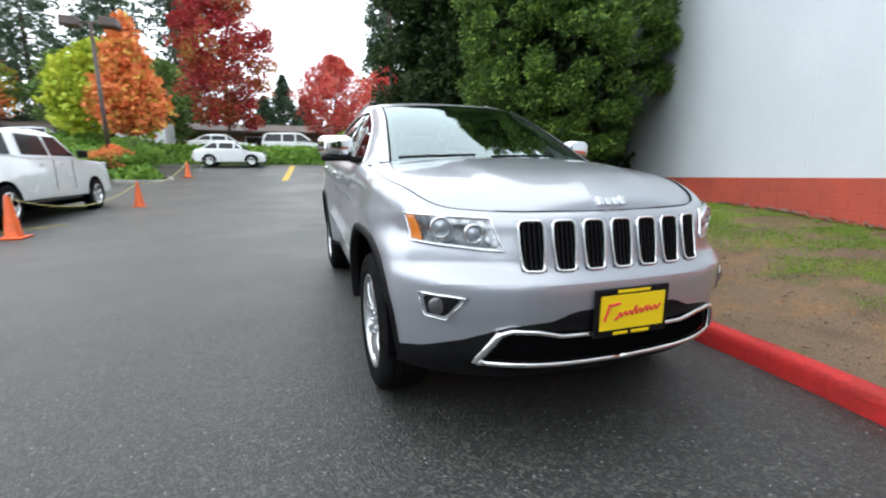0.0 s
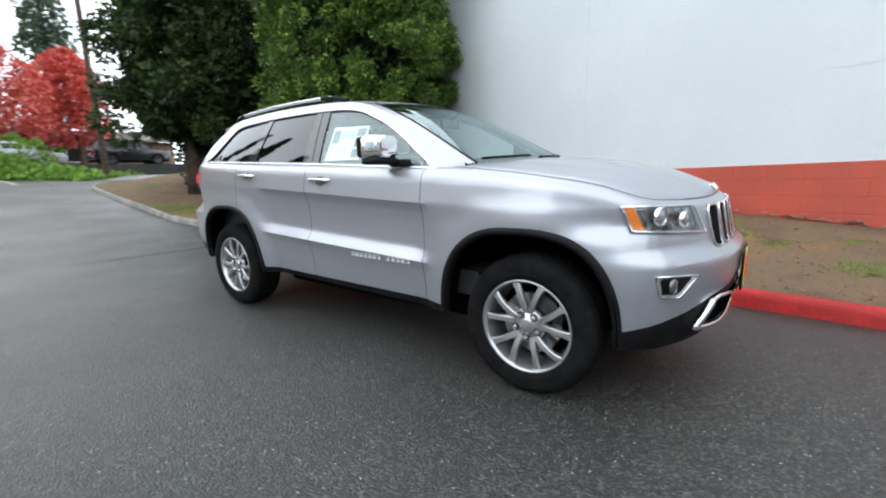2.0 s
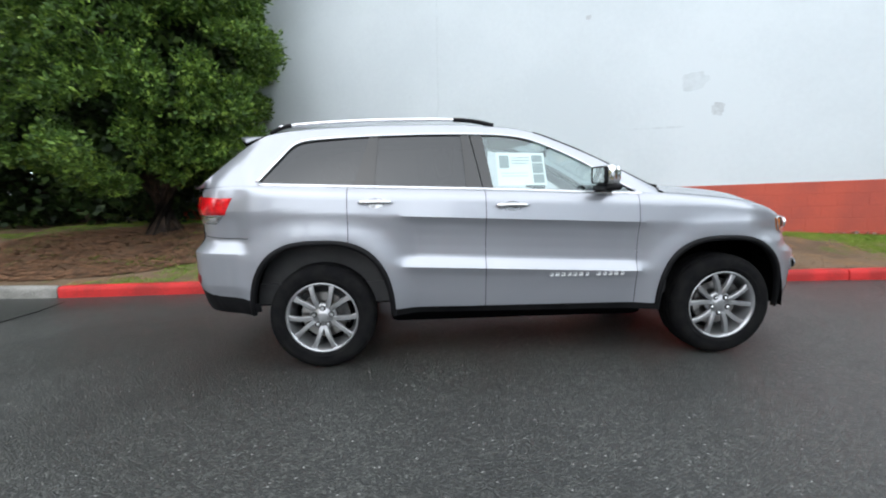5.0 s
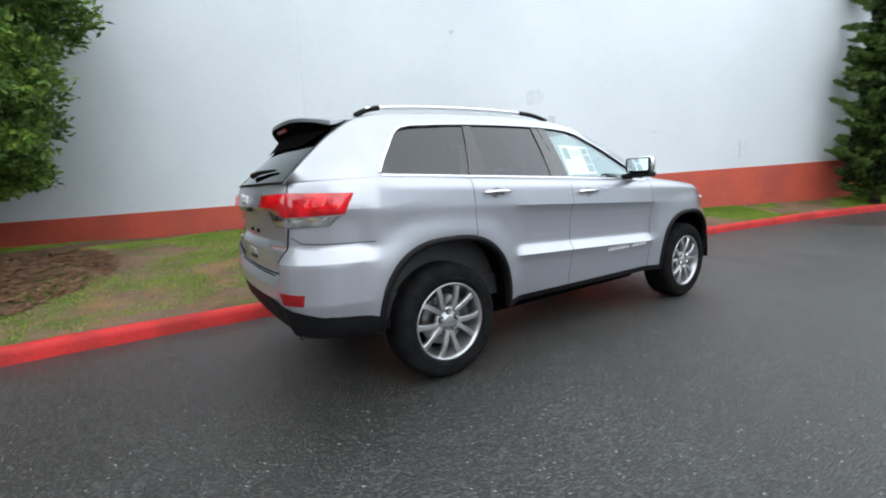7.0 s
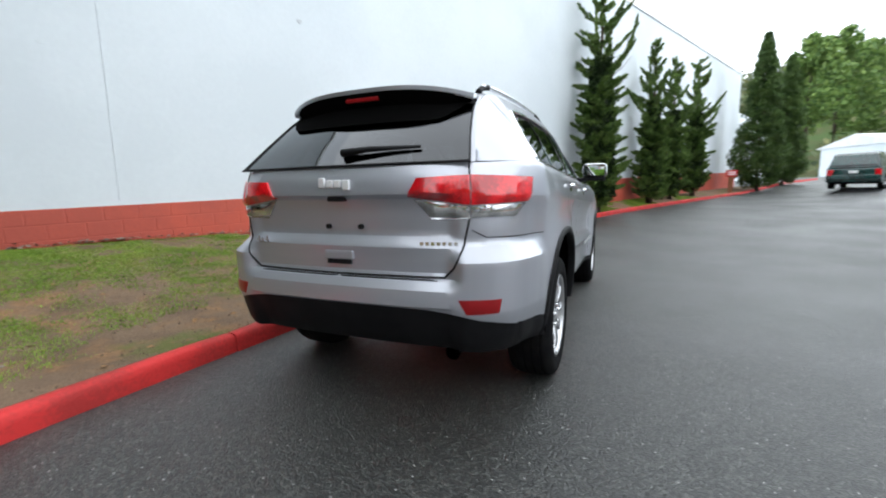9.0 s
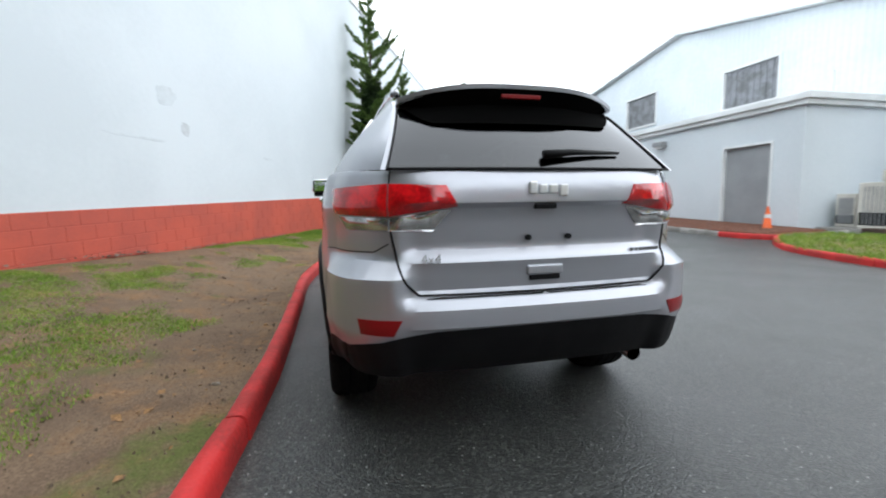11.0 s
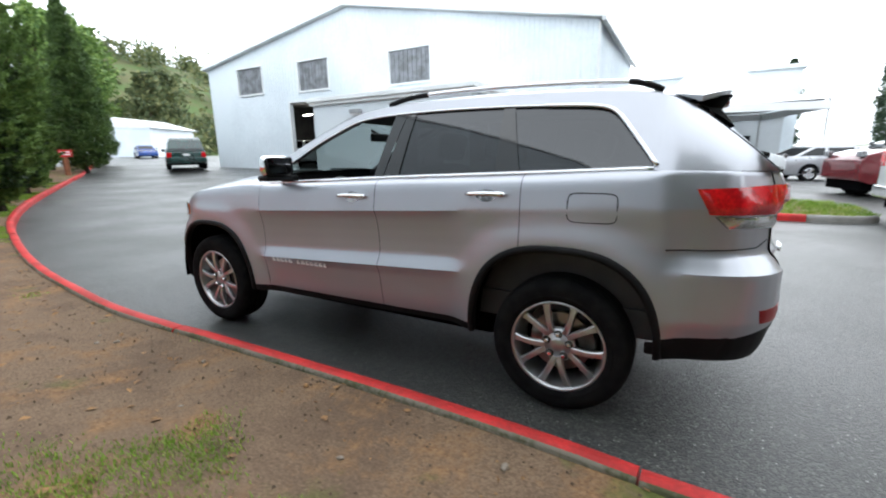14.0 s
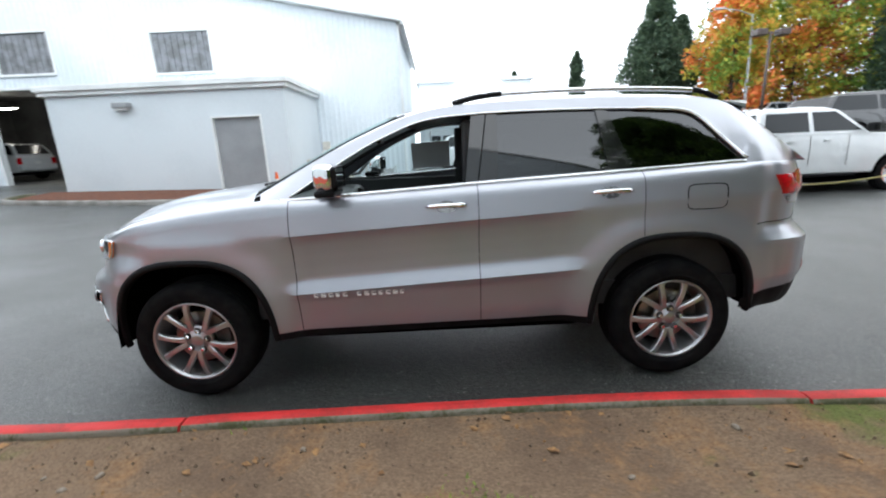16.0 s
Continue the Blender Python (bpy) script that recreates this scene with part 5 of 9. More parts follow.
for i, (x, y, h, rad) in enumerate(((-50, -2.0, 9.5, 2.6), (-53, -4.2, 7.5, 2.4), (-54, 0.2, 7.6, 2.4), (-57, 5.0, 7.5, 2.6), (-50, 9.2, 24, 3.2), (-50, -24.6, 30, 5.0), (-50, -17.1, 31, 4.2), (-52, -12.7, 30, 3.2), (-58, -21, 31, 5), (-60, -30, 32, 6), (-40, -38, 33, 6), (-62, -13, 27, 4.0), (-34, -44, 30, 6), (-48, -46, 32, 6), (-46, -31, 32, 6))):
    clumpy_tree("fir_tree", x, y, ground_z(x, y) + 0.3, h, rad * 1.05, 0.6, cone_shape, 12000, 0.42 if h > 12 else 0.30, M_FIR, 120 + i, "tall dark fir far behind the lot" if h > 12 else "dark spruce far behind the lot", 1.1 if h > 12 else 0.6, 330, 0.3, 2.2, 0.5, 0.3, group="far firs")


# ---- the silver sport utility car ----
M_PAINT = mat("silver_metallic_paint", (0.385, 0.398, 0.438), (0.37, 0.383, 0.422), 1.5, 0.36, metal=0.62, coat=0.8, bscale=900, fine=0.25, rvar=0.015)
M_BLKPL = mat("black_plastic", (0.008, 0.008, 0.009), (0.005, 0.005, 0.006), 6, 0.55, bscale=300, fine=0.3, bump=0.1, distance=0.002, spec=0.14)
M_BLKGL = plain("black_gloss", (0.008, 0.008, 0.009), 0.08, 0.0, 0.5)
M_CHROME = plain("chrome", (0.82, 0.83, 0.84), 0.07, 1.0)
M_BADGE = plain("bright_badge", (0.74, 0.75, 0.76), 0.3, 0.35)
M_SATIN = plain("satin_aluminium", (0.76, 0.77, 0.79), 0.27, 1.0)
M_ALLOY = mat("silver_alloy_paint", (0.48, 0.485, 0.50), (0.42, 0.425, 0.44), 6, 0.30, metal=0.85, coat=0.5, bscale=400, fine=0.2, rvar=0.03)
M_RUBBER = mat("tyre_rubber", (0.007, 0.007, 0.008), (0.012, 0.012, 0.012), 14, 0.85, bscale=200, fine=0.3, bump=0.1, distance=0.002, spec=0.05)
M_DARKMETAL = mat("dark_cast_metal", (0.09, 0.09, 0.09), (0.05, 0.05, 0.05), 9, 0.5, metal=0.7)
M_DISC = plain("brake_disc", (0.35, 0.34, 0.33), 0.3, 1.0)
M_GLASS = glass_mat("clear_window_glass", (0.82, 0.91, 0.91), 0.15, (0.82, 0.95, 0.97))
M_TINT = glass_mat("privacy_glass", (0.022, 0.023, 0.025), 0.07)
M_WSGLASS = glass_mat("windscreen_glass", (0.55, 0.64, 0.63), 0.20, (0.78, 0.92, 0.93))
M_LAMPCL = glass_mat("clear_lamp_cover", (0.93, 0.95, 0.96))
M_REDLAMP = mat("red_lamp_lens", (0.72, 0.008, 0.014), (0.36, 0.004, 0.008), 9, 0.12, coat=0.5, bscale=70, fine=0.5, rvar=0.02)
M_REDDK = plain("dark_red_reflector", (0.20, 0.006, 0.008), 0.3, 0.0, 0.0, spec=0.3)
M_AMBER = plain("amber_lens", (0.85, 0.22, 0.015), 0.15, 0.0, 0.8)
M_SMOKE = mat("smoked_chrome_lens", (0.42, 0.42, 0.43), (0.08, 0.08, 0.085), 45, 0.16, metal=0.75, coat=0.6, bscale=60)
M_REVERSE = mat("clear_reverse_lens", (0.58, 0.58, 0.58), (0.26, 0.26, 0.26), 12, 0.10, metal=0.8, coat=0.8, bscale=60, fine=0.4, rvar=0.02)
M_TRIMIN = mat("dark_grey_trim", (0.030, 0.030, 0.032), (0.02, 0.02, 0.022), 5, 0.6, bscale=120)
M_SEAT = mat("black_leather", (0.024, 0.024, 0.025), (0.014, 0.014, 0.015), 4, 0.45, bscale=90, bump=0.2, distance=0.003)
M_PAPER = plain("white_paper", (0.78, 0.79, 0.78), 0.7)
M_INK = plain("grey_print", (0.18, 0.2, 0.2), 0.7)
M_PLATEY = plain("yellow_plate", (0.85, 0.62, 0.01), 0.35, 0.0, 0.4)
M_PLATER = plain("red_print", (0.62, 0.03, 0.03), 0.45)

PLAN = [(2.338, 0.0), (2.335, 0.15), (2.324, 0.30), (2.298, 0.45), (2.245, 0.58), (2.175, 0.69), (2.085, 0.80), (1.96, 0.88), (1.80, 0.925), (1.60, 0.946), (1.40, 0.954), (1.0, 0.955), (0.4, 0.955),
        (-0.3, 0.955), (-0.9, 0.955), (-1.4, 0.955), (-1.75, 0.948), (-2.0, 0.925), (-2.18, 0.885), (-2.30, 0.82), (-2.38, 0.72), (-2.425, 0.58), (-2.447, 0.42), (-2.457, 0.22), (-2.46, 0.0)]


def plan_line():
    line = spline(PLAN, 0.02)
    if (line[-1] - Vector((-2.46, 0, 0))).length > 1e-4:
        line.append(Vector((-2.46, 0, 0)))
    nrm = []
    for i, p in enumerate(line):
        t = (line[min(i + 1, len(line) - 1)] - line[max(i - 1, 0)]).normalized()
        nrm.append(Vector((-t.y, t.x, 0)) * (1 if Vector((-t.y, t.x, 0)).dot(p - Vector((0, 0, 0))) > 0 else -1))
    nrm[0], nrm[-1] = Vector((1, 0, 0)), Vector((-1, 0, 0))
    for _ in range(3):
        full = [Vector((v.x, -v.y, 0)) for v in nrm[5:0:-1]] + nrm + [Vector((v.x, -v.y, 0)) for v in nrm[-2:-7:-1]]
        nrm = [sum(full[i:i + 11], Vector()).normalized() for i in range(len(nrm))]
    return line, nrm


CAR_LINE, CAR_NRM = plan_line()
CAR_N = len(CAR_LINE) - 1
OFF_F = [(0.28, -0.17), (0.34, -0.10), (0.42, -0.045), (0.47, -0.03), (0.56, -0.022), (0.63, -0.006), (0.72, 0.0), (0.755, -0.006), (0.775, -0.028), (0.79, -0.055), (0.81, -0.068), (0.90, -0.086), (0.99, -0.105), (1.03, -0.12), (1.3, -0.2)]
OFF_R = [(0.38, -0.16), (0.43, -0.09), (0.50, -0.055), (0.57, -0.03), (0.625, -0.012), (0.64, 0.0), (0.705, 0.0), (0.715, -0.002), (0.752, -0.026), (0.765, -0.046), (0.79, -0.056), (0.86, -0.050), (0.905, -0.042), (0.915, -0.046), (0.955, -0.080), (0.97, -0.084), (1.12, -0.066), (1.138, -0.050), (1.150, -0.026), (1.16, -0.026), (1.22, -0.034), (1.28, -0.06), (1.4, -0.1)]
# bumper horns outside the tailgate: their shoulder lies higher
OFF_RC = [(0.38, -0.09), (0.43, -0.05), (0.50, -0.03), (0.57, -0.015), (0.61, 0.0), (0.83, 0.004), (0.845, 0.002), (0.855, -0.006), (0.92, -0.046), (0.935, -0.050), (1.03, -0.046), (1.09, -0.040), (1.128, -0.026), (1.16, -0.028), (1.22, -0.038), (1.28, -0.055), (1.4, -0.1)]
OFF_S = [(0.34, -0.095), (0.40, -0.062), (0.46, -0.050), (0.55, -0.040), (0.64, -0.022), (0.690, -0.001), (0.752, -0.041), (0.765, -0.046), (0.84, -0.047), (0.92, -0.041), (0.99, -0.028), (1.02, -0.015), (1.042, -0.001), (1.16, -0.022), (1.22, -0.034), (1.3, -0.055)]
OFF_S0 = [(0.34, -0.045), (0.42, -0.030), (0.55, -0.020), (0.70, -0.012), (0.85, -0.014), (0.95, -0.012), (1.043, -0.004), (1.16, -0.020), (1.22, -0.034), (1.3, -0.055)]
ZTOP = [(-2.45, 1.285), (-2.2, 1.295), (-1.8, 1.302), (-1.23, 1.278), (-0.29, 1.245), (0.68, 1.205), (0.95, 1.208), (1.3, 1.178), (1.6, 1.140), (1.8, 1.103), (1.92, 1.070), (2.02, 1.044), (2.1, 1.030), (2.22, 1.022), (2.34, 1.020)]
ARCH = [(1.43, 0.475, 0.32, 0.555), (-1.445, 0.485, 0.32, 0.585)]


def bump01(x, a, b, soft):
    u = min((x - a) / soft, (b - x) / soft, 1.0)
    u = max(0.0, u)
    return u * u * (3 - 2 * u)


def step01(u):
    u = max(0.0, min(1.0, u))
    return u * u * (3 - 2 * u)


def tail_share(x):
    return step01((-1.90 - x) / 0.14)


def arch_top(x):
    """Height of the wheel opening at x, or None outside it."""
    for c, a, z0, h in ARCH:
        d = abs((x - c) / a)
        if d < 1:
            return z0 + h * (1 - d ** 2.7) ** (1 / 2.7)
    return None


def car_at(s):
    i = min(int(s), CAR_N - 1)
    f = s - i
    return CAR_LINE[i].lerp(CAR_LINE[i + 1], f), CAR_NRM[i].lerp(CAR_NRM[i + 1], f).normalized()


def ztop_s(s):
    p, n = car_at(s)
    return smooth_table(p.x, ZTOP) if -2.46 < p.x < 2.345 else ZTOP[0][1]


def car_pt(s, z, out=0.0):
    """A point of the body's skin on its +y side: s along the plan line from nose to tail, z the height."""
    p, n = car_at(s)
    wf, wr, ws = (n.x * n.x if n.x > 0 else 0.0), (n.x * n.x if n.x < 0 else 0.0), n.y * n.y
    ze = z + 0.045 * max(-1.9, min(1.2, p.x)) * ws
    crease = bump01(p.x, -0.98, 0.93, 0.22)
    horn = max(0.0, min(1.0, (p.y - 0.57) / 0.09))
    horn *= horn * (3 - 2 * horn)
    off = wf * lerp_table(z, OFF_F) + wr * ((1 - horn) * lerp_table(z, OFF_R) + horn * lerp_table(z, OFF_RC))
    tail = tail_share(p.x)
    off += ws * ((1 - tail) * (crease * lerp_table(ze, OFF_S) + (1 - crease) * lerp_table(ze, OFF_S0)) + tail * lerp_table(z, OFF_RC))
    # the upper nose is narrower than the flared arches
    off -= 0.048 * ws * step01((p.x - 1.55) / 0.33) * step01((z - 0.82) / 0.12)
    corner = 4 * n.x * n.x * n.y * n.y
    if n.x > 0:
        off -= corner * 0.028 * max(0, min(1, (z - 0.74) / 0.08))
    else:
        off -= corner * 0.030 * max(0, min(1, (z - 0.845) / 0.07)) + corner * 0.02 * max(0, min(1, (z - 1.0) / 0.2))
    # swelling round the wheel openings
    for c, a, z0, h in ARCH:
        d = (abs((p.x - c) / (a + 0.02)) ** 2.7 + abs((z - z0) / (h + 0.02)) ** 2.7) ** (1 / 2.7) if z > z0 else abs((p.x - c) / (a + 0.02))
        k = max(0.0, 1 - abs(d - 1) / 0.3)
        off += 0.022 * k * k * (3 - 2 * k) * ws
    t = smooth_table(p.x, ZTOP) - z
    r = (0.060 * ws + 0.04 * (1 - ws)) * (1 - 0.8 * step01((-1.75 - p.x) / 0.25))
    if t < r:
        q = 1 - max(t, 0.0) / r
        off -= r * (1 - math.sqrt(max(0.0, 1 - q * q))) * 0.95
    return Vector((p.x, p.y, z)) + n * (off + out)


def s_of(value, key, z, lo=0.0, hi=None):
    """The s at which the skin at height z has that x ('x'), or that y at the nose ('f') or the tail ('r')."""
    if key == "x":
        lo, hi = 0.0, float(CAR_N)
        f = lambda s: value - car_pt(s, z).x
    elif key == "f":
        lo, hi = 0.0, CAR_N * 0.22
        f = lambda s: car_pt(s, z).y - value
    else:
        lo, hi = CAR_N * 0.78, float(CAR_N)
        f = lambda s: value - car_pt(s, z).y
    for _ in range(30):
        m = (lo + hi) / 2
        if f(m) < 0:
            lo = m
        else:
            hi = m
    return (lo + hi) / 2


def skin(u, z, key, out=0.0):
    return car_pt(s_of(u, key, z), z, out)


ZC = [(-2.46, 0.632), (-2.44, 0.625), (-2.38, 0.580), (-2.25, 0.545), (-2.0, 0.53), (-1.95, 0.515), (-0.95, 0.422), (0.94, 0.412), (1.9, 0.425), (2.05, 0.455), (2.18, 0.51), (2.28, 0.58), (2.34, 0.61)]
ZB = [(-2.46, 0.42), (-2.2, 0.41), (-1.9, 0.40), (-0.95, 0.375), (0.95, 0.365), (1.85, 0.345), (2.1, 0.32), (2.34, 0.32)]
LEVELS = [0.47, 0.52, 0.57, 0.61, 0.625, 0.64, 0.665, 0.690, 0.715, 0.735, 0.752, 0.765, 0.79, 0.81, 0.83, 0.845, 0.855, 0.88, 0.905, 0.915, 0.935, 0.955, 0.97, 0.99, 1.02, 1.042, 1.06, 1.09, 1.128, 1.138, 1.150, 1.16, 1.19]


def skin_grid(bm, side, s0, s1, zlow, zhigh, levels, tops=True, gap=0.0):
    """Faces of the skin between two s and two heights (functions of s)."""
    ss = sorted({s0, s1, *[i for i in range(int(s0) + 1, int(s1) + 1) if s0 + 0.15 < i < s1 - 0.15]})
    cols = []
    for s in ss:
        a, b = zlow(s), zhigh(s)
        rel = [b - 0.085, b - 0.06, b - 0.04, b - 0.024, b - 0.012, b - 0.004, b] if tops else [b]
        pc, nc = car_at(s)
        tilt = 0.045 * max(-1.9, min(1.2, pc.x)) * nc.y * nc.y * (1 - step01((-1.45 - pc.x) / 0.4)) if tops else 0.0
        zs = [min(max(l, a), max(a, rel[0] - 0.004)) for l in [a] + [v - tilt for v in levels]] + [max(a, z) for z in rel]
        col = []
        for z in zs:
            q = car_pt(s, z)
            col.append(bm.verts.new((q.x, q.y * side, q.z)))
        cols.append(col)
    for a, b in zip(cols, cols[1:]):
        for j in range(len(a) - 1):
            bm.faces.new((a[j], b[j], b[j + 1], a[j + 1]) if side > 0 else (a[j], a[j + 1], b[j + 1], b[j]))
    bmesh.ops.remove_doubles(bm, verts=bm.verts, dist=0.0006)
    bmesh.ops.dissolve_degenerate(bm, edges=bm.edges, dist=0.0003)


def z_body_low(s):
    p, n = car_at(s)
    a = arch_top(p.x) if n.y > 0.5 else None
    return max(lerp_table(p.x, ZC), a or 0)


def z_clad_low(s):
    p, n = car_at(s)
    a = arch_top(p.x) if n.y > 0.5 else None
    return max(lerp_table(p.x, ZB), a or 0)


car = tagged(empty("suv_car"), "silver metallic mid-size sport utility car parked beside a red kerb", "car")


def patch(name, quad, key_out, material, parent, label="", n=10, m=5, side=1, skirt=0.02, smooth=True):
    """A lens or panel that follows the skin: four corners as (s, z), raised by key_out, with a rim back into the body."""
    (sa, za), (sb, zb), (sc, zc), (sd, zd) = quad
    bm = bmesh.new()
    g = []
    for i in range(n + 1):
        u = i / n
        row = []
        for j in range(m + 1):
            v = j / m
            s = (sa * (1 - u) + sb * u) * (1 - v) + (sd * (1 - u) + sc * u) * v
            z = (za * (1 - u) + zb * u) * (1 - v) + (zd * (1 - u) + zc * u) * v
            edge = min(u, 1 - u, v * 0.6, (1 - v) * 0.6)
            p = car_pt(s, z, key_out - 0.004 * max(0, 1 - edge / 0.06))
            row.append(bm.verts.new((p.x, p.y * side, p.z)))
        g.append(row)
    for i in range(n):
        for j in range(m):
            bm.faces.new((g[i][j], g[i + 1][j], g[i + 1][j + 1], g[i][j + 1]))
    ring = [g[i][0] for i in range(n + 1)] + [g[n][j] for j in range(1, m + 1)] + [g[i][m] for i in range(n - 1, -1, -1)] + [g[0][j] for j in range(m - 1, 0, -1)]
    c = Vector((0, 0, 0.8))
    low = []
    for v in ring:
        d = Vector((v.co.x, v.co.y, 0)).normalized()
        low.append(bm.verts.new(v.co - d * skirt))
    k = len(ring)
    for i in range(k):
        bm.faces.new((ring[i], low[i], low[(i + 1) % k], ring[(i + 1) % k]))
    return part(name, bm, material, parent, label, angle=40)


def skin_tube(name, pts, radius, material, parent, label="", side=1, out=0.0, closed=False, n=6):
    """A bead along the skin through (s, z) points."""
    bm = bmesh.new()
    q = []
    for (s0, z0), (s1, z1) in zip(pts, pts[1:] + (pts[:1] if closed else [])):
        k = max(1, int(max(abs(s1 - s0) * 0.02, abs(z1 - z0)) / 0.025))
        for i in range(k):
            p = car_pt(s0 + (s1 - s0) * i / k, z0 + (z1 - z0) * i / k, out)
            q.append((p.x, p.y * side, p.z))
    if not closed:
        p = car_pt(*pts[-1], out)
        q.append((p.x, p.y * side, p.z))
    tube(bm, q, radius, n, closed)
    return part(name, bm, material, parent, label, smooth=True)


def sx(x, z):
    return s_of(x, "x", z)


def sf(y, z):
    return s_of(y, "f", z)


def sr(y, z):
    return s_of(y, "r", z)


# roof and pillar lines: the outer edge and the middle of each cross line, from the windscreen's foot to the tailgate
EDGE = [(1.02, 0.775, 1.222), (0.62, 0.700, 1.435), (0.35, 0.652, 1.560), (0.04, 0.622, 1.672), (-0.30, 0.612, 1.712), (-0.9, 0.606, 1.722), (-1.5, 0.594, 1.704), (-1.84, 0.580, 1.668), (-2.0, 0.592, 1.585), (-2.18, 0.635, 1.440), (-2.345, 0.690, 1.287)]
MID = [(1.17, 1.238), (0.80, 1.440), (0.50, 1.585), (0.22, 1.690), (-0.25, 1.748), (-0.9, 1.764), (-1.5, 1.746), (-1.88, 1.706), (-2.06, 1.612), (-2.24, 1.452), (-2.412, 1.284)]


def edge_pt(k):
    i = min(int(k), len(EDGE) - 2)
    f = k - i
    return [smooth_table(k, [(j, e[d]) for j, e in enumerate(EDGE)]) for d in range(3)]


def mid_pt(k):
    return [smooth_table(k, [(j, e[d]) for j, e in enumerate(MID)]) for d in range(2)]


def roof_pt(k, v, lift=0.0):
    xe, ye, ze = edge_pt(k)
    xm, zm = mid_pt(k)
    a = abs(v)
    x = xm + (xe - xm) * a ** 2.2
    z = zm + (ze - zm) * (0.5 * a * a + 0.5 * a ** 9)
    return Vector((x, v * ye, z + lift))


def roof_piece(name, k0, k1, v0, v1, material, label="", lift=0.0, nk=14, nv=24):
    bm = bmesh.new()
    g = [[bm.verts.new(roof_pt(k0 + (k1 - k0) * i / nk, v0 + (v1 - v0) * j / nv, lift)) for j in range(nv + 1)] for i in range(nk + 1)]
    for i in range(nk):
        for j in range(nv):
            bm.faces.new((g[i][j], g[i + 1][j], g[i + 1][j + 1], g[i][j + 1]))
    return part(name, bm, material, car, label, smooth=True)


EDGE_Z = sorted([(e[0], e[2]) for e in EDGE])
EDGE_Y = sorted([(e[0], e[1]) for e in EDGE])
DLO_T = [(-1.86, 1.318), (-1.81, 1.385), (-1.735, 1.480), (-1.665, 1.565), (-1.60, 1.604), (-1.46, 1.624), (-1.07, 1.643), (-0.67, 1.650), (-0.36, 1.647), (-0.10, 1.634), (0.05, 1.608), (0.16, 1.568), (0.34, 1.490), (0.50, 1.402), (0.68, 1.290), (0.80, 1.216)]
DLO_B = [(-1.86, 1.322), (-1.23, 1.298), (-0.29, 1.264), (0.68, 1.220), (0.80, 1.216)]


def glass_y(x, z):
    """Half-width of the upper body at x and z."""
    s = sx(min(x, 1.0), smooth_table(x, ZTOP))
    zb = ztop_s(s)
    yb = car_pt(s, zb).y if x < 1.0 else 0.78
    zt, yt = smooth_table(x, EDGE_Z), smooth_table(x, EDGE_Y)
    t = 0.0 if zt - zb < 1e-3 else max(0.0, min(1.0, (z - zb) / (zt - zb)))
    c = 0.18 + 0.37 * step01((-1.80 - x) / 0.2)
    return yb + (yt - yb) * ((1 - c) * t + c * t * t)


def build_upper(side):
    """Pillars and roof side with the real window opening left out of it."""
    xs = sorted({*np.linspace(-2.34, 1.0, 110).round(4), *[d[0] for d in DLO_T], -1.85, 0.79})
    bm = bmesh.new()
    low, up = [], []
    for x in xs:
        zb, zt = smooth_table(x, ZTOP), smooth_table(x, EDGE_Z)
        zt = max(zt, zb + 0.002)
        inside = -1.86 <= x <= 0.80
        a, b = (smooth_table(x, DLO_B), max(smooth_table(x, DLO_T), smooth_table(x, DLO_B))) if inside else ((zb + zt) / 2,) * 2
        a, b = min(max(a, zb), zt), min(max(b, zb), zt)
        low.append([bm.verts.new((x, side * glass_y(x, z), z)) for z in (zb, (zb + a) / 2, a)])
        up.append([bm.verts.new((x, side * glass_y(x, z), z)) for z in (b, b + (zt - b) * 0.35, b + (zt - b) * 0.7, zt)])
    for G in (low, up):
        for c, d in zip(G, G[1:]):
            for j in range(len(c) - 1):
                bm.faces.new((c[j], d[j], d[j + 1], c[j + 1]))
    bmesh.ops.remove_doubles(bm, verts=bm.verts, dist=0.0008)
    return part("upper_side", bm, M_PAINT, car, smooth=True)


def pane(name, x0, x1, side, material, label, inset=0.012, lean0=0.0, lean1=0.0):
    """A side window between two x, leaning at its ends."""
    bm = bmesh.new()
    g = []
    n, m = 16, 8
    for i in range(n + 1):
        col = []
        for j in range(m + 1):
            v = j / m
            x = (x0 + lean0 * v) + ((x1 + lean1 * v) - (x0 + lean0 * v)) * i / n
            x = min(max(x, -1.858), 0.798)
            a, b = smooth_table(x, DLO_B) - 0.006, smooth_table(x, DLO_T) + 0.006
            z = a + (b - a) * v
            col.append(bm.verts.new((x, side * (glass_y(x, z) - inset), z)))
        g.append(col)
    for i in range(n):
        for j in range(m):
            bm.faces.new((g[i][j], g[i + 1][j], g[i + 1][j + 1], g[i][j + 1]))
    bmesh.ops.remove_doubles(bm, verts=bm.verts, dist=0.0005)
    ob = part(name, bm, material, car, label, smooth=True)
    ob.visible_shadow = False
    return ob


def solid_pane(name, x0, x1, side, material, parent, label="", proud=-0.004, lean0=0.0, lean1=0.0):
    ob = pane(name, x0, x1, side, material, label, -proud, lean0, lean1)
    ob.visible_shadow = True
    return ob


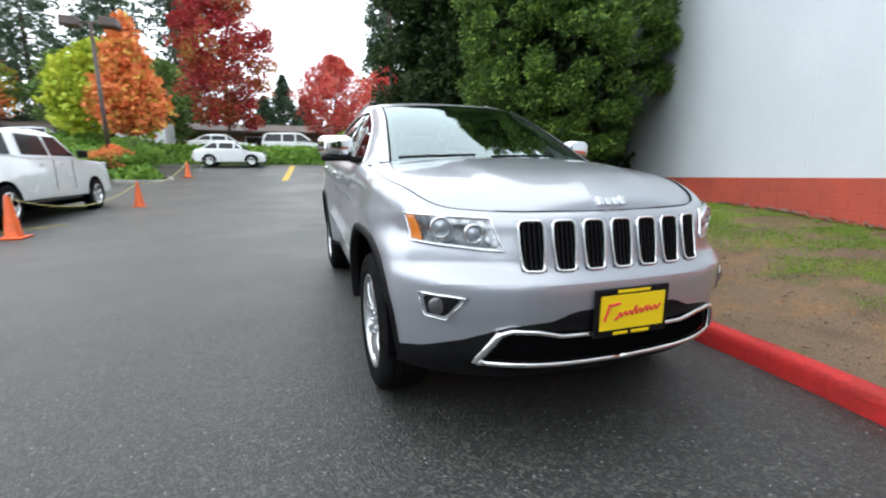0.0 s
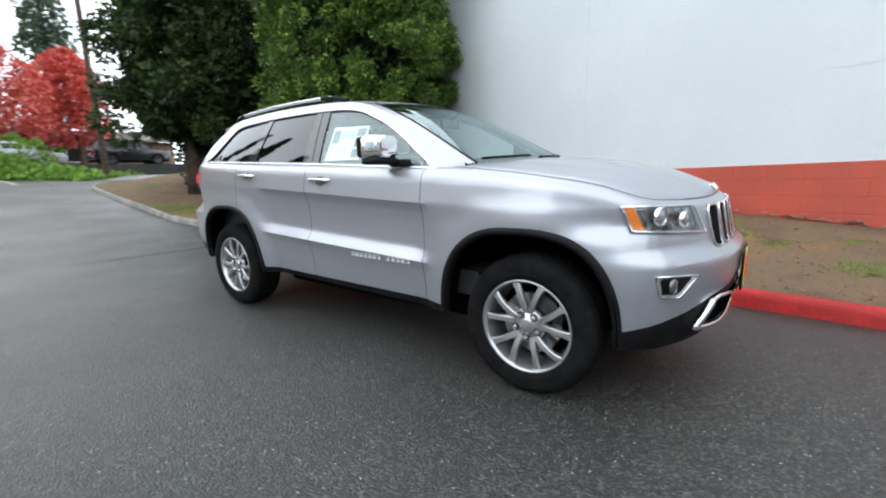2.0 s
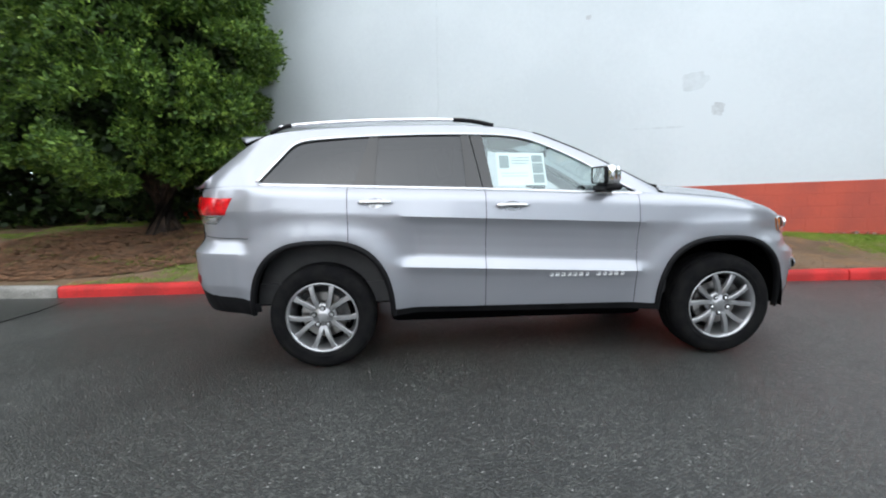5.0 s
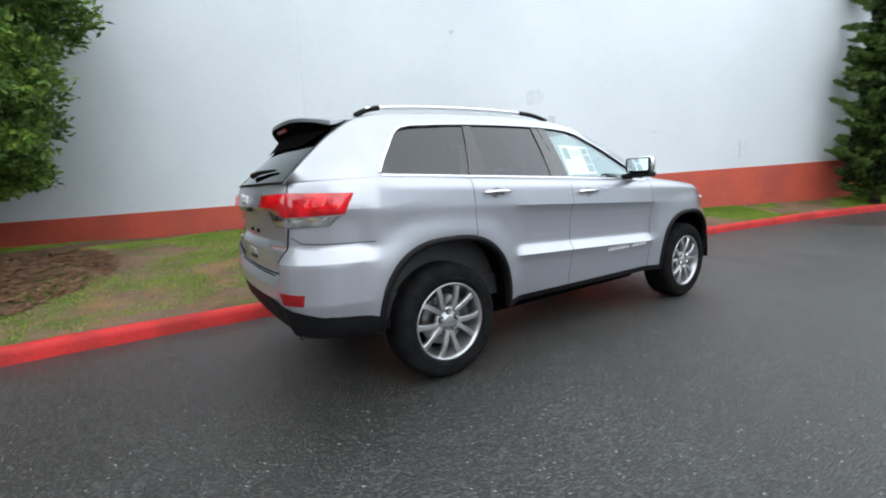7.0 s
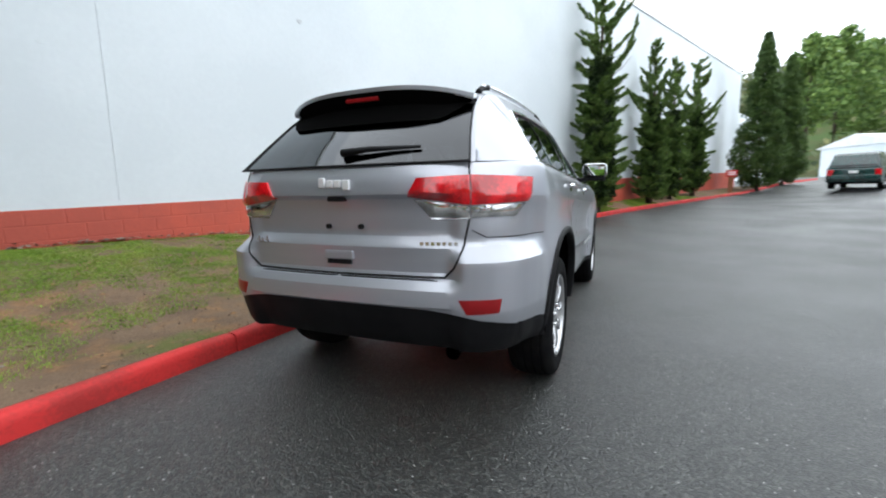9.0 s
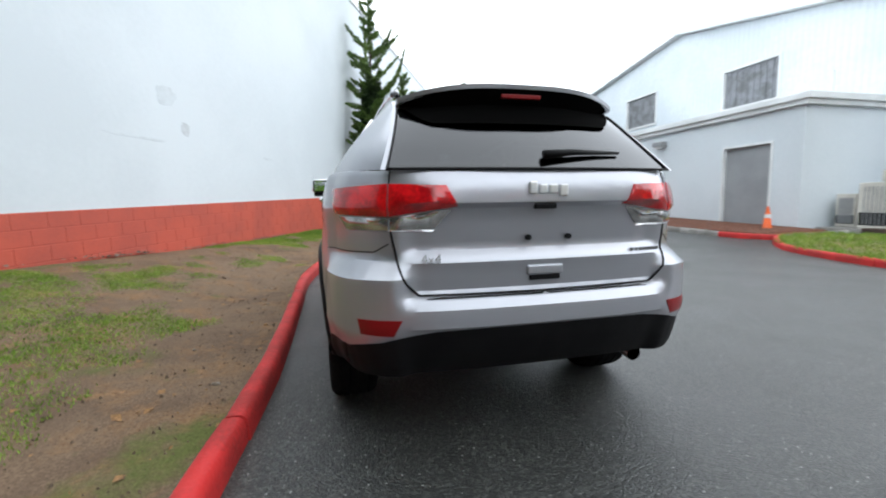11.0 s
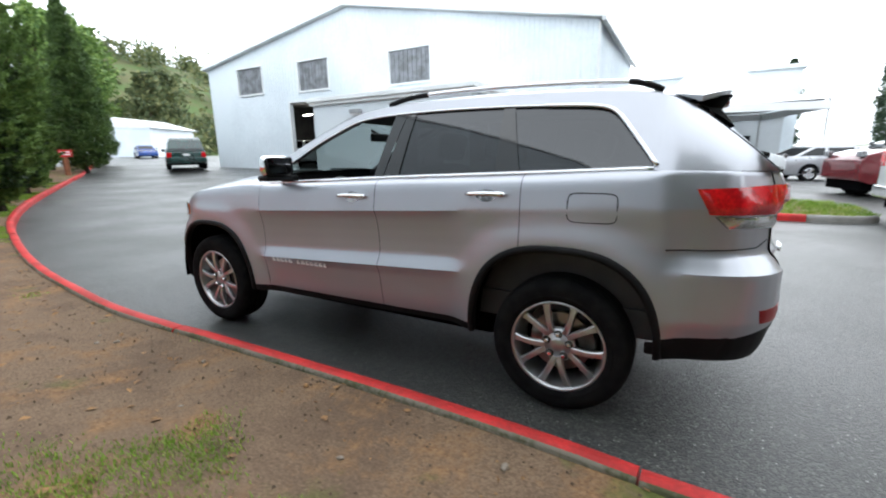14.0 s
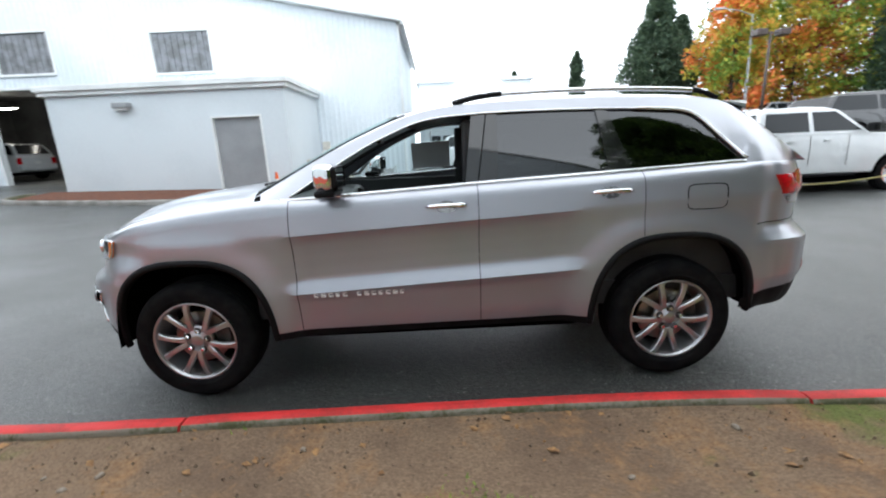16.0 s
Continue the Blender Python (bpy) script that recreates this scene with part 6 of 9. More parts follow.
def build_body():
    S_FD, S_MD, S_RD = 0.795, -0.295, -1.245
    g = 0.0022
    for side in (1, -1):
        for nm, xa, xb, lab in (("front_bumper", None, 1.93, "silver nose with grille and bumper"), ("fender", 1.93, S_FD + g, ""), ("front_door", S_FD - g, S_MD + g, ""), ("rear_door", S_MD - g, S_RD + g, ""), ("quarter_panel", S_RD - g, -2.06, ""), ("rear_panel", -2.06, None, "silver tailgate and rear bumper half")):
            bm = bmesh.new()
            s0 = 0.0 if xa is None else sx(xa, 0.8)
            s1 = float(CAR_N) if xb is None else sx(xb, 0.8)
            skin_grid(bm, side, s0, s1, z_body_low, ztop_s, LEVELS)
            ob = part(nm, bm, M_PAINT, car, lab, angle=24)
            if nm in ("front_door", "rear_door"):
                hx, hz = (-0.112, 1.141) if nm == "front_door" else (-1.052, 1.178)
                bm = bmesh.new()
                q = []
                for i in range(9):
                    x = hx + 0.115 - 0.23 * i / 8
                    z = hz + 0.005 * math.sin(math.pi * i / 8) - 0.012 * (x - hx)
                    p = skin(x, z, "x", 0.012 + 0.020 * math.sin(math.pi * i / 8) ** 0.5)
                    q.append((p.x, p.y * side, p.z))
                tube(bm, q, [0.010, 0.012, 0.0125, 0.0125, 0.0125, 0.0125, 0.013, 0.015, 0.012], 10)
                part("handle", bm, M_CHROME, ob, "chrome pull handle", smooth=True)
                # flat dark oval on the skin, painted shade of the grip's hollow
                bm = bmesh.new()
                q = []
                for i in range(14):
                    t = 2 * math.pi * i / 14
                    p = skin(hx + 0.060 * math.cos(t), hz - 0.006 + 0.034 * math.sin(t), "x", 0.0015)
                    q.append(bm.verts.new((p.x, p.y * side, p.z)))
                bm.faces.new(q)
                part("handle_recess_shade", bm, M_SMOKE, ob)
        # dark gap backing and lower cladding
        bm = bmesh.new()
        skin_grid(bm, side, 0.0, float(CAR_N), z_clad_low, lambda s: max(z_clad_low(s), z_body_low(s)) + 0.001, [0.33, 0.37, 0.41, 0.45, 0.49, 0.53], tops=False)
        part("lower_cladding", bm, M_BLKPL, car, "black plastic lower cladding", angle=40)
        for x in (S_FD, S_MD, S_RD):
            lo = 0.46 if x > -1 else 0.93
            pts = [(sx(x, 0.8), lo + (smooth_table(x, ZTOP) - 0.01 - lo) * i / 14) for i in range(15)]
            skin_tube("shut_line", pts, 0.005, M_BLKPL, car, "", side, -0.0055, n=5)
        # wheel arch trims and liners
        for c, a, z0, h in ARCH:
            bm = bmesh.new()
            prof = ((0.0, -0.03), (0.0, 0.012), (0.014, 0.018), (0.034, 0.010), (0.038, -0.004))
            rings = []
            for i in range(41):
                t = math.pi * (i / 40)
                ct, st = math.cos(t), math.sin(t)
                k = 2 / 2.7
                dx, dz = math.copysign(abs(ct) ** k, ct), math.copysign(abs(st) ** k, st)
                ring = []
                for w, o in prof:
                    x, z = c + (a - 0.012 + w) * dx, z0 + (h - 0.012 + w) * dz
                    if st < 0:
                        x = c + math.copysign(a - 0.012 + w + 0.01 * st, ct)
                        z = z0 + 0.28 * st
                    p = skin(x, max(z, 0.34), "x", o)
                    ring.append(bm.verts.new((x, p.y * side, max(z, lerp_table(x, ZB)))))
                rings.append(ring)
            for r0, r1 in zip(rings, rings[1:]):
                for j in range(len(prof) - 1):
                    bm.faces.new((r0[j], r1[j], r1[j + 1], r0[j + 1]))
            part("arch_trim", bm, M_BLKPL, car, "black plastic wheel arch moulding", smooth=True)
            bm = bmesh.new()
            rings = []
            for i in range(25):
                t = math.pi * i / 24
                k = 2 / 2.7
                dx, dz = math.copysign(abs(math.cos(t)) ** k, math.cos(t)), math.sin(t) ** k
                rings.append([bm.verts.new((c + (a + 0.01) * dx, side * y, max(z0 + (h + 0.01) * dz, lerp_table(c + (a + 0.01) * dx, ZB) + 0.02))) for y in (0.93, 0.75, 0.45)])
            for r0, r1 in zip(rings, rings[1:]):
                for j in range(2):
                    bm.faces.new((r0[j], r1[j], r1[j + 1], r0[j + 1]))
            bm.faces.new([r[2] for r in rings])
            # black liner, taken darker so the well's shade is in its colour
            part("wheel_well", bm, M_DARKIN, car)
        build_upper(side)
        # windows, pillars, bright strips
        if side < 0:
            pane("front_window", -0.235, 0.798, side, M_GLASS, "clear front side window", lean0=-0.058)
        pane("rear_window", -1.07, -0.415, side, M_TINT, "dark tinted rear side window", lean0=0.025, lean1=-0.025)
        pane("quarter_window", -1.858, -1.20, side, M_TINT, "dark tinted quarter window", lean1=0.10)
        solid_pane("pillar_trim", -0.300, -0.230, side, M_BLKGL, car, "gloss black pillar trim", lean0=-0.075, lean1=-0.058)
        solid_pane("pillar_trim", -0.42, -0.308, side, M_BLKGL, car, "gloss black pillar trim", lean0=-0.025, lean1=-0.075)
        solid_pane("pillar_trim", -1.205, -1.065, side, M_BLKGL, car, "gloss black pillar trim", lean0=0.10, lean1=0.025)
        bm = bmesh.new()
        xs = list(np.linspace(0.86, -1.85, 70))
        tube(bm, [(x, side * (glass_y(x, smooth_table(x, DLO_B) - 0.012) + 0.002), smooth_table(x, DLO_B) - 0.012) for x in xs], 0.0095, 8)
        part("belt_strip", bm, M_CHROME, car, "chrome strip along the window sill", smooth=True)
        bm = bmesh.new()
        xs = list(np.linspace(-1.862, -1.45, 24)) + list(np.linspace(-1.4, 0.80, 50))
        tube(bm, [(x, side * (glass_y(x, smooth_table(x, DLO_T) + 0.006) + 0.001), smooth_table(x, DLO_T) + 0.006) for x in xs], [0.011 if x < -1.3 else 0.006 for x in xs], 8)
        part("window_strip", bm, M_CHROME, car, "chrome strip over the windows", smooth=True)
        # door mirror
        mir = empty("door_mirror")
        mir.parent = car
        bm = bmesh.new()
        box(bm, 0.475, 0.60, 0.875 * side, 1.115 * side, 1.262, 1.405, 0.045, seg=4)
        for v in bm.verts:
            if v.co.x > 0.55:
                v.co.y = side * (abs(v.co.y) - 0.05 * max(0, abs(v.co.y) - 0.95) / 0.16)
        part("cap", bm, M_CHROME, mir, "chrome mirror cap", smooth=True)
        bm = bmesh.new()
        box(bm, 0.475, 0.59, 0.87 * side, 1.095 * side, 1.232, 1.272, 0.018, seg=3)
        box(bm, 0.50, 0.63, 0.80 * side, 0.90 * side, 1.222, 1.262, 0.012)
        part("foot", bm, M_BLKPL, mir, "black mirror foot", smooth=False, angle=40)
        bm = bmesh.new()
        box(bm, 0.464, 0.476, 0.89 * side, 1.10 * side, 1.275, 1.392, 0.02, seg=3)
        part("frame", bm, M_BLKPL, mir)
        bm = bmesh.new()
        box(bm, 0.461, 0.4635, 0.902 * side, 1.088 * side, 1.285, 1.382, 0.0)
        part("glass", bm, plain("mirror_glass", (0.85, 0.87, 0.88), 0.02, 1.0), mir)
        # roof rail
        rail = empty("roof_rail")
        rail.parent = car
        bm = bmesh.new()
        ks = np.linspace(4.15, 6.75, 30)
        pts = []
        for i, k in enumerate(ks):
            p = roof_pt(k, 0.93 * side)
            pts.append(p + Vector((0, 0, 0.036)))
        tube(bm, pts, 0.014, 10)
        part("bar", bm, M_SATIN, rail, "satin aluminium bar", smooth=True)
        for k0, k1 in ((3.75, 4.35), (6.45, 7.0)):
            bm = bmesh.new()
            q = [roof_pt(k0 + (k1 - k0) * i / 8, 0.93 * side) + Vector((0, 0, 0.006 + 0.030 * (math.sin(math.pi * min(1, (i if k0 < 5 else 8 - i) / 8 * 1.0) / 2)))) for i in range(9)]
            tube(bm, q, 0.0165, 8)
            part("end_foot", bm, M_BLKPL, rail, "black plastic end foot", smooth=True)
    # roof, windscreen, rear glass
    roof_piece("roof", 2.80, 7.9, -1, 1, M_PAINT, "", nk=30)
    for side in (1, -1):
        roof_piece("pillar", 0, 2.86, 0.925 * side, side, M_PAINT, "", nk=16, nv=4)
        roof_piece("tailgate_side", 7.9, 10, 0.965 * side, side, M_PAINT, "", nk=12, nv=4)
    ws = roof_piece("windscreen", 0.0, 2.86, -0.925, 0.925, M_WSGLASS, "curved windscreen glass", lift=-0.004)
    ws.visible_shadow = False
    rg = roof_piece("rear_screen", 7.9, 9.98, -0.965, 0.965, M_TINT, "dark tinted rear screen", lift=-0.004)
    rg.visible_shadow = False
    for side in (1, -1):
        bm = bmesh.new()
        tube(bm, [roof_pt(2.86 * i / 20, 0.925 * side, 0.0) for i in range(21)], 0.007, 6)
        part("screen_seal", bm, M_BLKPL, car, smooth=True)
        bm = bmesh.new()
        tube(bm, [roof_pt(7.9 + 2.1 * i / 14, 0.965 * side, 0.0) for i in range(15)], 0.005, 6)
        part("screen_seal", bm, M_BLKPL, car, smooth=True)
    bm = bmesh.new()
    tube(bm, [roof_pt(9.97, -0.965 + 1.93 * i / 30, 0.0) for i in range(31)], 0.007, 6)
    part("screen_seal", bm, M_BLKPL, car, smooth=True)
    # bonnet
    top = [car_pt(s, ztop_s(s)) for s in range(0, int(sx(0.98, 1.2)) + 1)]
    xmax = top[0].x
    def y_edge(x):
        for a, b in zip(top, top[1:]):
            if b.x <= x <= a.x:
                return a.y + (b.y - a.y) * ((a.x - x) / max(1e-6, a.x - b.x))
        return top[-1].y if x < top[-1].x else 0.0
    def z_edge(x):
        for a, b in zip(top, top[1:]):
            if b.x <= x <= a.x:
                return a.z + (b.z - a.z) * ((a.x - x) / max(1e-6, a.x - b.x))
        return top[-1].z if x < top[-1].x else top[0].z
    HC = [(1.0, 1.262), (1.3, 1.242), (1.6, 1.212), (1.85, 1.172), (2.0, 1.132), (2.1, 1.094), (2.17, 1.058), (xmax, top[0].z)]
    def hood_z(x, v):
        ze, zc = z_edge(x), smooth_table(x, HC)
        a = abs(v)
        dome = 0.010 * bump01(x, 1.1, 2.1, 0.3) * (bump01(a, -0.5, 0.62, 0.10))
        return ze + (zc - ze) * (1 - a ** 2.8) + dome
    bm = bmesh.new()
    nx, nv = 46, 40
    G = []
    for i in range(nx + 1):
        u = math.sin(math.pi / 2 * i / nx)
        row = []
        for j in range(nv + 1):
            v = -1 + 2 * j / nv
            x0 = 1.01 + 0.14 * (1 - v * v)
            x = x0 + (xmax - 0.0005 - x0) * u
            row.append(bm.verts.new((x, v * (y_edge(x) - 0.004), hood_z(x, v) - (0.012 if abs(v) == 1 else 0))))
        G.append(row)
    for a, b in zip(G, G[1:]):
        for j in range(nv):
            bm.faces.new((a[j], b[j], b[j + 1], a[j + 1]))
    bmesh.ops.remove_doubles(bm, verts=bm.verts, dist=0.0005)
    part("bonnet", bm, M_PAINT, car, "", smooth=True)
    for side in (1, -1):
        bm = bmesh.new()
        tube(bm, [(p.x, side * (p.y - 0.002), p.z - 0.002) for p in top[2:]], 0.0045, 5)
        part("shut_line", bm, M_BLKPL, car)
    bm = bmesh.new()
    tube(bm, [(p.x - 0.004, s * p.y, p.z + 0.001) for s, p in [(1, q) for q in top[30::-1]] + [(-1, q) for q in top[1:31]]], 0.004, 6)
    part("shut_line", bm, M_BLKPL, car)
    # cowl under the windscreen, wipers
    bm = bmesh.new()
    G = []
    for j in range(25):
        v = -1 + 2 * j / 24
        f, r = 1.03 + 0.14 * (1 - v * v), 0.0
        p = roof_pt(0.25, v * 0.94)
        G.append((bm.verts.new((f + 0.02, v * 0.775, 1.212 + 0.03 * (1 - v * v))), bm.verts.new((p.x, p.y, p.z - 0.03))))
    for a, b in zip(G, G[1:]):
        bm.faces.new((a[0], b[0], b[1], a[1]))
    part("cowl", bm, M_BLKPL, car, "black cowl panel below the windscreen")
    for v0, v1 in ((-0.86, -0.25), (-0.12, 0.52)):
        bm = bmesh.new()
        tube(bm, [roof_pt(0.03 + 0.05 * i / 10, v0 + (v1 - v0) * i / 10, 0.016) for i in range(11)], 0.009, 6)
        part("wiper", bm, M_BLKPL, car, "black windscreen wiper", smooth=True)
    # spoiler
    sp = empty("roof_spoiler")
    sp.parent = car
    # underside: black plastic taken darker still, the recess shade in its colour
    for nm, off, matl in (("blade", 0.0, M_PAINT), ("underside", -0.028, plain("shaded_black_plastic", (0.002, 0.002, 0.002), 0.9, spec=0.02))):
        bm = bmesh.new()
        G = []
        for j in range(31):
            v = -1 + 2 * j / 30
            a = roof_pt(7.25, v * 0.97)
            tipx = -2.17 + 0.15 * abs(v) ** 3
            tz = 1.690 - 0.05 * abs(v) ** 3
            row = []
            for i in range(7):
                u = i / 6
                x = a.x + (tipx - a.x) * u
                z = a.z + 0.004 + (tz - a.z) * u ** 1.3
                row.append(bm.verts.new((x, a.y * (1 + 0.015 * u), z + off * (0.25 + u * 0.4) - (0.003 if off else 0))))
            if off:
                gl = roof_pt(8.66 - 0.95 * max(0.0, (abs(v) - 0.68) / 0.32) ** 2, v * 0.965)
                e = row[-1].co
                row.append(bm.verts.new((e.x + (gl.x - e.x) * 0.30 + 0.05, e.y, e.z + (gl.z - e.z) * 0.40)))
                row.append(bm.verts.new((gl.x - 0.012, gl.y, gl.z + 0.002)))
            else:
                e = row[-1].co
                row.append(bm.verts.new((e.x + 0.004, e.y, e.z - 0.026)))
                row.append(bm.verts.new((e.x + 0.05, e.y, e.z - 0.030)))
            G.append(row)
        for a, b in zip(G, G[1:]):
            for i in range(len(a) - 1):
                bm.faces.new((a[i], a[i + 1], b[i + 1], b[i]))
        if not off:
            for sd in (0, -1):
                col = [v.co for v in G[sd]]
                gl = roof_pt(7.9, 0.95 if sd else -0.95)
                bm.faces.new([bm.verts.new(c) for c in (col[0], col[3], col[6], col[7], Vector((gl.x - 0.01, col[7].y, gl.z + 0.02)))])
        part(nm, bm, matl, sp, "black plastic spoiler underside, darkened for recess shade" if off else "silver spoiler blade", angle=30)
    bm = bmesh.new()
    box(bm, -2.160, -2.10, -0.10, 0.10, 1.632, 1.652, 0.004)
    part("brake_light", bm, M_REDDK, sp, "dark red high brake light")
    bm = bmesh.new()
    a, b = roof_pt(9.72, -0.02, 0.02), roof_pt(9.62, -0.62, 0.02)
    tube(bm, [a + Vector((-0.006, 0, 0)), a.lerp(b, 0.35) + Vector((-0.004, 0, 0.008)), b + Vector((0.006, 0, 0))], [0.020, 0.014, 0.007], 8)
    part("rear_wiper", bm, M_BLKPL, car, "black rear wiper", smooth=True)


build_body()


def build_front():
    g = empty("grille")
    g.parent = car
    pitch, w = 0.134, 0.100
    for i in range(7):
        yc = (i - 3) * pitch
        ring = []
        for t in range(28):
            a = 2 * math.pi * t / 28
            dx = math.copysign(abs(math.cos(a)) ** 0.35, math.cos(a)) * w / 2
            dz = math.copysign(abs(math.sin(a)) ** 0.3, math.sin(a)) * 0.098
            z = 0.893 + dz
            y = yc + dx * (1 - 0.10 * (dz < 0))
            ring.append((y, z))
        def at(y, z, out):
            p = skin(abs(y), z, "f", out)
            return Vector((p.x, math.copysign(p.y, y) if y else 0.0, p.z))
        bm = bmesh.new()
        tube(bm, [at(y, z, 0.006) for y, z in ring], 0.0065, 8, True)
        part("slot_ring", bm, M_CHROME, g, "chrome slot surround", smooth=True)
        # no hole in the skin: a near-black sheet paints the slot's shaded depth
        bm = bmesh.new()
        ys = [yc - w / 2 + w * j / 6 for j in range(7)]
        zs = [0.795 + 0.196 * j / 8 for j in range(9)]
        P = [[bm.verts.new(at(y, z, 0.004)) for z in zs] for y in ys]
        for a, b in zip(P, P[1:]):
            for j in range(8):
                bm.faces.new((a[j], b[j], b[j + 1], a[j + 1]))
        part("slot", bm, M_DARKIN, g, "black sheet for the shaded slot mesh")
        for j in range(4):
            bm = bmesh.new()
            y = yc - w / 2 + w * (j + 1) / 5
            tube(bm, [at(y, z, 0.006) for z in zs], 0.0035, 5)
            part("slot_bar", bm, M_BLKPL, g)
    for side in (1, -1):
        hl = empty("headlight")
        hl.parent = car
        q = [(sf(0.548, 0.99), 1.000), (sx(1.885, 1.0), 1.008), (sx(1.930, 0.90), 0.896), (sf(0.508, 0.87), 0.872)]
        patch("housing", q, 0.003, M_SMOKE, hl, "smoked chrome reflector housing", 14, 6, side)
        patch("cover", q, 0.026, M_LAMPCL, hl, "clear lamp cover", 14, 6, side, 0.024)
        patch("turn_signal", [(sx(1.932, 1.0), 1.001), (sx(1.890, 1.0), 1.003), (sx(1.930, 0.92), 0.904), (sx(1.972, 0.92), 0.900)], 0.014, M_AMBER, hl, "amber turn signal", 4, 6, side)
        for yc, zc, r in ((0.715, 0.958, 0.045), (0.605, 0.938, 0.040)):
            p = skin(yc, zc, "f", 0.012)
            n = (skin(yc, zc, "f", 0.05) - p).normalized()
            m4 = Matrix.Translation((p.x, p.y * side, p.z)) @ Vector((n.x, n.y * side * 0.3, 0)).to_track_quat("Z", "Y").to_matrix().to_4x4()
            bm = bmesh.new()
            revolve(bm, [(r, -0.01), (r, 0.008), (r * 0.86, 0.012), (r * 0.80, 0.0)], 24)
            bmesh.ops.transform(bm, verts=bm.verts, matrix=m4)
            part("lamp_ring", bm, M_CHROME, hl, smooth=True)
            bm = bmesh.new()
            revolve(bm, [(r * 0.8, 0.0), (r * 0.6, 0.010), (r * 0.3, 0.016), (0.001, 0.018)], 24)
            bmesh.ops.transform(bm, verts=bm.verts, matrix=m4)
            part("projector", bm, plain("projector_glass", (0.35, 0.38, 0.42), 0.05, 0.4, 1.0), hl, smooth=True)
        skin_tube("lamp_trim", [q[0], q[1], q[2], q[3]], 0.006, M_CHROME, hl, "", side, 0.012, True)
        # fog lamp
        fg = empty("fog_light")
        fg.parent = car
        patch("recess", [(sf(0.675, 0.69), 0.690), (sf(0.815, 0.69), 0.693), (sf(0.798, 0.62), 0.606), (sf(0.735, 0.62), 0.600)], 0.003, M_BLKPL, fg, "black lamp recess", 8, 5, side)
        skin_tube("surround", [(sf(0.662, 0.69), 0.692), (sf(0.822, 0.70), 0.697), (sf(0.803, 0.62), 0.600), (sf(0.732, 0.62), 0.592)], 0.005, M_CHROME, fg, "chrome surround", side, 0.005, True)
        p = skin(0.762, 0.650, "f", 0.004)
        bm = bmesh.new()
        revolve(bm, [(0.036, -0.005), (0.036, 0.006), (0.028, 0.010), (0.001, 0.014)], 20)
        bmesh.ops.transform(bm, verts=bm.verts, matrix=Matrix.Translation((p.x, p.y * side, p.z)) @ Vector((1, 0.25 * side, 0)).to_track_quat("Z", "Y").to_matrix().to_4x4())
        part("lamp", bm, plain("dark_fog_glass", (0.10, 0.10, 0.11), 0.1, 0.3, 1.0), fg, smooth=True)
        # bumper sheen lip: near-black sheet as the lower opening's shade, black insert above
        patch("lower_opening", [(0.0, 0.555), (sf(0.50, 0.55), 0.572), (sf(0.58, 0.46), 0.435), (0.0, 0.412)], 0.004, M_DARKIN, car, "black sheet for the shaded lower air opening", 14, 6, side)
        patch("bumper_insert", [(0.0, 0.655), (sf(0.24, 0.63), 0.645), (sf(0.42, 0.58), 0.574), (0.0, 0.556)], 0.003, M_BLKPL, car, "black bumper insert", 12, 4, side)
        bm = bmesh.new()
        pts = [(0.0, 0.538), (0.30, 0.538), (0.40, 0.560), (0.50, 0.566), (0.545, 0.548), (0.585, 0.485), (0.62, 0.425), (0.575, 0.418), (0.3, 0.405), (0.0, 0.400)]
        fine = []
        for (y0, z0), (y1, z1) in zip(pts, pts[1:]):
            for i in range(6):
                fine.append((y0 + (y1 - y0) * i / 6, z0 + (z1 - z0) * i / 6))
        fine.append(pts[-1])
        q = []
        for y, z in fine:
            p = skin(y, z, "f", 0.016)
            q.append((p.x, p.y * side, p.z))
        tube(bm, q, [0.010 if i < 24 else 0.017 if i < 40 else 0.012 for i in range(len(q))], 8)
        part("lower_chrome", bm, M_CHROME, car, "chrome surround of the lower opening", smooth=True)
    # plate with dealer board
    pl = empty("front_plate")
    pl.parent = car
    bm = bmesh.new()
    box(bm, 2.340, 2.352, -0.185, 0.185, 0.520, 0.725, 0.006)
    part("plate_frame", bm, M_BLKPL, pl, "black plate frame")
    bm = bmesh.new()
    box(bm, 2.352, 2.356, -0.160, 0.160, 0.553, 0.698, 0.0)
    part("board", bm, M_PLATEY, pl, "yellow board")
    for k, (y0, y1, top) in enumerate(((-0.142, -0.118, 0.664), (-0.128, -0.070, 0.664), (-0.092, -0.068, 0.612))):
        bm = bmesh.new()
        tube(bm, [(2.3565, y0, 0.594 if k != 1 else 0.655), (2.3565, y1, top)], 0.0058, 6)
        part("red_stroke", bm, M_PLATER, pl)
    bm = bmesh.new()
    wave = [(-0.075 + 0.0045 * i, 0.614 + 0.011 * math.sin(i * 1.15) + (0.016 if i in (17, 18, 30) else 0.0) + 0.0004 * i) for i in range(47)]
    tube(bm, [(2.3565, y + 0.25 * (z - 0.61), z) for y, z in wave], 0.0042, 6)
    part("red_stroke", bm, M_PLATER, pl)
    for z0, a, b in ((0.706, -0.08, 0.08), (0.53, -0.09, -0.02), (0.53, 0.0, 0.09)):
        bm = bmesh.new()
        box(bm, 2.352, 2.355, a, b, z0, z0 + 0.012)
        part("yellow_bar", bm, M_PLATEY, pl)
    # nose badge as plain bars
    bd = empty("nose_badge")
    bd.parent = car
    for i, (w, h) in enumerate(((0.026, 0.042), (0.026, 0.032), (0.026, 0.032), (0.026, 0.042))):
        y = -0.072 + i * 0.038
        bm = bmesh.new()
        box(bm, 2.172, 2.190, y, y + w, 1.040, 1.040 + h, 0.003)
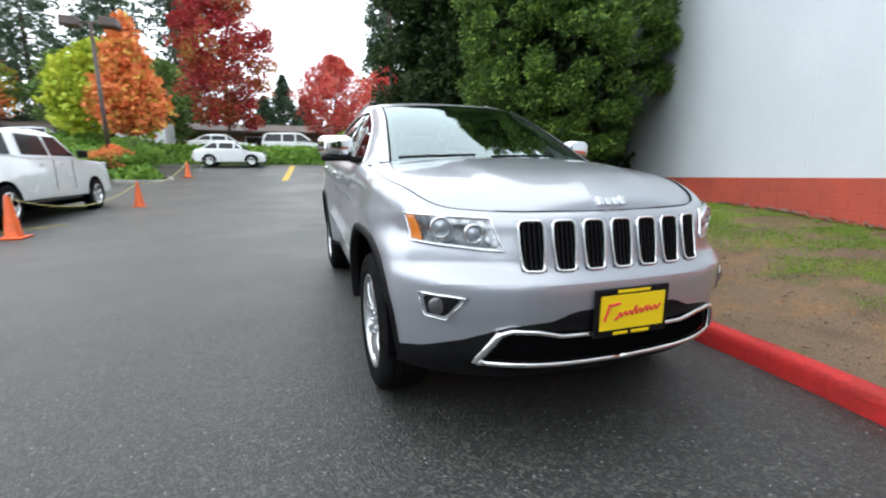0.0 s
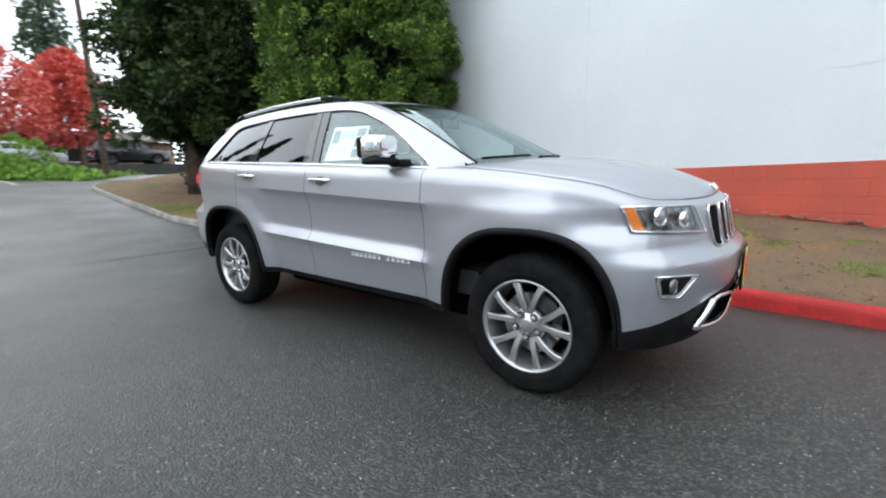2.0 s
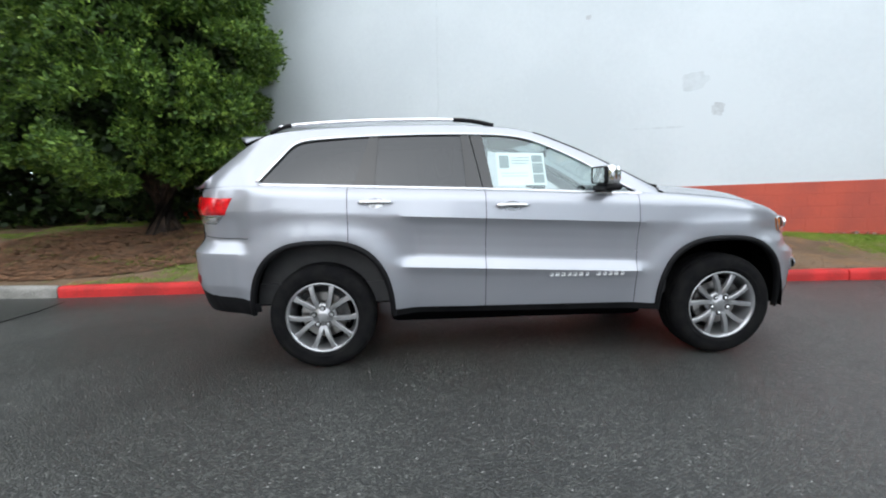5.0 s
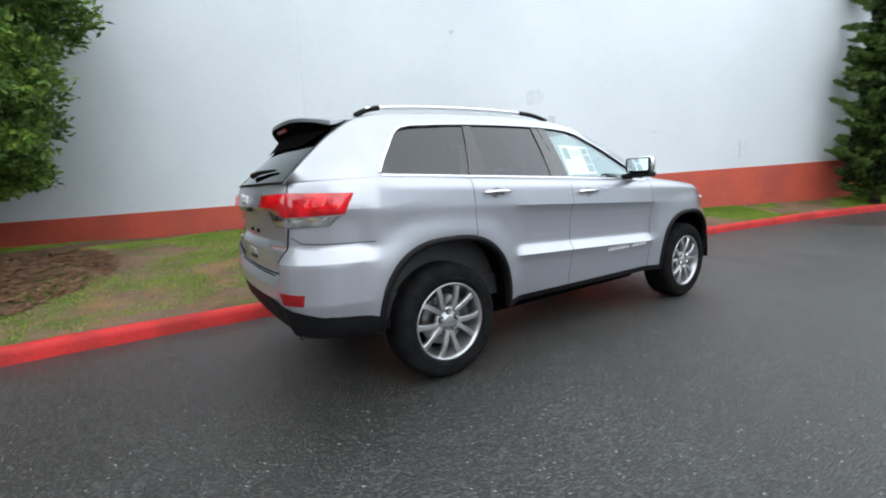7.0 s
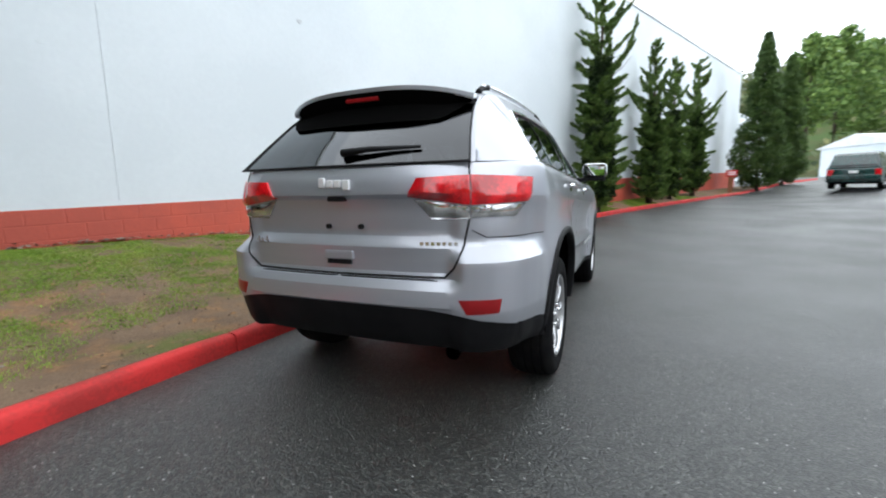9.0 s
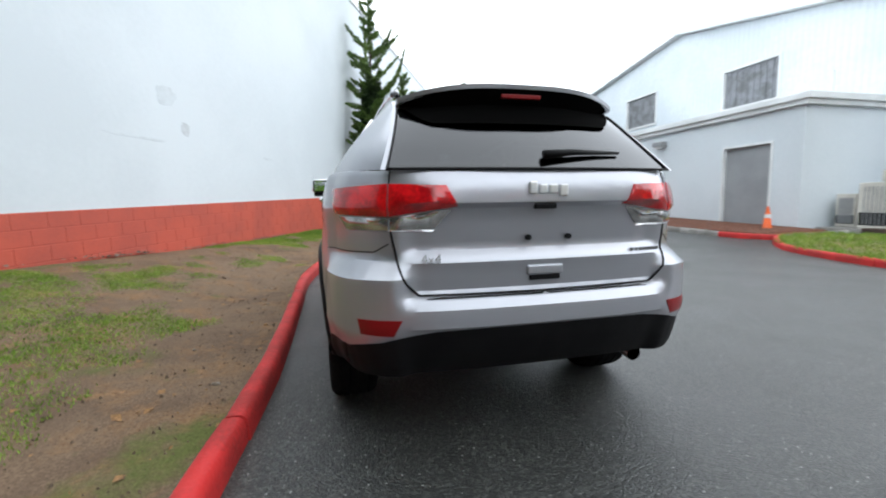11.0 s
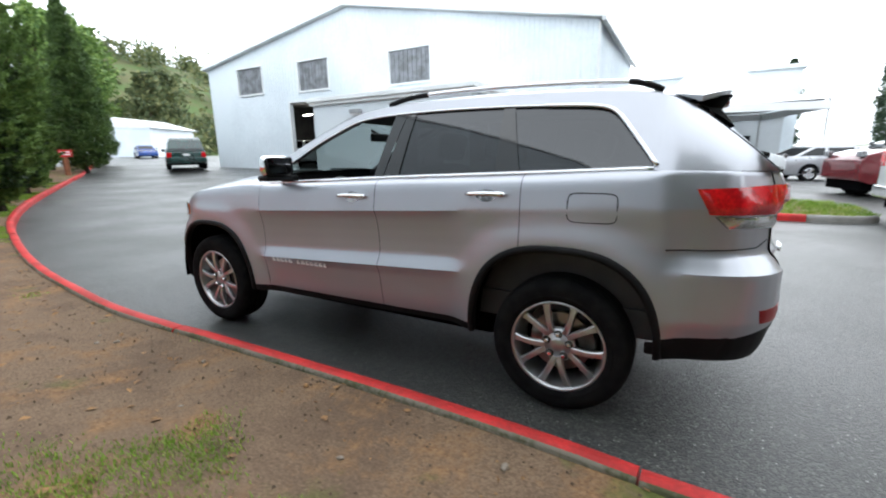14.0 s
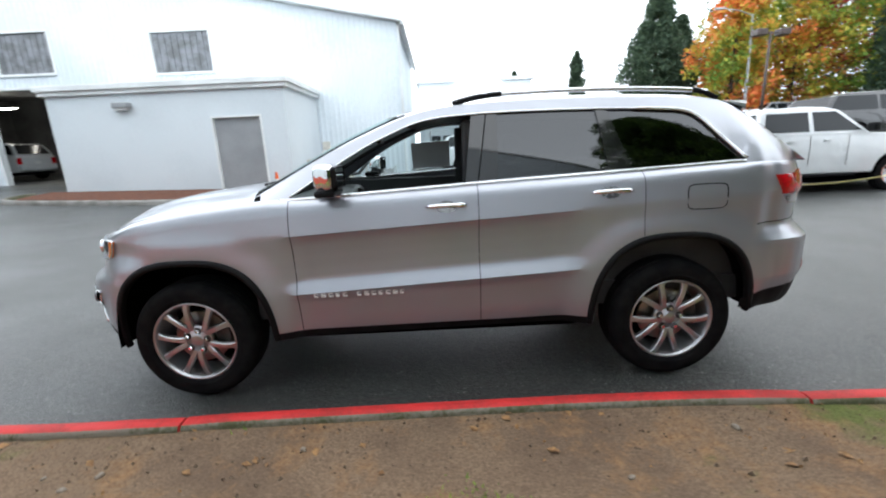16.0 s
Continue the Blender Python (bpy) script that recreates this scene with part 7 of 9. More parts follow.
        bmesh.ops.rotate(bm, verts=bm.verts, cent=(2.182, 0, 1.048), matrix=Matrix.Rotation(radians(-38), 3, "Y"))
        part("badge_bar", bm, M_CHROME, bd)


build_front()


def build_rear():
    for side in (1, -1):
        tl = empty("tail_light")
        tl.parent = car
        s_f, s_m0, s_m1, s_i = sx(-2.045, 1.2), sr(0.6635, 1.18), sr(0.6590, 1.18), sr(0.385, 1.14)
        patch("outer_lens", [(s_f, 1.222), (s_m0, 1.232), (s_m0, 1.098), (sx(-2.10, 1.12), 1.108)], 0.016, M_REDLAMP, tl, "red outer lens", 12, 6, side, 0.03)
        patch("inner_lens", [(s_m1, 1.232), (sr(0.435, 1.2), 1.222), (s_i, 1.135), (s_m1, 1.098)], 0.014, M_REDLAMP, tl, "red inner lens", 8, 6, side, 0.03)
        patch("outer_reverse_lens", [(sx(-2.115, 1.1), 1.100), (s_m0, 1.091), (s_m0, 1.044), (sx(-2.165, 1.05), 1.046)], 0.012, M_REVERSE, tl, "clear smoked lower lens", 10, 4, side, 0.025)
        patch("inner_reverse_lens", [(s_m1, 1.091), (sr(0.405, 1.1), 1.126), (sr(0.475, 1.05), 1.046), (s_m1, 1.042)], 0.010, M_REVERSE, tl, "clear smoked lower lens", 8, 4, side, 0.025)
        for ya, yb in ((0.50, 0.60), (0.69, 0.74)):
            patch("reverse_bulb", [(sr(yb, 1.08), 1.094), (sr(ya, 1.08), 1.094), (sr(ya, 1.06), 1.064), (sr(yb, 1.06), 1.064)], 0.0145, M_CHROME, tl, "bright reverse lamp reflector", 4, 2, side, 0.01)
        patch("lower_trim", [(sx(-2.17, 1.05), 1.048), (sr(0.475, 1.04), 1.040), (sr(0.49, 1.03), 1.031), (sx(-2.17, 1.04), 1.041)], 0.007, M_SATIN, tl, "thin chrome trim", 14, 2, side, 0.02)
        patch("reflector", [(sr(0.800, 0.66), 0.680), (sr(0.625, 0.66), 0.680), (sr(0.66, 0.61), 0.612), (sr(0.790, 0.61), 0.616)], 0.006, M_REDDK, car, "dark red bumper reflector", 8, 3, side)
        # tailgate shut lines
        skin_tube("shut_line", [(s_m0 + 0.2, 1.285), (s_m0 + 0.2, 1.232)], 0.004, M_BLKPL, car, "", side, 0.001, n=5)
        skin_tube("shut_line", [(sr(0.655, 1.03), 1.036), (sr(0.64, 0.9), 0.92), (sr(0.60, 0.82), 0.82), (sr(0.55, 0.775), 0.772), (float(CAR_N), 0.768)], 0.0055, M_BLKPL, car, "", side, 0.001, n=5)
        skin_tube("bumper_line", [(sx(-1.93, 0.94), 0.945), (sx(-2.10, 0.94), 0.945), (sr(0.72, 0.95), 0.95), (sr(0.665, 0.96), 0.985)], 0.003, M_BLKPL, car, "", side, 0.0, n=5)
        patch("step_pad", [(float(CAR_N), 0.7635), (sr(0.52, 0.762), 0.7635), (sr(0.54, 0.752), 0.755), (float(CAR_N), 0.7545)], 0.003, M_BLKPL, car, "black ribbed bumper step pad", 14, 2, side, 0.01)
        patch("bumper_corner", [(sx(-1.885, 0.48), 0.488), (sr(0.84, 0.5), 0.548), (sr(0.84, 0.45), 0.44), (sx(-1.885, 0.44), 0.425)], 0.006, M_BLKPL, car, "black lower bumper corner", 16, 3, side, 0.01)
    # handle and badges
    bm = bmesh.new()
    box(bm, -2.422, -2.358, -0.085, 0.085, 0.838, 0.882, 0.008)
    part("gate_handle", bm, M_PAINT, car, "silver tailgate handle")
    bm = bmesh.new()
    box(bm, -2.418, -2.356, -0.070, 0.070, 0.815, 0.838, 0.003)
    part("gate_handle_recess", bm, M_BLKPL, car)
    bd = empty("gate_badge")
    bd.parent = car
    for i, (w, h) in enumerate(((0.036, 0.05), (0.036, 0.038), (0.036, 0.038), (0.040, 0.05))):
        y = 0.085 - i * 0.046
        bm = bmesh.new()
        box(bm, -2.442, -2.424, y - w, y, 1.185 - (0.012 if i == 3 else 0), 1.185 + h - (0.012 if i == 3 else 0), 0.006)
        part("badge_bar", bm, M_BADGE, bd)
    for y in (-0.12, 0.07):
        bm = bmesh.new()
        tube(bm, [(-2.385, y, 0.998), (-2.402, y, 0.998)], 0.013, 10)
        part("plate_fixing", bm, M_BLKPL, car)
    bm = bmesh.new()
    box(bm, -2.425, -2.385, -0.05, 0.05, 1.120, 1.142, 0.006)
    part("camera_hood", bm, M_BLKPL, car)
    tx = bpy.data.curves.new("drive_badge", "FONT")
    tx.body, tx.size, tx.extrude, tx.align_x = "4x4", 0.058, 0.004, "CENTER"
    tx.materials.append(M_CHROME)
    ob = new("drive_badge", tx)
    p = skin(0.50, 0.905, "r", 0.006)
    ob.matrix_world = Matrix.Translation((p.x - 0.004, p.y, p.z)) @ Matrix(((0, 0, -1, 0), (-1, 0, 0, 0), (0, 1, 0, 0), (0, 0, 0, 1)))
    ob.parent = car
    td = empty("trim_badge")
    td.parent = car
    for i in range(7):
        bm = bmesh.new()
        p = skin(0.60 - i * 0.026, 0.925, "r", 0.003)
        box(bm, p.x - 0.006, p.x + 0.006, -p.y - 0.009, -p.y + 0.009, 0.917, 0.933)
        part("badge_bar", bm, M_CHROME, td)
    # exhaust tip
    bm = bmesh.new()
    tube(bm, [(-1.95, -0.55, 0.405), (-2.20, -0.55, 0.395), (-2.30, -0.55, 0.385)], [0.034, 0.034, 0.037], 16, cap=False)
    part("exhaust_tip", bm, M_CHROME, car, "chrome exhaust tip", smooth=True)
    bm = bmesh.new()
    box(bm, -2.05, -1.75, -0.40, 0.40, 0.36, 0.46, 0.05, seg=3)
    part("muffler", bm, M_DARKMETAL, car)
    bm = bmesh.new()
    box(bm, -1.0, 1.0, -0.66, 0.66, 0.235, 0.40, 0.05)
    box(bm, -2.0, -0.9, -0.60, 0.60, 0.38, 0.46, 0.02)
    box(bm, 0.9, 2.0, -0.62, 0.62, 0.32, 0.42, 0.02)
    # shade under the car is put into this near-black colour
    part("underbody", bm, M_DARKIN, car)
    # side badges, fuel flap
    for side in (1, -1):
        sb = empty("side_badge")
        sb.parent = car
        n = 13
        for i in range(n):
            if i == 5:
                continue
            x0 = 0.695 - i * 0.0425
            p = skin(x0, 0.640, "x", 0.004)
            bm = bmesh.new()
            w = 0.027 if i % 3 else 0.022
            for dz0, dz1, f0, f1 in ((-0.013, 0.013, 0.0, 0.28), (0.006, 0.013, 0.28, 1.0), (-0.013, -0.006 + 0.004 * (i % 2), 0.28, 1.0)):
                box(bm, x0 - w * f1, x0 - w * f0, side * (p.y - 0.006), side * (p.y + 0.003), 0.645 + dz0 * 1.15, 0.645 + dz1 * 1.15)
            part("badge_bar", bm, M_BADGE, sb)
    ring = []
    for t in range(36):
        a = 2 * math.pi * t / 36
        x = -1.602 + math.copysign(abs(math.cos(a)) ** 0.35, math.cos(a)) * 0.115
        z = 1.125 + math.copysign(abs(math.sin(a)) ** 0.35, math.sin(a)) * 0.071
        p = skin(x, z, "x", -0.001)
        ring.append(tuple(p))
    bm = bmesh.new()
    tube(bm, ring, 0.0035, 5, True)
    part("fuel_flap_line", bm, M_BLKPL, car)
    # dealer paper behind the passenger's window
    bm = bmesh.new()
    q = [(-0.19, 1.275), (0.165, 1.275), (0.165, 1.505), (-0.19, 1.515)]
    bm.faces.new([bm.verts.new((x, -(glass_y(x, z) - 0.02), z)) for x, z in q])
    part("window_paper", bm, M_PAPER, car, "white printed paper inside the window")
    for x0, x1, z0, z1, m in ((0.07, 0.15, 1.44, 1.49, M_INK), (0.07, 0.15, 1.36, 1.43, M_INK), (0.07, 0.15, 1.29, 1.35, M_INK), (-0.17, -0.10, 1.40, 1.49, M_INK), (-0.08, 0.05, 1.47, 1.475, M_INK), (-0.08, 0.05, 1.45, 1.455, M_INK), (-0.08, 0.04, 1.43, 1.435, M_INK), (-0.16, 0.03, 1.36, 1.363, M_INK), (-0.16, 0.03, 1.34, 1.343, M_INK)):
        bm = bmesh.new()
        bm.faces.new([bm.verts.new((x, -(glass_y(x, z) - 0.018), z)) for x, z in ((x0, z0), (x1, z0), (x1, z1), (x0, z1))])
        part("print_bar", bm, m, car)


build_rear()


def seat(x, y, w, back=0.62, head=True, parent=None):
    s = empty("seat")
    s.parent = parent
    bm = bmesh.new()
    box(bm, x - 0.28, x + 0.27, y - w / 2, y + w / 2, 0.62, 0.80, 0.06, seg=3)
    part("cushion", bm, M_SEAT, s, smooth=False, angle=50)
    bm = bmesh.new()
    box(bm, -0.07, 0.08, y - w / 2 + 0.01, y + w / 2 - 0.01, 0.0, back, 0.055, seg=3)
    bmesh.ops.transform(bm, verts=bm.verts, matrix=Matrix.Translation((x - 0.27, 0, 0.74)) @ Matrix.Rotation(radians(-14), 4, "Y"))
    part("backrest", bm, M_SEAT, s, angle=50)
    if head:
        bm = bmesh.new()
        box(bm, -0.05, 0.06, y - 0.13, y + 0.13, back + 0.03, back + 0.21, 0.045, seg=3)
        bmesh.ops.transform(bm, verts=bm.verts, matrix=Matrix.Translation((x - 0.27, 0, 0.74)) @ Matrix.Rotation(radians(-14), 4, "Y"))
        part("headrest", bm, M_SEAT, s, angle=50)


def build_interior():
    cab = empty("cabin")
    cab.parent = car
    for y in (0.38, -0.38):
        seat(-0.12, y, 0.50, 0.60, True, car)
        seat(-1.02, y, 0.56, 0.58, True, car)
    bm = bmesh.new()
    box(bm, -2.2, 1.1, -0.80, 0.80, 0.45, 0.60)
    part("floor_pan", bm, M_TRIMIN, cab)
    bm = bmesh.new()
    box(bm, 0.62, 1.08, -0.74, 0.74, 0.80, 1.16, 0.07, seg=3)
    box(bm, 0.54, 0.80, 0.20, 0.56, 1.02, 1.20, 0.06, seg=3)
    part("dashboard", bm, M_TRIMIN, cab, "dark grey dashboard", angle=50)
    bm = bmesh.new()
    box(bm, 0.615, 0.63, -0.16, 0.16, 0.92, 1.12, 0.004)
    part("centre_screen", bm, M_BLKGL, cab)
    bm = bmesh.new()
    for y in (-0.22, 0.22):
        box(bm, 0.60, 0.635, y - 0.05, y + 0.05, 1.03, 1.10, 0.02)
    part("air_vent", bm, M_SATIN, cab)
    bm = bmesh.new()
    box(bm, -0.35, 0.62, -0.13, 0.13, 0.55, 0.86, 0.05, seg=3)
    part("console", bm, M_TRIMIN, cab, angle=50)
    bm = bmesh.new()
    c = Vector((0.42, 0.38, 1.045))
    rot = Matrix.Rotation(radians(-66), 3, "Y")
    tube(bm, [c + rot @ Vector((0.185 * math.cos(2 * math.pi * i / 32), 0.185 * math.sin(2 * math.pi * i / 32), 0)) for i in range(32)], 0.017, 8, True)
    for a in (0, 140, 220):
        tube(bm, [c, c + rot @ Vector((0.18 * math.cos(radians(a + 90)), 0.18 * math.sin(radians(a + 90)), 0))], 0.016, 8)
    box(bm, c.x - 0.03, c.x + 0.03, c.y - 0.07, c.y + 0.07, c.z - 0.05, c.z + 0.05, 0.02)
    tube(bm, [c, (0.75, 0.38, 0.95)], 0.035, 8)
    part("steering_wheel", bm, M_SEAT, cab, smooth=True)
    for side in (1, -1):
        bm = bmesh.new()
        box(bm, -2.1, 0.95, 0.745 * side, 0.775 * side, 0.5, 1.195, 0.01)
        box(bm, -0.25, 0.5, 0.68 * side, 0.745 * side, 0.90, 0.97, 0.02)
        part("door_lining", bm, M_TRIMIN, cab)
        bm = bmesh.new()
        box(bm, -0.40, -0.23, 0.555 * side, 0.60 * side, 1.15, 1.62, 0.02)
        part("pillar_lining", bm, M_TRIMIN, cab)
        bm = bmesh.new()
        tube(bm, [roof_pt(k, 0.90 * side, -0.035) for k in np.linspace(0.1, 2.9, 12)], 0.03, 6)
        part("screen_pillar_lining", bm, M_TRIMIN, cab)
    bm = bmesh.new()
    g = [[bm.verts.new(roof_pt(2.9 + 4.9 * i / 12, -0.97 + 1.94 * j / 12, -0.045)) for j in range(13)] for i in range(13)]
    for i in range(12):
        for j in range(12):
            bm.faces.new((g[i][j], g[i + 1][j], g[i + 1][j + 1], g[i][j + 1]))
    part("headliner", bm, M_TRIMIN, cab)
    bm = bmesh.new()
    p = roof_pt(2.35, 0.0)
    box(bm, p.x - 0.07, p.x - 0.04, -0.12, 0.12, p.z - 0.12, p.z - 0.05, 0.015)
    tube(bm, [(p.x - 0.05, 0, p.z - 0.06), (p.x + 0.03, 0, p.z - 0.02)], 0.012, 6)
    part("rear_view_mirror", bm, M_BLKPL, cab)


build_interior()


def build_wheel():
    """One wheel lying on the origin, its outer face towards -y; the tyre, the rim with five pairs of spokes, brake and nuts."""
    w = empty("wheel")
    bm = bmesh.new()
    prof = [(0.236, -0.105), (0.250, -0.118), (0.264, -0.124), (0.268, -0.127), (0.285, -0.131), (0.288, -0.129), (0.315, -0.133), (0.338, -0.129), (0.357, -0.116), (0.367, -0.100)]
    half = [(0.372, -0.085), (0.373, -0.075), (0.365, -0.073), (0.365, -0.066), (0.375, -0.064), (0.376, -0.030), (0.367, -0.028), (0.367, -0.020), (0.376, -0.018)]
    full = prof + half + [(r, -y) for r, y in reversed(half)] + [(r, -y) for r, y in reversed(prof)]
    revolve(bm, full, 64, "y")
    part("tyre", bm, M_RUBBER, w, "black tyre with grooved tread", angle=35)
    rim = w
    bm = bmesh.new()
    revolve(bm, [(0.252, -0.112), (0.254, -0.120), (0.247, -0.124), (0.240, -0.118), (0.233, -0.100), (0.226, -0.07), (0.212, -0.02), (0.210, 0.10)], 56, "y")
    part("rim", bm, M_ALLOY, rim, "bright machined rim lip", smooth=True)
    # spokes
    for i in range(5):
        base = 2 * math.pi * i / 5 + math.pi / 2
        for sgn in (-1, 1):
            bm = bmesh.new()
            rows = []
            for k in range(9):
                u = k / 8
                r = 0.070 + (0.243 - 0.070) * u
                ang = base + sgn * radians(9.0 + 9.5 * u ** 0.8)
                c = Vector((math.cos(ang) * r, 0, math.sin(ang) * r))
                t = Vector((-math.sin(ang), 0, math.cos(ang)))
                wd = 0.0155 + 0.001 * u + 0.002 * (1 - u) ** 3 + 0.010 * max(0.0, (u - 0.75) / 0.25) ** 2
                yf = -0.088 - 0.020 * math.sin(math.pi * (0.15 + 0.72 * u)) - 0.008 * u
                rows.append([bm.verts.new(c + t * a + Vector((0, y, 0))) for a, y in ((-wd, yf + 0.030), (-wd, yf + 0.006), (-wd * 0.72, yf), (wd * 0.72, yf), (wd, yf + 0.006), (wd, yf + 0.030))])
            for a, b in zip(rows, rows[1:]):
                for j in range(5):
                    bm.faces.new((a[j], a[j + 1], b[j + 1], b[j]))
            bm.faces.new(rows[0])
            bm.faces.new(rows[-1][::-1])
            part("spoke", bm, M_ALLOY, rim, angle=30)
        # raised dark ring, its colour standing for shade in the nut's hole
        bm = bmesh.new()
        ang = base + math.pi / 5
        revolve(bm, [(0.022, -0.0945), (0.022, -0.0965), (0.012, -0.0965)], 14, "y")
        bmesh.ops.translate(bm, verts=bm.verts, vec=(math.cos(ang) * 0.0635, 0, math.sin(ang) * 0.0635))
        part("nut_well_shade", bm, M_DARKMETAL, rim, "dark ring as the shade of the nut well")
        bm = bmesh.new()
        revolve(bm, [(0.0130, -0.090), (0.0130, -0.108), (0.009, -0.114), (0.001, -0.114)], 6, "y")
        bmesh.ops.translate(bm, verts=bm.verts, vec=(math.cos(ang) * 0.0635, 0, math.sin(ang) * 0.0635))
        part("wheel_nut", bm, M_CHROME, rim, smooth=False)
    bm = bmesh.new()
    revolve(bm, [(0.096, -0.066), (0.094, -0.088), (0.086, -0.094), (0.044, -0.094), (0.040, -0.099), (0.032, -0.102), (0.001, -0.103)], 32, "y")
    part("hub_cap", bm, M_ALLOY, rim, "satin hub cap", smooth=True)
    bm = bmesh.new()
    revolve(bm, [(0.06, -0.03), (0.165, -0.03), (0.168, -0.02), (0.165, -0.008), (0.06, -0.008)], 48, "y")
    part("brake_disc", bm, M_DISC, w, "grey brake disc", smooth=False, angle=30)
    bm = bmesh.new()
    for a0, a1 in ((18, 78),):
        ring = []
        for i in range(9):
            a = radians(a0 + (a1 - a0) * i / 8)
            ring.append([bm.verts.new((math.cos(a) * r, y, math.sin(a) * r)) for r, y in ((0.105, -0.055), (0.188, -0.055), (0.188, 0.03), (0.105, 0.03))])
        for a, b in zip(ring, ring[1:]):
            for j in range(4):
                bm.faces.new((a[j], a[(j + 1) % 4], b[(j + 1) % 4], b[j]))
        bm.faces.new(ring[0])
        bm.faces.new(ring[-1][::-1])
    part("brake_caliper", bm, M_DARKMETAL, w, "dark brake caliper")
    # near-black disc added as the shade behind the spokes
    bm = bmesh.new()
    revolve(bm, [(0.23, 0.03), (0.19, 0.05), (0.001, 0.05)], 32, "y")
    part("inner_shade_disc", bm, M_DARKIN, w)
    return w


wheel = build_wheel()
wheel.parent = car
Y_W = 0.81
for i, (x, side, spin) in enumerate(((1.4575, -1, 3), (-1.4575, -1, 36), (1.4575, 1, 46), (-1.4575, 1, 38))):
    m4 = Matrix.Translation((x, Y_W * side, 0.375)) @ (Matrix.Rotation(math.pi, 4, "Z") if side > 0 else Matrix()) @ Matrix.Rotation(radians(spin), 4, "Y")
    if i == 0:
        wheel.matrix_basis = m4
    else:
        copy_thing(wheel, m4)


# ---- parked vehicles ----
M_CARWHITE = mat("white_car_paint", (0.72, 0.74, 0.75), (0.66, 0.68, 0.69), 2, 0.25, coat=0.8)
M_CARRED = mat("dark_red_car_paint", (0.16, 0.015, 0.02), (0.12, 0.012, 0.016), 2, 0.25, coat=0.8)
M_CARGREEN = mat("dark_green_car_paint", (0.008, 0.045, 0.04), (0.006, 0.03, 0.028), 2, 0.25, coat=0.8)
M_CARBLACK = mat("black_car_paint", (0.012, 0.012, 0.014), (0.008, 0.008, 0.01), 2, 0.2, coat=0.8)
M_CARSILVER = mat("silver_car_paint", (0.42, 0.43, 0.45), (0.36, 0.37, 0.39), 2, 0.3, metal=0.6, coat=0.6)
M_CARBLUE = mat("blue_car_paint", (0.01, 0.06, 0.28), (0.01, 0.04, 0.2), 2, 0.25, coat=0.8)
M_FARGLASS = plain("dark_car_glass", (0.012, 0.014, 0.016), 0.12, 0.0, 0.0, spec=0.3)

# side outlines: (x from tail to nose as share of the length, height)
BODIES = {
    "suv": dict(low=[(0, 0.45), (0.0, 1.05), (0.02, 1.17), (0.40, 1.15), (0.70, 1.10), (0.90, 1.02), (0.98, 0.90), (1.0, 0.75), (1.0, 0.40), (0.97, 0.32), (0.02, 0.36)], cab=[(0.005, 1.14), (0.07, 1.62), (0.15, 1.71), (0.40, 1.75), (0.50, 1.73), (0.58, 1.65), (0.75, 1.08)], wheels=(0.205, 0.81), r=0.38),
    "truck": dict(low=[(0, 0.55), (0.0, 1.34), (0.30, 1.36), (0.34, 1.35), (0.70, 1.33), (0.90, 1.28), (0.98, 1.16), (1.0, 1.02), (1.0, 0.52), (0.96, 0.42), (0.03, 0.48)], cab=[(0.325, 1.34), (0.345, 1.82), (0.38, 1.92), (0.50, 1.945), (0.58, 1.92), (0.635, 1.84), (0.745, 1.30)], wheels=(0.215, 0.835), r=0.41),
    "van": dict(low=[(0, 0.35), (0.0, 0.95), (0.02, 1.02), (0.74, 1.0), (0.97, 0.86), (1.0, 0.70), (1.0, 0.36), (0.97, 0.28), (0.02, 0.30)], cab=[(0.0, 1.0), (0.04, 1.58), (0.10, 1.72), (0.55, 1.75), (0.66, 1.68), (0.86, 1.02)], wheels=(0.19, 0.80), r=0.33),
    "sedan": dict(low=[(0, 0.42), (0.0, 0.86), (0.05, 0.98), (0.70, 0.92), (0.96, 0.78), (1.0, 0.62), (1.0, 0.32), (0.97, 0.25), (0.02, 0.27)], cab=[(0.08, 0.96), (0.26, 1.38), (0.34, 1.44), (0.50, 1.44), (0.56, 1.40), (0.73, 0.92)], wheels=(0.21, 0.80), r=0.32),
}


def extruded(bm, poly, w0, w1, z_a, z_b, bevel):
    """A side outline spread to both sides, narrowing from w0 at z_a to w1 at z_b."""
    L, R = [], []
    for x, z in poly:
        w = w0 + (w1 - w0) * min(1, max(0, (z - z_a) / (z_b - z_a)))
        L.append(bm.verts.new((x, w, z)))
        R.append(bm.verts.new((x, -w, z)))
    k = len(poly)
    bm.faces.new(L)
    bm.faces.new(R[::-1])
    for i in range(k):
        j = (i + 1) % k
        bm.faces.new((L[j], L[i], R[i], R[j]))
    if bevel:
        bmesh.ops.bevel(bm, geom=list(bm.edges), offset=bevel, segments=3, affect="EDGES", profile=0.6, clamp_overlap=True)


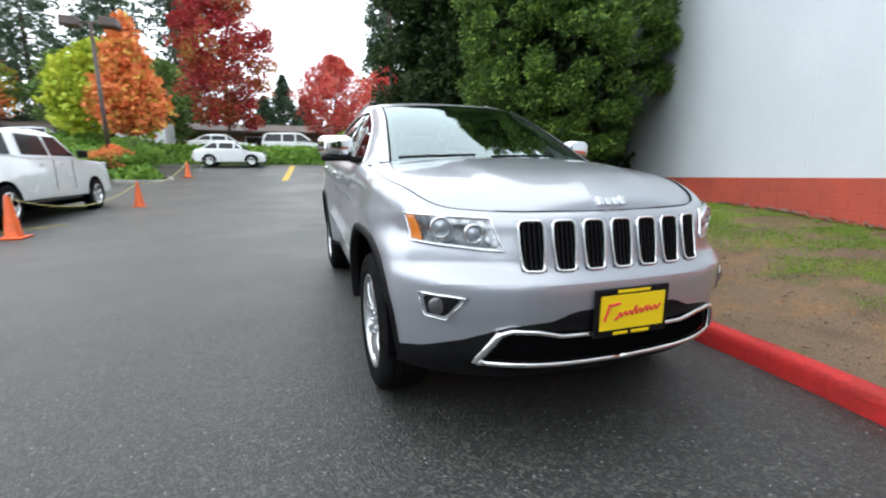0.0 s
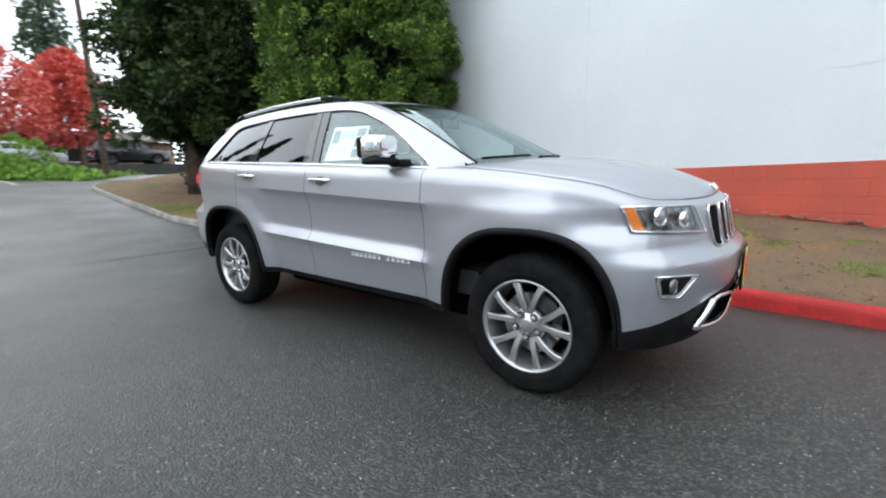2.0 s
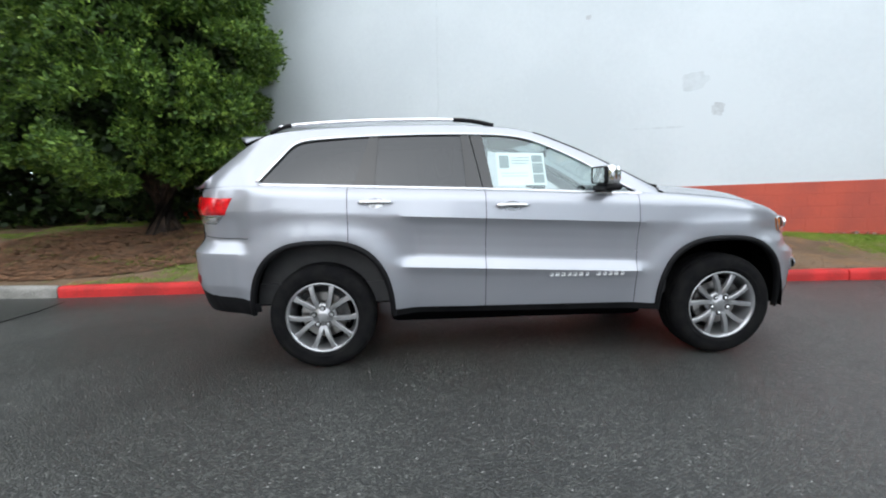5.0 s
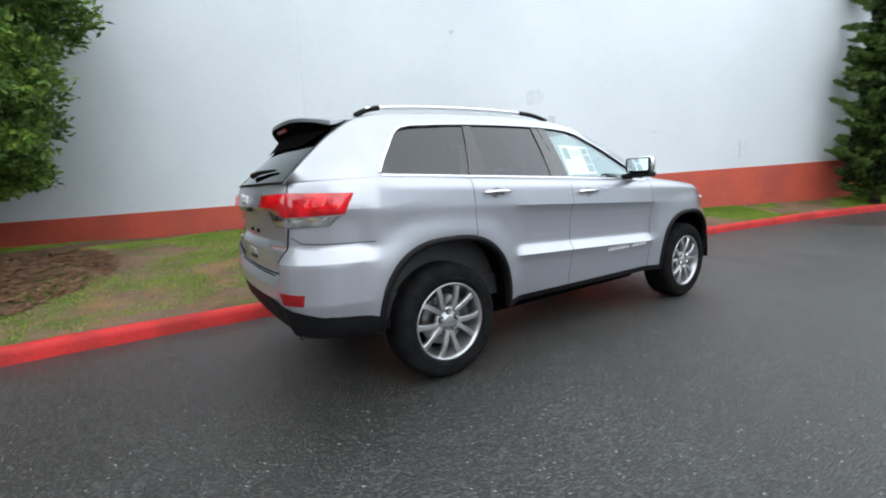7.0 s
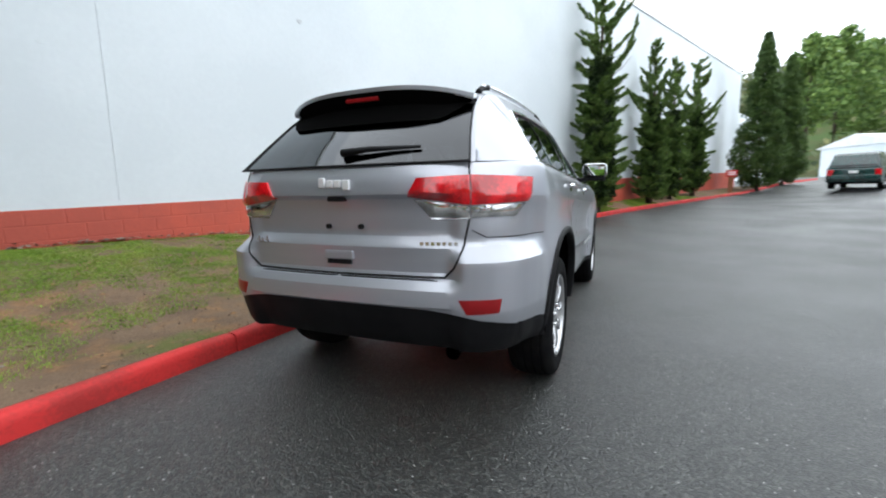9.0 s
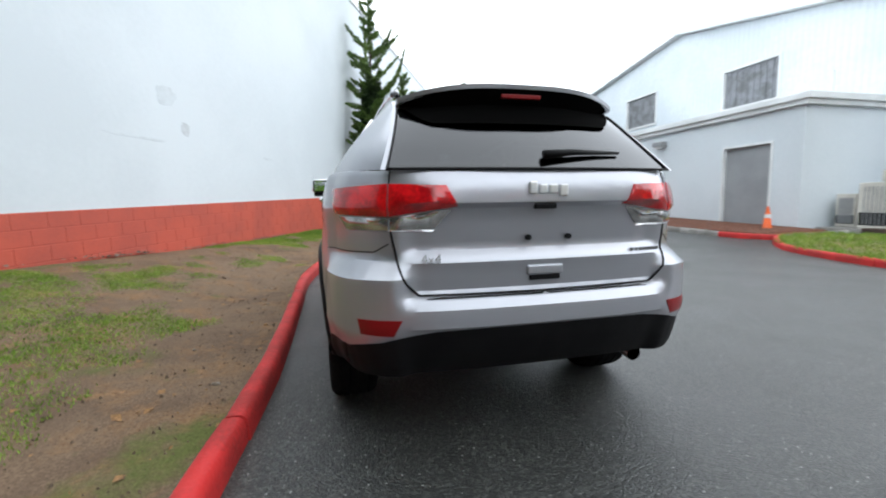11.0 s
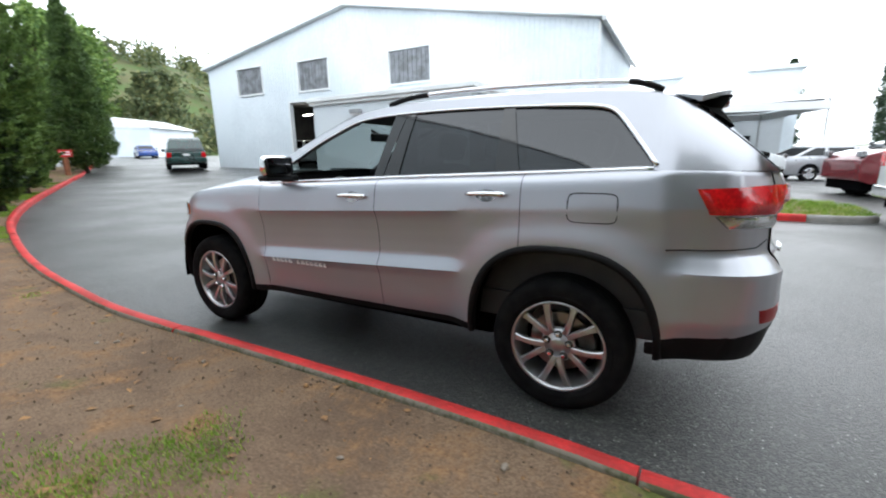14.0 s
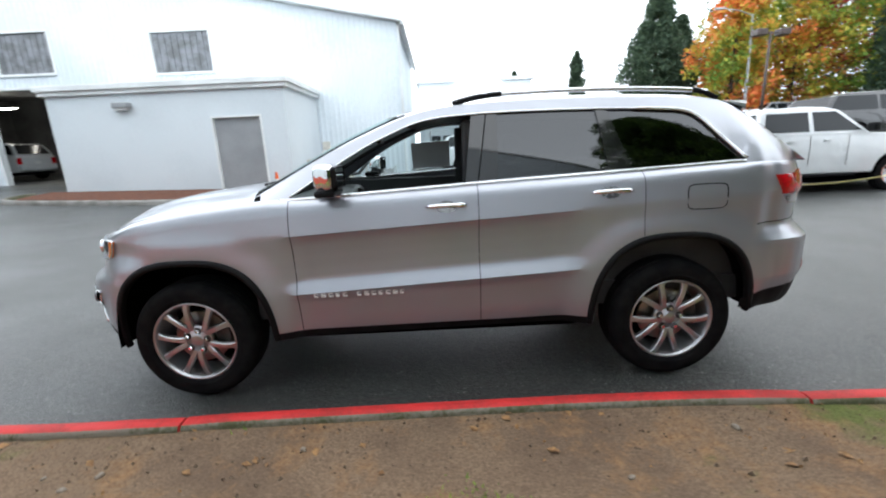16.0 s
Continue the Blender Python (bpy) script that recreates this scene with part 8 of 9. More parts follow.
def vehicle(name, kind, x, y, heading, length, width, paint, label, group="", detail=False, lift_z=0.0):
    B = BODIES[kind]
    t = tagged(empty(name, pose(x, y, ground_z(x, y) + lift_z, 0, 0, heading)), label, "car" if kind != "truck" else "pickup truck", group)
    X = lambda u: (u - 0.5) * length
    w = width / 2
    bm = bmesh.new()
    extruded(bm, [(X(u), z) for u, z in B["low"]], w, w * 0.97, 0.6, 1.1, 0.045)
    part("body", bm, paint, t, angle=35)
    cab = [(X(u), z) for u, z in B["cab"]]
    zb, zt = B["cab"][0][1], max(z for _, z in B["cab"])
    bm = bmesh.new()
    extruded(bm, cab, w * 0.93, w * 0.74, zb, zt, 0.035)
    part("cabin", bm, paint, t, angle=35)
    def cab_x(z, front):
        """Where the cabin's front or rear line stands at a height."""
        line = cab[::-1] if front else cab
        for (xa, za), (xb, zb_) in zip(line, line[1:]):
            if za <= z <= zb_:
                return xa + (xb - xa) * (z - za) / max(1e-6, zb_ - za)
        return line[2][0]
    z0w, z1w = zb + 0.05, zt - 0.13
    for front in (True, False):
        bm = bmesh.new()
        s = 1 if front else -1
        q = []
        for z in (z0w, z1w):
            half = w * 0.93 + (w * 0.74 - w * 0.93) * (z - zb) / (zt - zb) - 0.10
            q.append([(cab_x(z, front) + s * 0.008, y, z + 0.004) for y in (-half, half)])
        bm.faces.new([bm.verts.new(c) for c in (q[0][0], q[0][1], q[1][1], q[1][0])])
        part("windscreen" if front else "rear_glass", bm, M_FARGLASS, t, "dark window glass")
    for side in (1, -1):
        def wy(z):
            return side * (w * 0.93 + (w * 0.74 - w * 0.93) * (z - zb) / (zt - zb) + 0.006)
        mids = [X(u) for u in ((0.34, 0.56) if kind != "truck" else (0.525,))]
        edges = [None] + mids + [None]
        for k in range(len(edges) - 1):
            bm = bmesh.new()
            q = []
            for z in (z0w, (z0w + z1w) / 2, z1w):
                xa = cab_x(z, False) + 0.13 if edges[k] is None else edges[k] + 0.05
                xb = cab_x(z, True) - 0.13 if edges[k + 1] is None else edges[k + 1] - 0.05
                q.append((bm.verts.new((xa, wy(z), z)), bm.verts.new((max(xa + 0.01, xb), wy(z), z))))
            for lo, hi in zip(q, q[1:]):
                bm.faces.new((lo[0], lo[1], hi[1], hi[0]))
            part("side_window", bm, M_FARGLASS, t, "dark window glass")
        for u in B["wheels"]:
            wh = empty("wheel")
            wh.parent = t
            c = Vector((X(u), side * (w - 0.10), B["r"]))
            bm = bmesh.new()
            revolve(bm, [(B["r"] * 0.62, -0.10), (B["r"] * 0.7, -0.12), (B["r"] * 0.9, -0.12), (B["r"], -0.09), (B["r"], 0.09), (B["r"] * 0.9, 0.12), (B["r"] * 0.6, 0.12)], 28, "y")
            bmesh.ops.translate(bm, verts=bm.verts, vec=c)
            part("tyre", bm, M_RUBBER, wh, angle=40)
            bm = bmesh.new()
            R = B["r"] * 0.66
            revolve(bm, [(R, 0.118), (R * 0.93, 0.122), (R * 0.88, 0.08), (0.01, 0.07)], 28, "y")
            for k in range(5):
                a = 2 * math.pi * k / 5 + u
                m4 = Matrix.Rotation(a, 4, "Y")
                box(bm, 0.02, R * 0.95, 0.085, 0.112, -0.035, 0.035, 0.008, m4, 1)
            bmesh.ops.transform(bm, verts=bm.verts, matrix=Matrix.Translation(c) @ Matrix.Diagonal((1, side, 1, 1)))
            part("rim", bm, M_SATIN if kind != "suv" or detail else M_DARKMETAL, wh, angle=35)
            bm = bmesh.new()
            ring = []
            R = B["r"] + 0.07
            for i in range(17):
                a = math.pi * i / 16
                ring.append([bm.verts.new((c.x + R * f * math.cos(a), side * (w + 0.003 - d), c.z + R * f * math.sin(a))) for f, d in ((1.0, 0.0), (1.0, 0.16), (0.3, 0.16))])
            for a, b in zip(ring, ring[1:]):
                for j in range(2):
                    bm.faces.new((a[j], b[j], b[j + 1], a[j + 1]))
            # flat near-black half disc on the body side paints the shaded opening
            bm.faces.new([bm.verts.new((c.x + R * math.cos(math.pi * i / 16), side * (w + 0.002), c.z + R * math.sin(math.pi * i / 16))) for i in range(17)])
            part("wheel_well", bm, M_DARKIN, t)
        zl = B["low"][1][1]
        bm = bmesh.new()
        box(bm, X(0) - 0.012, X(0) + 0.05, side * (w * 0.74), side * (w * 0.965), zl - 0.32, zl - 0.03, 0.012)
        part("tail_lamp", bm, M_REDLAMP, t, "red tail lamp")
        bm = bmesh.new()
        zn = B["low"][-5][1]
        box(bm, X(1) - 0.10, X(1) + 0.008, side * (w * 0.66), side * (w * 0.96), zn - 0.05, zn + 0.10, 0.015)
        part("head_lamp", bm, M_SMOKE, t, "clear head lamp")
        bm = bmesh.new()
        mx = cab[-1][0] - 0.12
        box(bm, mx - 0.06, mx + 0.06, side * (w * 0.95), side * (w + 0.16), zb + 0.02, zb + 0.2, 0.03)
        part("door_mirror", bm, M_BLKPL, t)
        if detail:
            for u in (0.44, 0.575):
                bm = bmesh.new()
                box(bm, X(u) - 0.08, X(u) + 0.08, side * w * 0.985, side * (w + 0.02), zb - 0.16, zb - 0.125, 0.006)
                part("handle", bm, paint, t)
            for u in (0.515, 0.655):
                bm = bmesh.new()
                box(bm, X(u) - 0.002, X(u) + 0.002, side * (w - 0.01), side * (w + 0.001), 0.62, zb - 0.04)
                part("shut_line", bm, M_BLKPL, t)
            bm = bmesh.new()
            tube(bm, [(X(0.31), side * (w - 0.04), 0.42), (X(0.70), side * (w - 0.04), 0.42)], 0.045, 8)
            part("side_step", bm, M_BLKPL, t)
    bm = bmesh.new()
    box(bm, X(0) - 0.08, X(0) + 0.04, -w * 0.93, w * 0.93, 0.45, 0.66, 0.03)
    part("rear_bumper", bm, M_CHROME if kind == "truck" else paint, t)
    if kind == "truck":
        bm = bmesh.new()
        box(bm, X(0.01), X(0.335), -w * 0.86, w * 0.86, 1.30, 1.368)
        part("bed_liner", bm, M_DARKIN, t)
    bm = bmesh.new()
    box(bm, X(0) - 0.016, X(0), -0.16, 0.16, 0.74, 0.86)
    part("plate", bm, M_PAPER, t)
    bm = bmesh.new()
    box(bm, X(0.02), X(0.98), -w * 0.85, w * 0.85, 0.24, 0.5)
    part("underbody", bm, M_DARKIN, t)
    return t


vehicle("pickup_truck", "truck", -8.35, -7.40, 180, 6.2, 2.02, M_CARWHITE, "white crew-cab pickup parked behind the rope", detail=True)
vehicle("pickup_truck", "truck", -8.3, -13.2, 12, 5.4, 1.9, M_CARRED, "dark red pickup with chrome wheels on the lot")
vehicle("suv_car", "suv", -2.6, -17.0, 181, 4.82, 1.94, M_CARWHITE, "white sport utility car before the canvas canopy")
vehicle("suv_car", "suv", -14.6, -11.2, 180, 5.1, 2.0, M_CARBLACK, "black sport utility car on the raised lot")
vehicle("minivan", "van", 24.2, -12.2, -28, 5.0, 1.95, M_CARGREEN, "dark green minivan parked by the steel hall")
vehicle("sedan_car", "sedan", 50.0, -23.0, 160, 4.5, 1.8, M_CARBLUE, "bright blue car far along the drive")
vehicle("suv_car", "suv", 21.4, -18.2, -8, 4.5, 1.85, M_CARWHITE, "white car inside the dim workshop", lift_z=0.0)
LOT = "cars on the far lot"
for i, (kind, x, y, hd, pt, lab) in enumerate((("sedan", -9.8, -21.5, 20, M_CARSILVER, "silver saloon on the far lot"), ("sedan", -13.5, -20.0, 25, M_CARWHITE, "white saloon on the far lot"), ("suv", -12.0, -25.0, 10, M_CARBLACK, "black car on the far lot"),
                                              ("truck", -17.5, -24.0, 20, M_CARWHITE, "white pickup on the far lot"), ("suv", -16.0, -29.0, 0, M_CARSILVER, "silver car on the far lot"), ("sedan", -22.0, -27.0, 30, M_CARWHITE, "white saloon on the far lot"), ("suv", -20.0, -33.0, 0, M_CARWHITE, "white car on the far lot"),
                                              ("sedan", -7.2, -20.4, 200, M_CARSILVER, "silver saloon by the canopy"), ("van", -26.0, -31.0, 10, M_CARSILVER, "silver minivan on the far lot"))):
    vehicle("parked_car", kind, x, y, hd, 4.6 if kind != "truck" else 5.6, 1.85, pt, lab, LOT)
for i, (kind, x, y, hd, pt, lab) in enumerate((("sedan", -33.5, -6.3, 95, M_CARWHITE, "white saloon behind the ivy bank"), ("van", -34.5, -1.2, 80, M_CARWHITE, "white van behind the ivy bank"), ("sedan", -33.5, 2.9, 100, M_CARSILVER, "pale saloon behind the ivy bank"), ("suv", -34.5, -17.5, 90, M_CARSILVER, "silver car behind the ivy bank"), ("suv", -34, 9.0, 90, M_CARBLACK, "dark car behind the ivy bank"))):
    vehicle("parked_car", kind, x, y, hd, 4.6, 1.85, pt, lab, "cars behind the bank", lift_z=0.7 if y > -9 else 0.1)
vehicle("hatchback_car", "sedan", -24.6, -4.7, 90, 3.7, 1.7, M_CARWHITE, "small pale hatchback on the lot before the bank")
# raised yard behind the bank that they stand on
bm = bmesh.new()
box(bm, -60, -29.9, -60, 40, 1.0, ground_z(-40, 0) + 0.7)
tagged(part("upper_yard", bm, M_ASPHALT), "raised asphalt yard behind the ivy bank", "yard", kind="structure")

# long low brown building behind the bank
e = tagged(empty("low_building"), "long low brown building with a shallow brown roof", "building")
bm = bmesh.new()
box(bm, -52, -44, -38, 16, 1.6, 4.25)
part("wall", bm, M_WOODBR, e)
bm = bmesh.new()
for x0, x1, z0, z1 in ((-43.0, -48.0, 4.2, 5.2), (-53.0, -48.0, 4.2, 5.2)):
    v = [bm.verts.new(c) for c in ((x0, -39, z0), (x0, 17, z0), (x1, 17, z1), (x1, -39, z1))]
    w = [bm.verts.new((c.co.x, c.co.y, c.co.z + 0.18)) for c in v]
    bm.faces.new(v)
    bm.faces.new(w[::-1])
    for i in range(4):
        bm.faces.new((v[i], v[(i + 1) % 4], w[(i + 1) % 4], w[i]))
part("roof", bm, M_ROOFBR, e)
for i in range(12):
    y = -35 + i * 4.2
    wdw = empty("window")
    wdw.parent = e
    bm = bmesh.new()
    box(bm, -44.02, -43.9, y, y + 1.7, 2.5, 3.8)
    part("pane", bm, M_FARGLASS, wdw)
    bm = bmesh.new()
    for a, b, c, d in ((y - 0.08, y, 2.42, 3.88), (y + 1.7, y + 1.78, 2.42, 3.88), (y, y + 1.7, 3.8, 3.88), (y, y + 1.7, 2.42, 2.5)):
        box(bm, -44.0, -43.86, a, b, c, d)
    part("frame", bm, M_TRIMW, wdw)
# white box trailer
e = tagged(empty("box_trailer", pose(-36.0, -12.6, ground_z(-36, 0) + 0.7, 0, 0, 86)), "white box trailer standing behind the bank", "trailer")
bm = bmesh.new()
box(bm, -2.3, 2.3, -1.1, 1.1, 0.6, 2.35, 0.03)
part("box", bm, M_CARWHITE, e)
for x in (-1.2, -0.2):
    for yy in (-1.1, 1.1):
        bm = bmesh.new()
        revolve(bm, [(0.1, -0.12), (0.4, -0.12), (0.4, 0.12), (0.1, 0.12)], 20, "y")
        bmesh.ops.translate(bm, verts=bm.verts, vec=(x, yy, 0.4))
        part("wheel", bm, M_RUBBER, e)


# ---- canvas canopy ----
def canopy(x, y, half, eave, peak):
    z0 = ground_z(x, y)
    t = tagged(empty("canopy_tent", pose(x, y, z0, 0, 0, 12)), "white peaked canvas canopy on poles", "canopy")
    n = 20
    bm = bmesh.new()
    G = []
    for i in range(n + 1):
        row = []
        for j in range(n + 1):
            a, b = -1 + 2 * i / n, -1 + 2 * j / n
            r = max(abs(a), abs(b))
            z = eave + (peak - eave) * (1 - r) ** 1.55 - 0.12 * (1 - min(abs(a), abs(b)) / max(r, 0.01)) * r ** 4
            row.append(bm.verts.new((a * half, b * half, z)))
        G.append(row)
    for i in range(n):
        for j in range(n):
            bm.faces.new((G[i][j], G[i + 1][j], G[i + 1][j + 1], G[i][j + 1]))
    part("canvas", bm, M_TENT, t, smooth=True)
    bm = bmesh.new()
    for s in (1, -1):
        box(bm, -half, half, s * half, s * (half + 0.01), eave - 0.45, eave - 0.10)
        box(bm, s * half, s * (half + 0.01), -half, half, eave - 0.45, eave - 0.10)
    part("valance", bm, M_TENT, t)
    for a in (-1, 1):
        for b in (-1, 1):
            bm = bmesh.new()
            tube(bm, [(a * half * 0.98, b * half * 0.98, 0), (a * half * 0.98, b * half * 0.98, eave)], 0.05, 8)
            part("pole", bm, M_GALV, t)


canopy(-2.7, -25.4, 3.9, 3.3, 6.4)
# showroom wall with windows behind the canopy
e = tagged(empty("showroom"), "low pale grey showroom with a row of dark windows", "building")
bm = bmesh.new()
box(bm, -7.0, 1.2, -33.5, -31.4, 0.0, 3.35)
part("wall", bm, mat("pale_grey_wall", (0.50, 0.53, 0.55), (0.42, 0.45, 0.47), 0.6, 0.7, world_space=True), e)
for i in range(6):
    bm = bmesh.new()
    box(bm, -5.4 + i * 1.0, -4.6 + i * 1.0, -31.42, -31.34, 1.45, 2.2)
    part("window", bm, M_FARGLASS, e)
bm = bmesh.new()
box(bm, -7.3, 1.5, -33.58, -31.0, 3.35, 3.55)
part("roof", bm, M_DOORGREY, e)
# far small white shed along the drive
e = tagged(empty("small_shed"), "small white gabled shed far along the drive", "building")
bm = bmesh.new()
prism(bm, [(62, -36), (70, -32), (66, -24), (58, -28)], 0.5, 5.4)
part("wall", bm, M_METALSIDE, e)
bm = bmesh.new()
a = [bm.verts.new(c) for c in ((57.4, -28.2, 5.4), (61.6, -36.6, 5.4), (66, -34.2, 6.8), (62.2, -25.8, 6.8), (66.6, -23.6, 5.4), (70.6, -32.0, 5.4))]
for f in ((0, 1, 2, 3), (3, 2, 5, 4), (0, 3, 4), (1, 5, 2)):
    bm.faces.new([a[i] for i in f])
part("roof", bm, M_TRIMW, e)
bm = bmesh.new()
prism(bm, [(59.2, -30.4), (60.6, -33.2), (60.4, -33.3), (59.0, -30.5)], 0.6, 3.6)
part("door", bm, M_DARKIN, e)


# ---- outdoor units by the annex ----
def ac_unit(x0, x1, y0, y1, h, label):
    t = tagged(empty("cooling_unit", pose((x0 + x1) / 2, (y0 + y1) / 2, ground_z((x0 + x1) / 2, y0) + 0.06)), label, "air conditioner", "outdoor units")
    w, d = (x1 - x0) / 2, (y1 - y0) / 2
    bm = bmesh.new()
    box(bm, -w, w, -d, d, 0.0, h, 0.02)
    part("case", bm, M_BEIGE, t)
    for i in range(9):
        bm = bmesh.new()
        xx = -w + 0.06 + (2 * w - 0.12) * i / 9
        box(bm, xx, xx + 0.02, d, d + 0.015, 0.1, h - 0.1)
        part("fin", bm, M_DOORGREY, t)
    # near-black sheet on the closed case paints the dark of an opening
    bm = bmesh.new()
    box(bm, -w * 0.9, w * 0.9, d, d + 0.008, 0.08, h * 0.35)
    part("opening", bm, M_DARKIN, t)
    return t


bm = bmesh.new()
z = ground_z(2.8, -12.0)
box(bm, 0.6, 4.5, -13.2, -11.3, z - 0.2, z + 0.06)
tagged(part("slab", bm, M_CONC), "concrete slab under the outdoor units", "slab", kind="structure")
ac_unit(2.98, 3.86, -12.4, -11.7, 1.12, "beige louvred cooling unit on the slab")
ac_unit(4.02, 4.48, -12.6, -11.9, 0.85, "small grey louvred cooling unit on the slab")
for x in (2.6, 3.1, 4.0):
    bm = bmesh.new()
    box(bm, x - 0.13, x + 0.13, -13.0, -12.9, 1.5, 1.8, 0.01)
    tube(bm, [(x, -12.95, 0.2), (x, -12.95, 1.5)], 0.03, 6)
    tagged(part("switch_box", bm, M_BEIGE), "small grey switch box on a conduit", "switch box", "switch boxes")
bm = bmesh.new()
tube(bm, [(3.2, -11.9, 1.52), (1.95, -11.9, 1.52), (2.1, -11.9, 1.3), (2.7, -11.9, 0.66), (3.2, -11.9, 0.60)], 0.06, 6)
tube(bm, [(3.1, -11.85, 0.42), (2.3, -11.85, 0.45)], 0.06, 6)
tube(bm, [(2.95, -11.75, 1.46), (2.6, -11.75, 1.36), (2.2, -11.75, 1.44)], 0.025, 6)
tagged(part("scrap_metal", bm, M_DARKMETAL), "bent black steel frame standing by the units", "scrap metal")
bm = bmesh.new()
for q in range(7):
    a, rr_ = q * 0.9, 0.16 + 0.03 * (q % 3)
    tube(bm, [(1.7 + 0.3 * math.cos(a), -12.2 + 0.1 * math.sin(a), 0.34 + rr_), (1.7 + 0.3 * math.cos(a + 1.8), -12.25, 0.5 + rr_ * 1.6), (1.7 + 0.3 * math.cos(a + 2.6), -12.1, 0.42)], 0.03, 6)
tagged(part("pipe_valves", bm, M_GALV), "tangle of grey pipes and valves by the wall", "pipes")
bm = bmesh.new()
box(bm, -3.6, 3.4, -11.35, -11.15, ground_z(0, -11.2) - 0.1, ground_z(0, -11.2) + 0.16, 0.02)
tagged(part("timber_beam", bm, M_BARK), "long weathered timber beam lying along the grass", "beam")


# ---- lamp posts and poles ----
def lamp_post(x, y, h, heads, label, material):
    t = tagged(empty("street_lamp", pose(x, y, ground_z(x, y))), label, "street lamp", "lamp posts")
    bm = bmesh.new()
    tube(bm, [(0, 0, 0), (0, 0, h)], [0.11, 0.07], 10)
    part("pole", bm, material, t, smooth=True)
    bm = bmesh.new()
    revolve(bm, [(0.25, 0), (0.25, 0.45), (0.2, 0.5), (0.05, 0.5)], 16)
    part("base", bm, M_CONC, t)
    for a in heads:
        d = Vector((math.cos(a), math.sin(a), 0))
        bm = bmesh.new()
        tube(bm, [(0, 0, h - 0.1), d * 0.5 + Vector((0, 0, h - 0.05))], 0.035, 6)
        part("arm", bm, material, t)
        bm = bmesh.new()
        c = d * 0.75
        box(bm, c.x - 0.32, c.x + 0.32, c.y - 0.32, c.y + 0.32, h - 0.25, h + 0.12, 0.05)
        part("lamp_head", bm, material, t, "dark box lamp head")
    return t


M_LAMPBR = mat("brown_lamp_paint", (0.07, 0.045, 0.04), (0.05, 0.035, 0.03), 3, 0.5)
lamp_post(-19.6, -9.05, 6.4, (1.4, 4.5), "brown lamp post with two box heads", M_LAMPBR)
lamp_post(-20.6, -24.6, 5.9, (0.1, 3.2), "brown lamp post with two box heads", M_LAMPBR)
lamp_post(-34, -52, 8.0, (0.5, 3.6), "far lamp post with two box heads", M_LAMPBR)
t = tagged(empty("street_lamp", pose(-24.0, -31.0, ground_z(-24.0, -31))), "tall pale street lamp with a long arm", "street lamp", "lamp posts")
bm = bmesh.new()
tube(bm, [(0, 0, 0), (0.2, 0, 8.2)], [0.12, 0.06], 10)
part("pole", bm, M_GALV, t)
bm = bmesh.new()
tube(bm, [(0.2, 0, 8.1), (1.4, 0.3, 8.4), (2.8, 0.6, 8.5)], 0.045, 6)
part("arm", bm, M_GALV, t)
bm = bmesh.new()
box(bm, 2.7, 3.4, 0.45, 0.75, 8.42, 8.56, 0.04)
part("lamp_head", bm, M_GALV, t)
bm = bmesh.new()
tube(bm, [(-26.0, 5.2, ground_z(-26, 5)), (-26.0, 5.2, 12.5)], [0.16, 0.12], 10)
tagged(part("utility_pole", bm, M_BARK), "bare brown wooden utility pole by the bank", "pole")
bm = bmesh.new()
box(bm, 25.1, 25.3, -6.9, -6.7, 0.5, 1.95, 0.02)
tagged(part("wooden_post", bm, mat("red_brown_wood", (0.24, 0.09, 0.04), (0.16, 0.06, 0.03), 4, 0.8)), "short red-brown wooden post beside the kerb", "post")
t = tagged(empty("small_sign", pose(25.08, -6.8, 1.62)), "small red notice board fixed to a wooden post", "sign")
bm = bmesh.new()
box(bm, -0.03, 0.0, -0.28, 0.28, 0.0, 0.36, 0.005)
part("board", bm, M_KERBRED, t)
for z in (0.10, 0.22):
    bm = bmesh.new()
    box(bm, -0.034, -0.03, -0.2, 0.2, z, z + 0.05)
    part("print_bar", bm, M_PAPER, t)

# yellow board leaning under the cedars
t = tagged(empty("yellow_sign", pose(-10.1, 3.75, 0.2, 0, 0, 40)), "tilted yellow advertising board with faded print", "sign")
bm = bmesh.new()
box(bm, -0.43, 0.43, -0.012, 0.012, 0.62, 1.0, 0.004, Matrix.Rotation(radians(24), 4, "Y") @ Matrix.Rotation(radians(-18), 4, "X"))
part("board", bm, M_YSIGN, t)
for k in range(3):
    bm = bmesh.new()
    box(bm, -0.34, 0.34 - 0.12 * k, -0.018, -0.0125, 0.90 - 0.09 * k, 0.94 - 0.09 * k, 0, Matrix.Rotation(radians(24), 4, "Y") @ Matrix.Rotation(radians(-18), 4, "X"))
    part("print_bar", bm, mat("faded_print", (0.55, 0.32, 0.04), (0.5, 0.3, 0.05), 5, 0.6), t)
bm = bmesh.new()
for s in (-0.25, 0.25):
    tube(bm, [(s, 0.02, -0.05), (s + 0.18, 0.02 + 0.24, 0.75)], 0.012, 6)
part("stakes", bm, M_GALV, t)

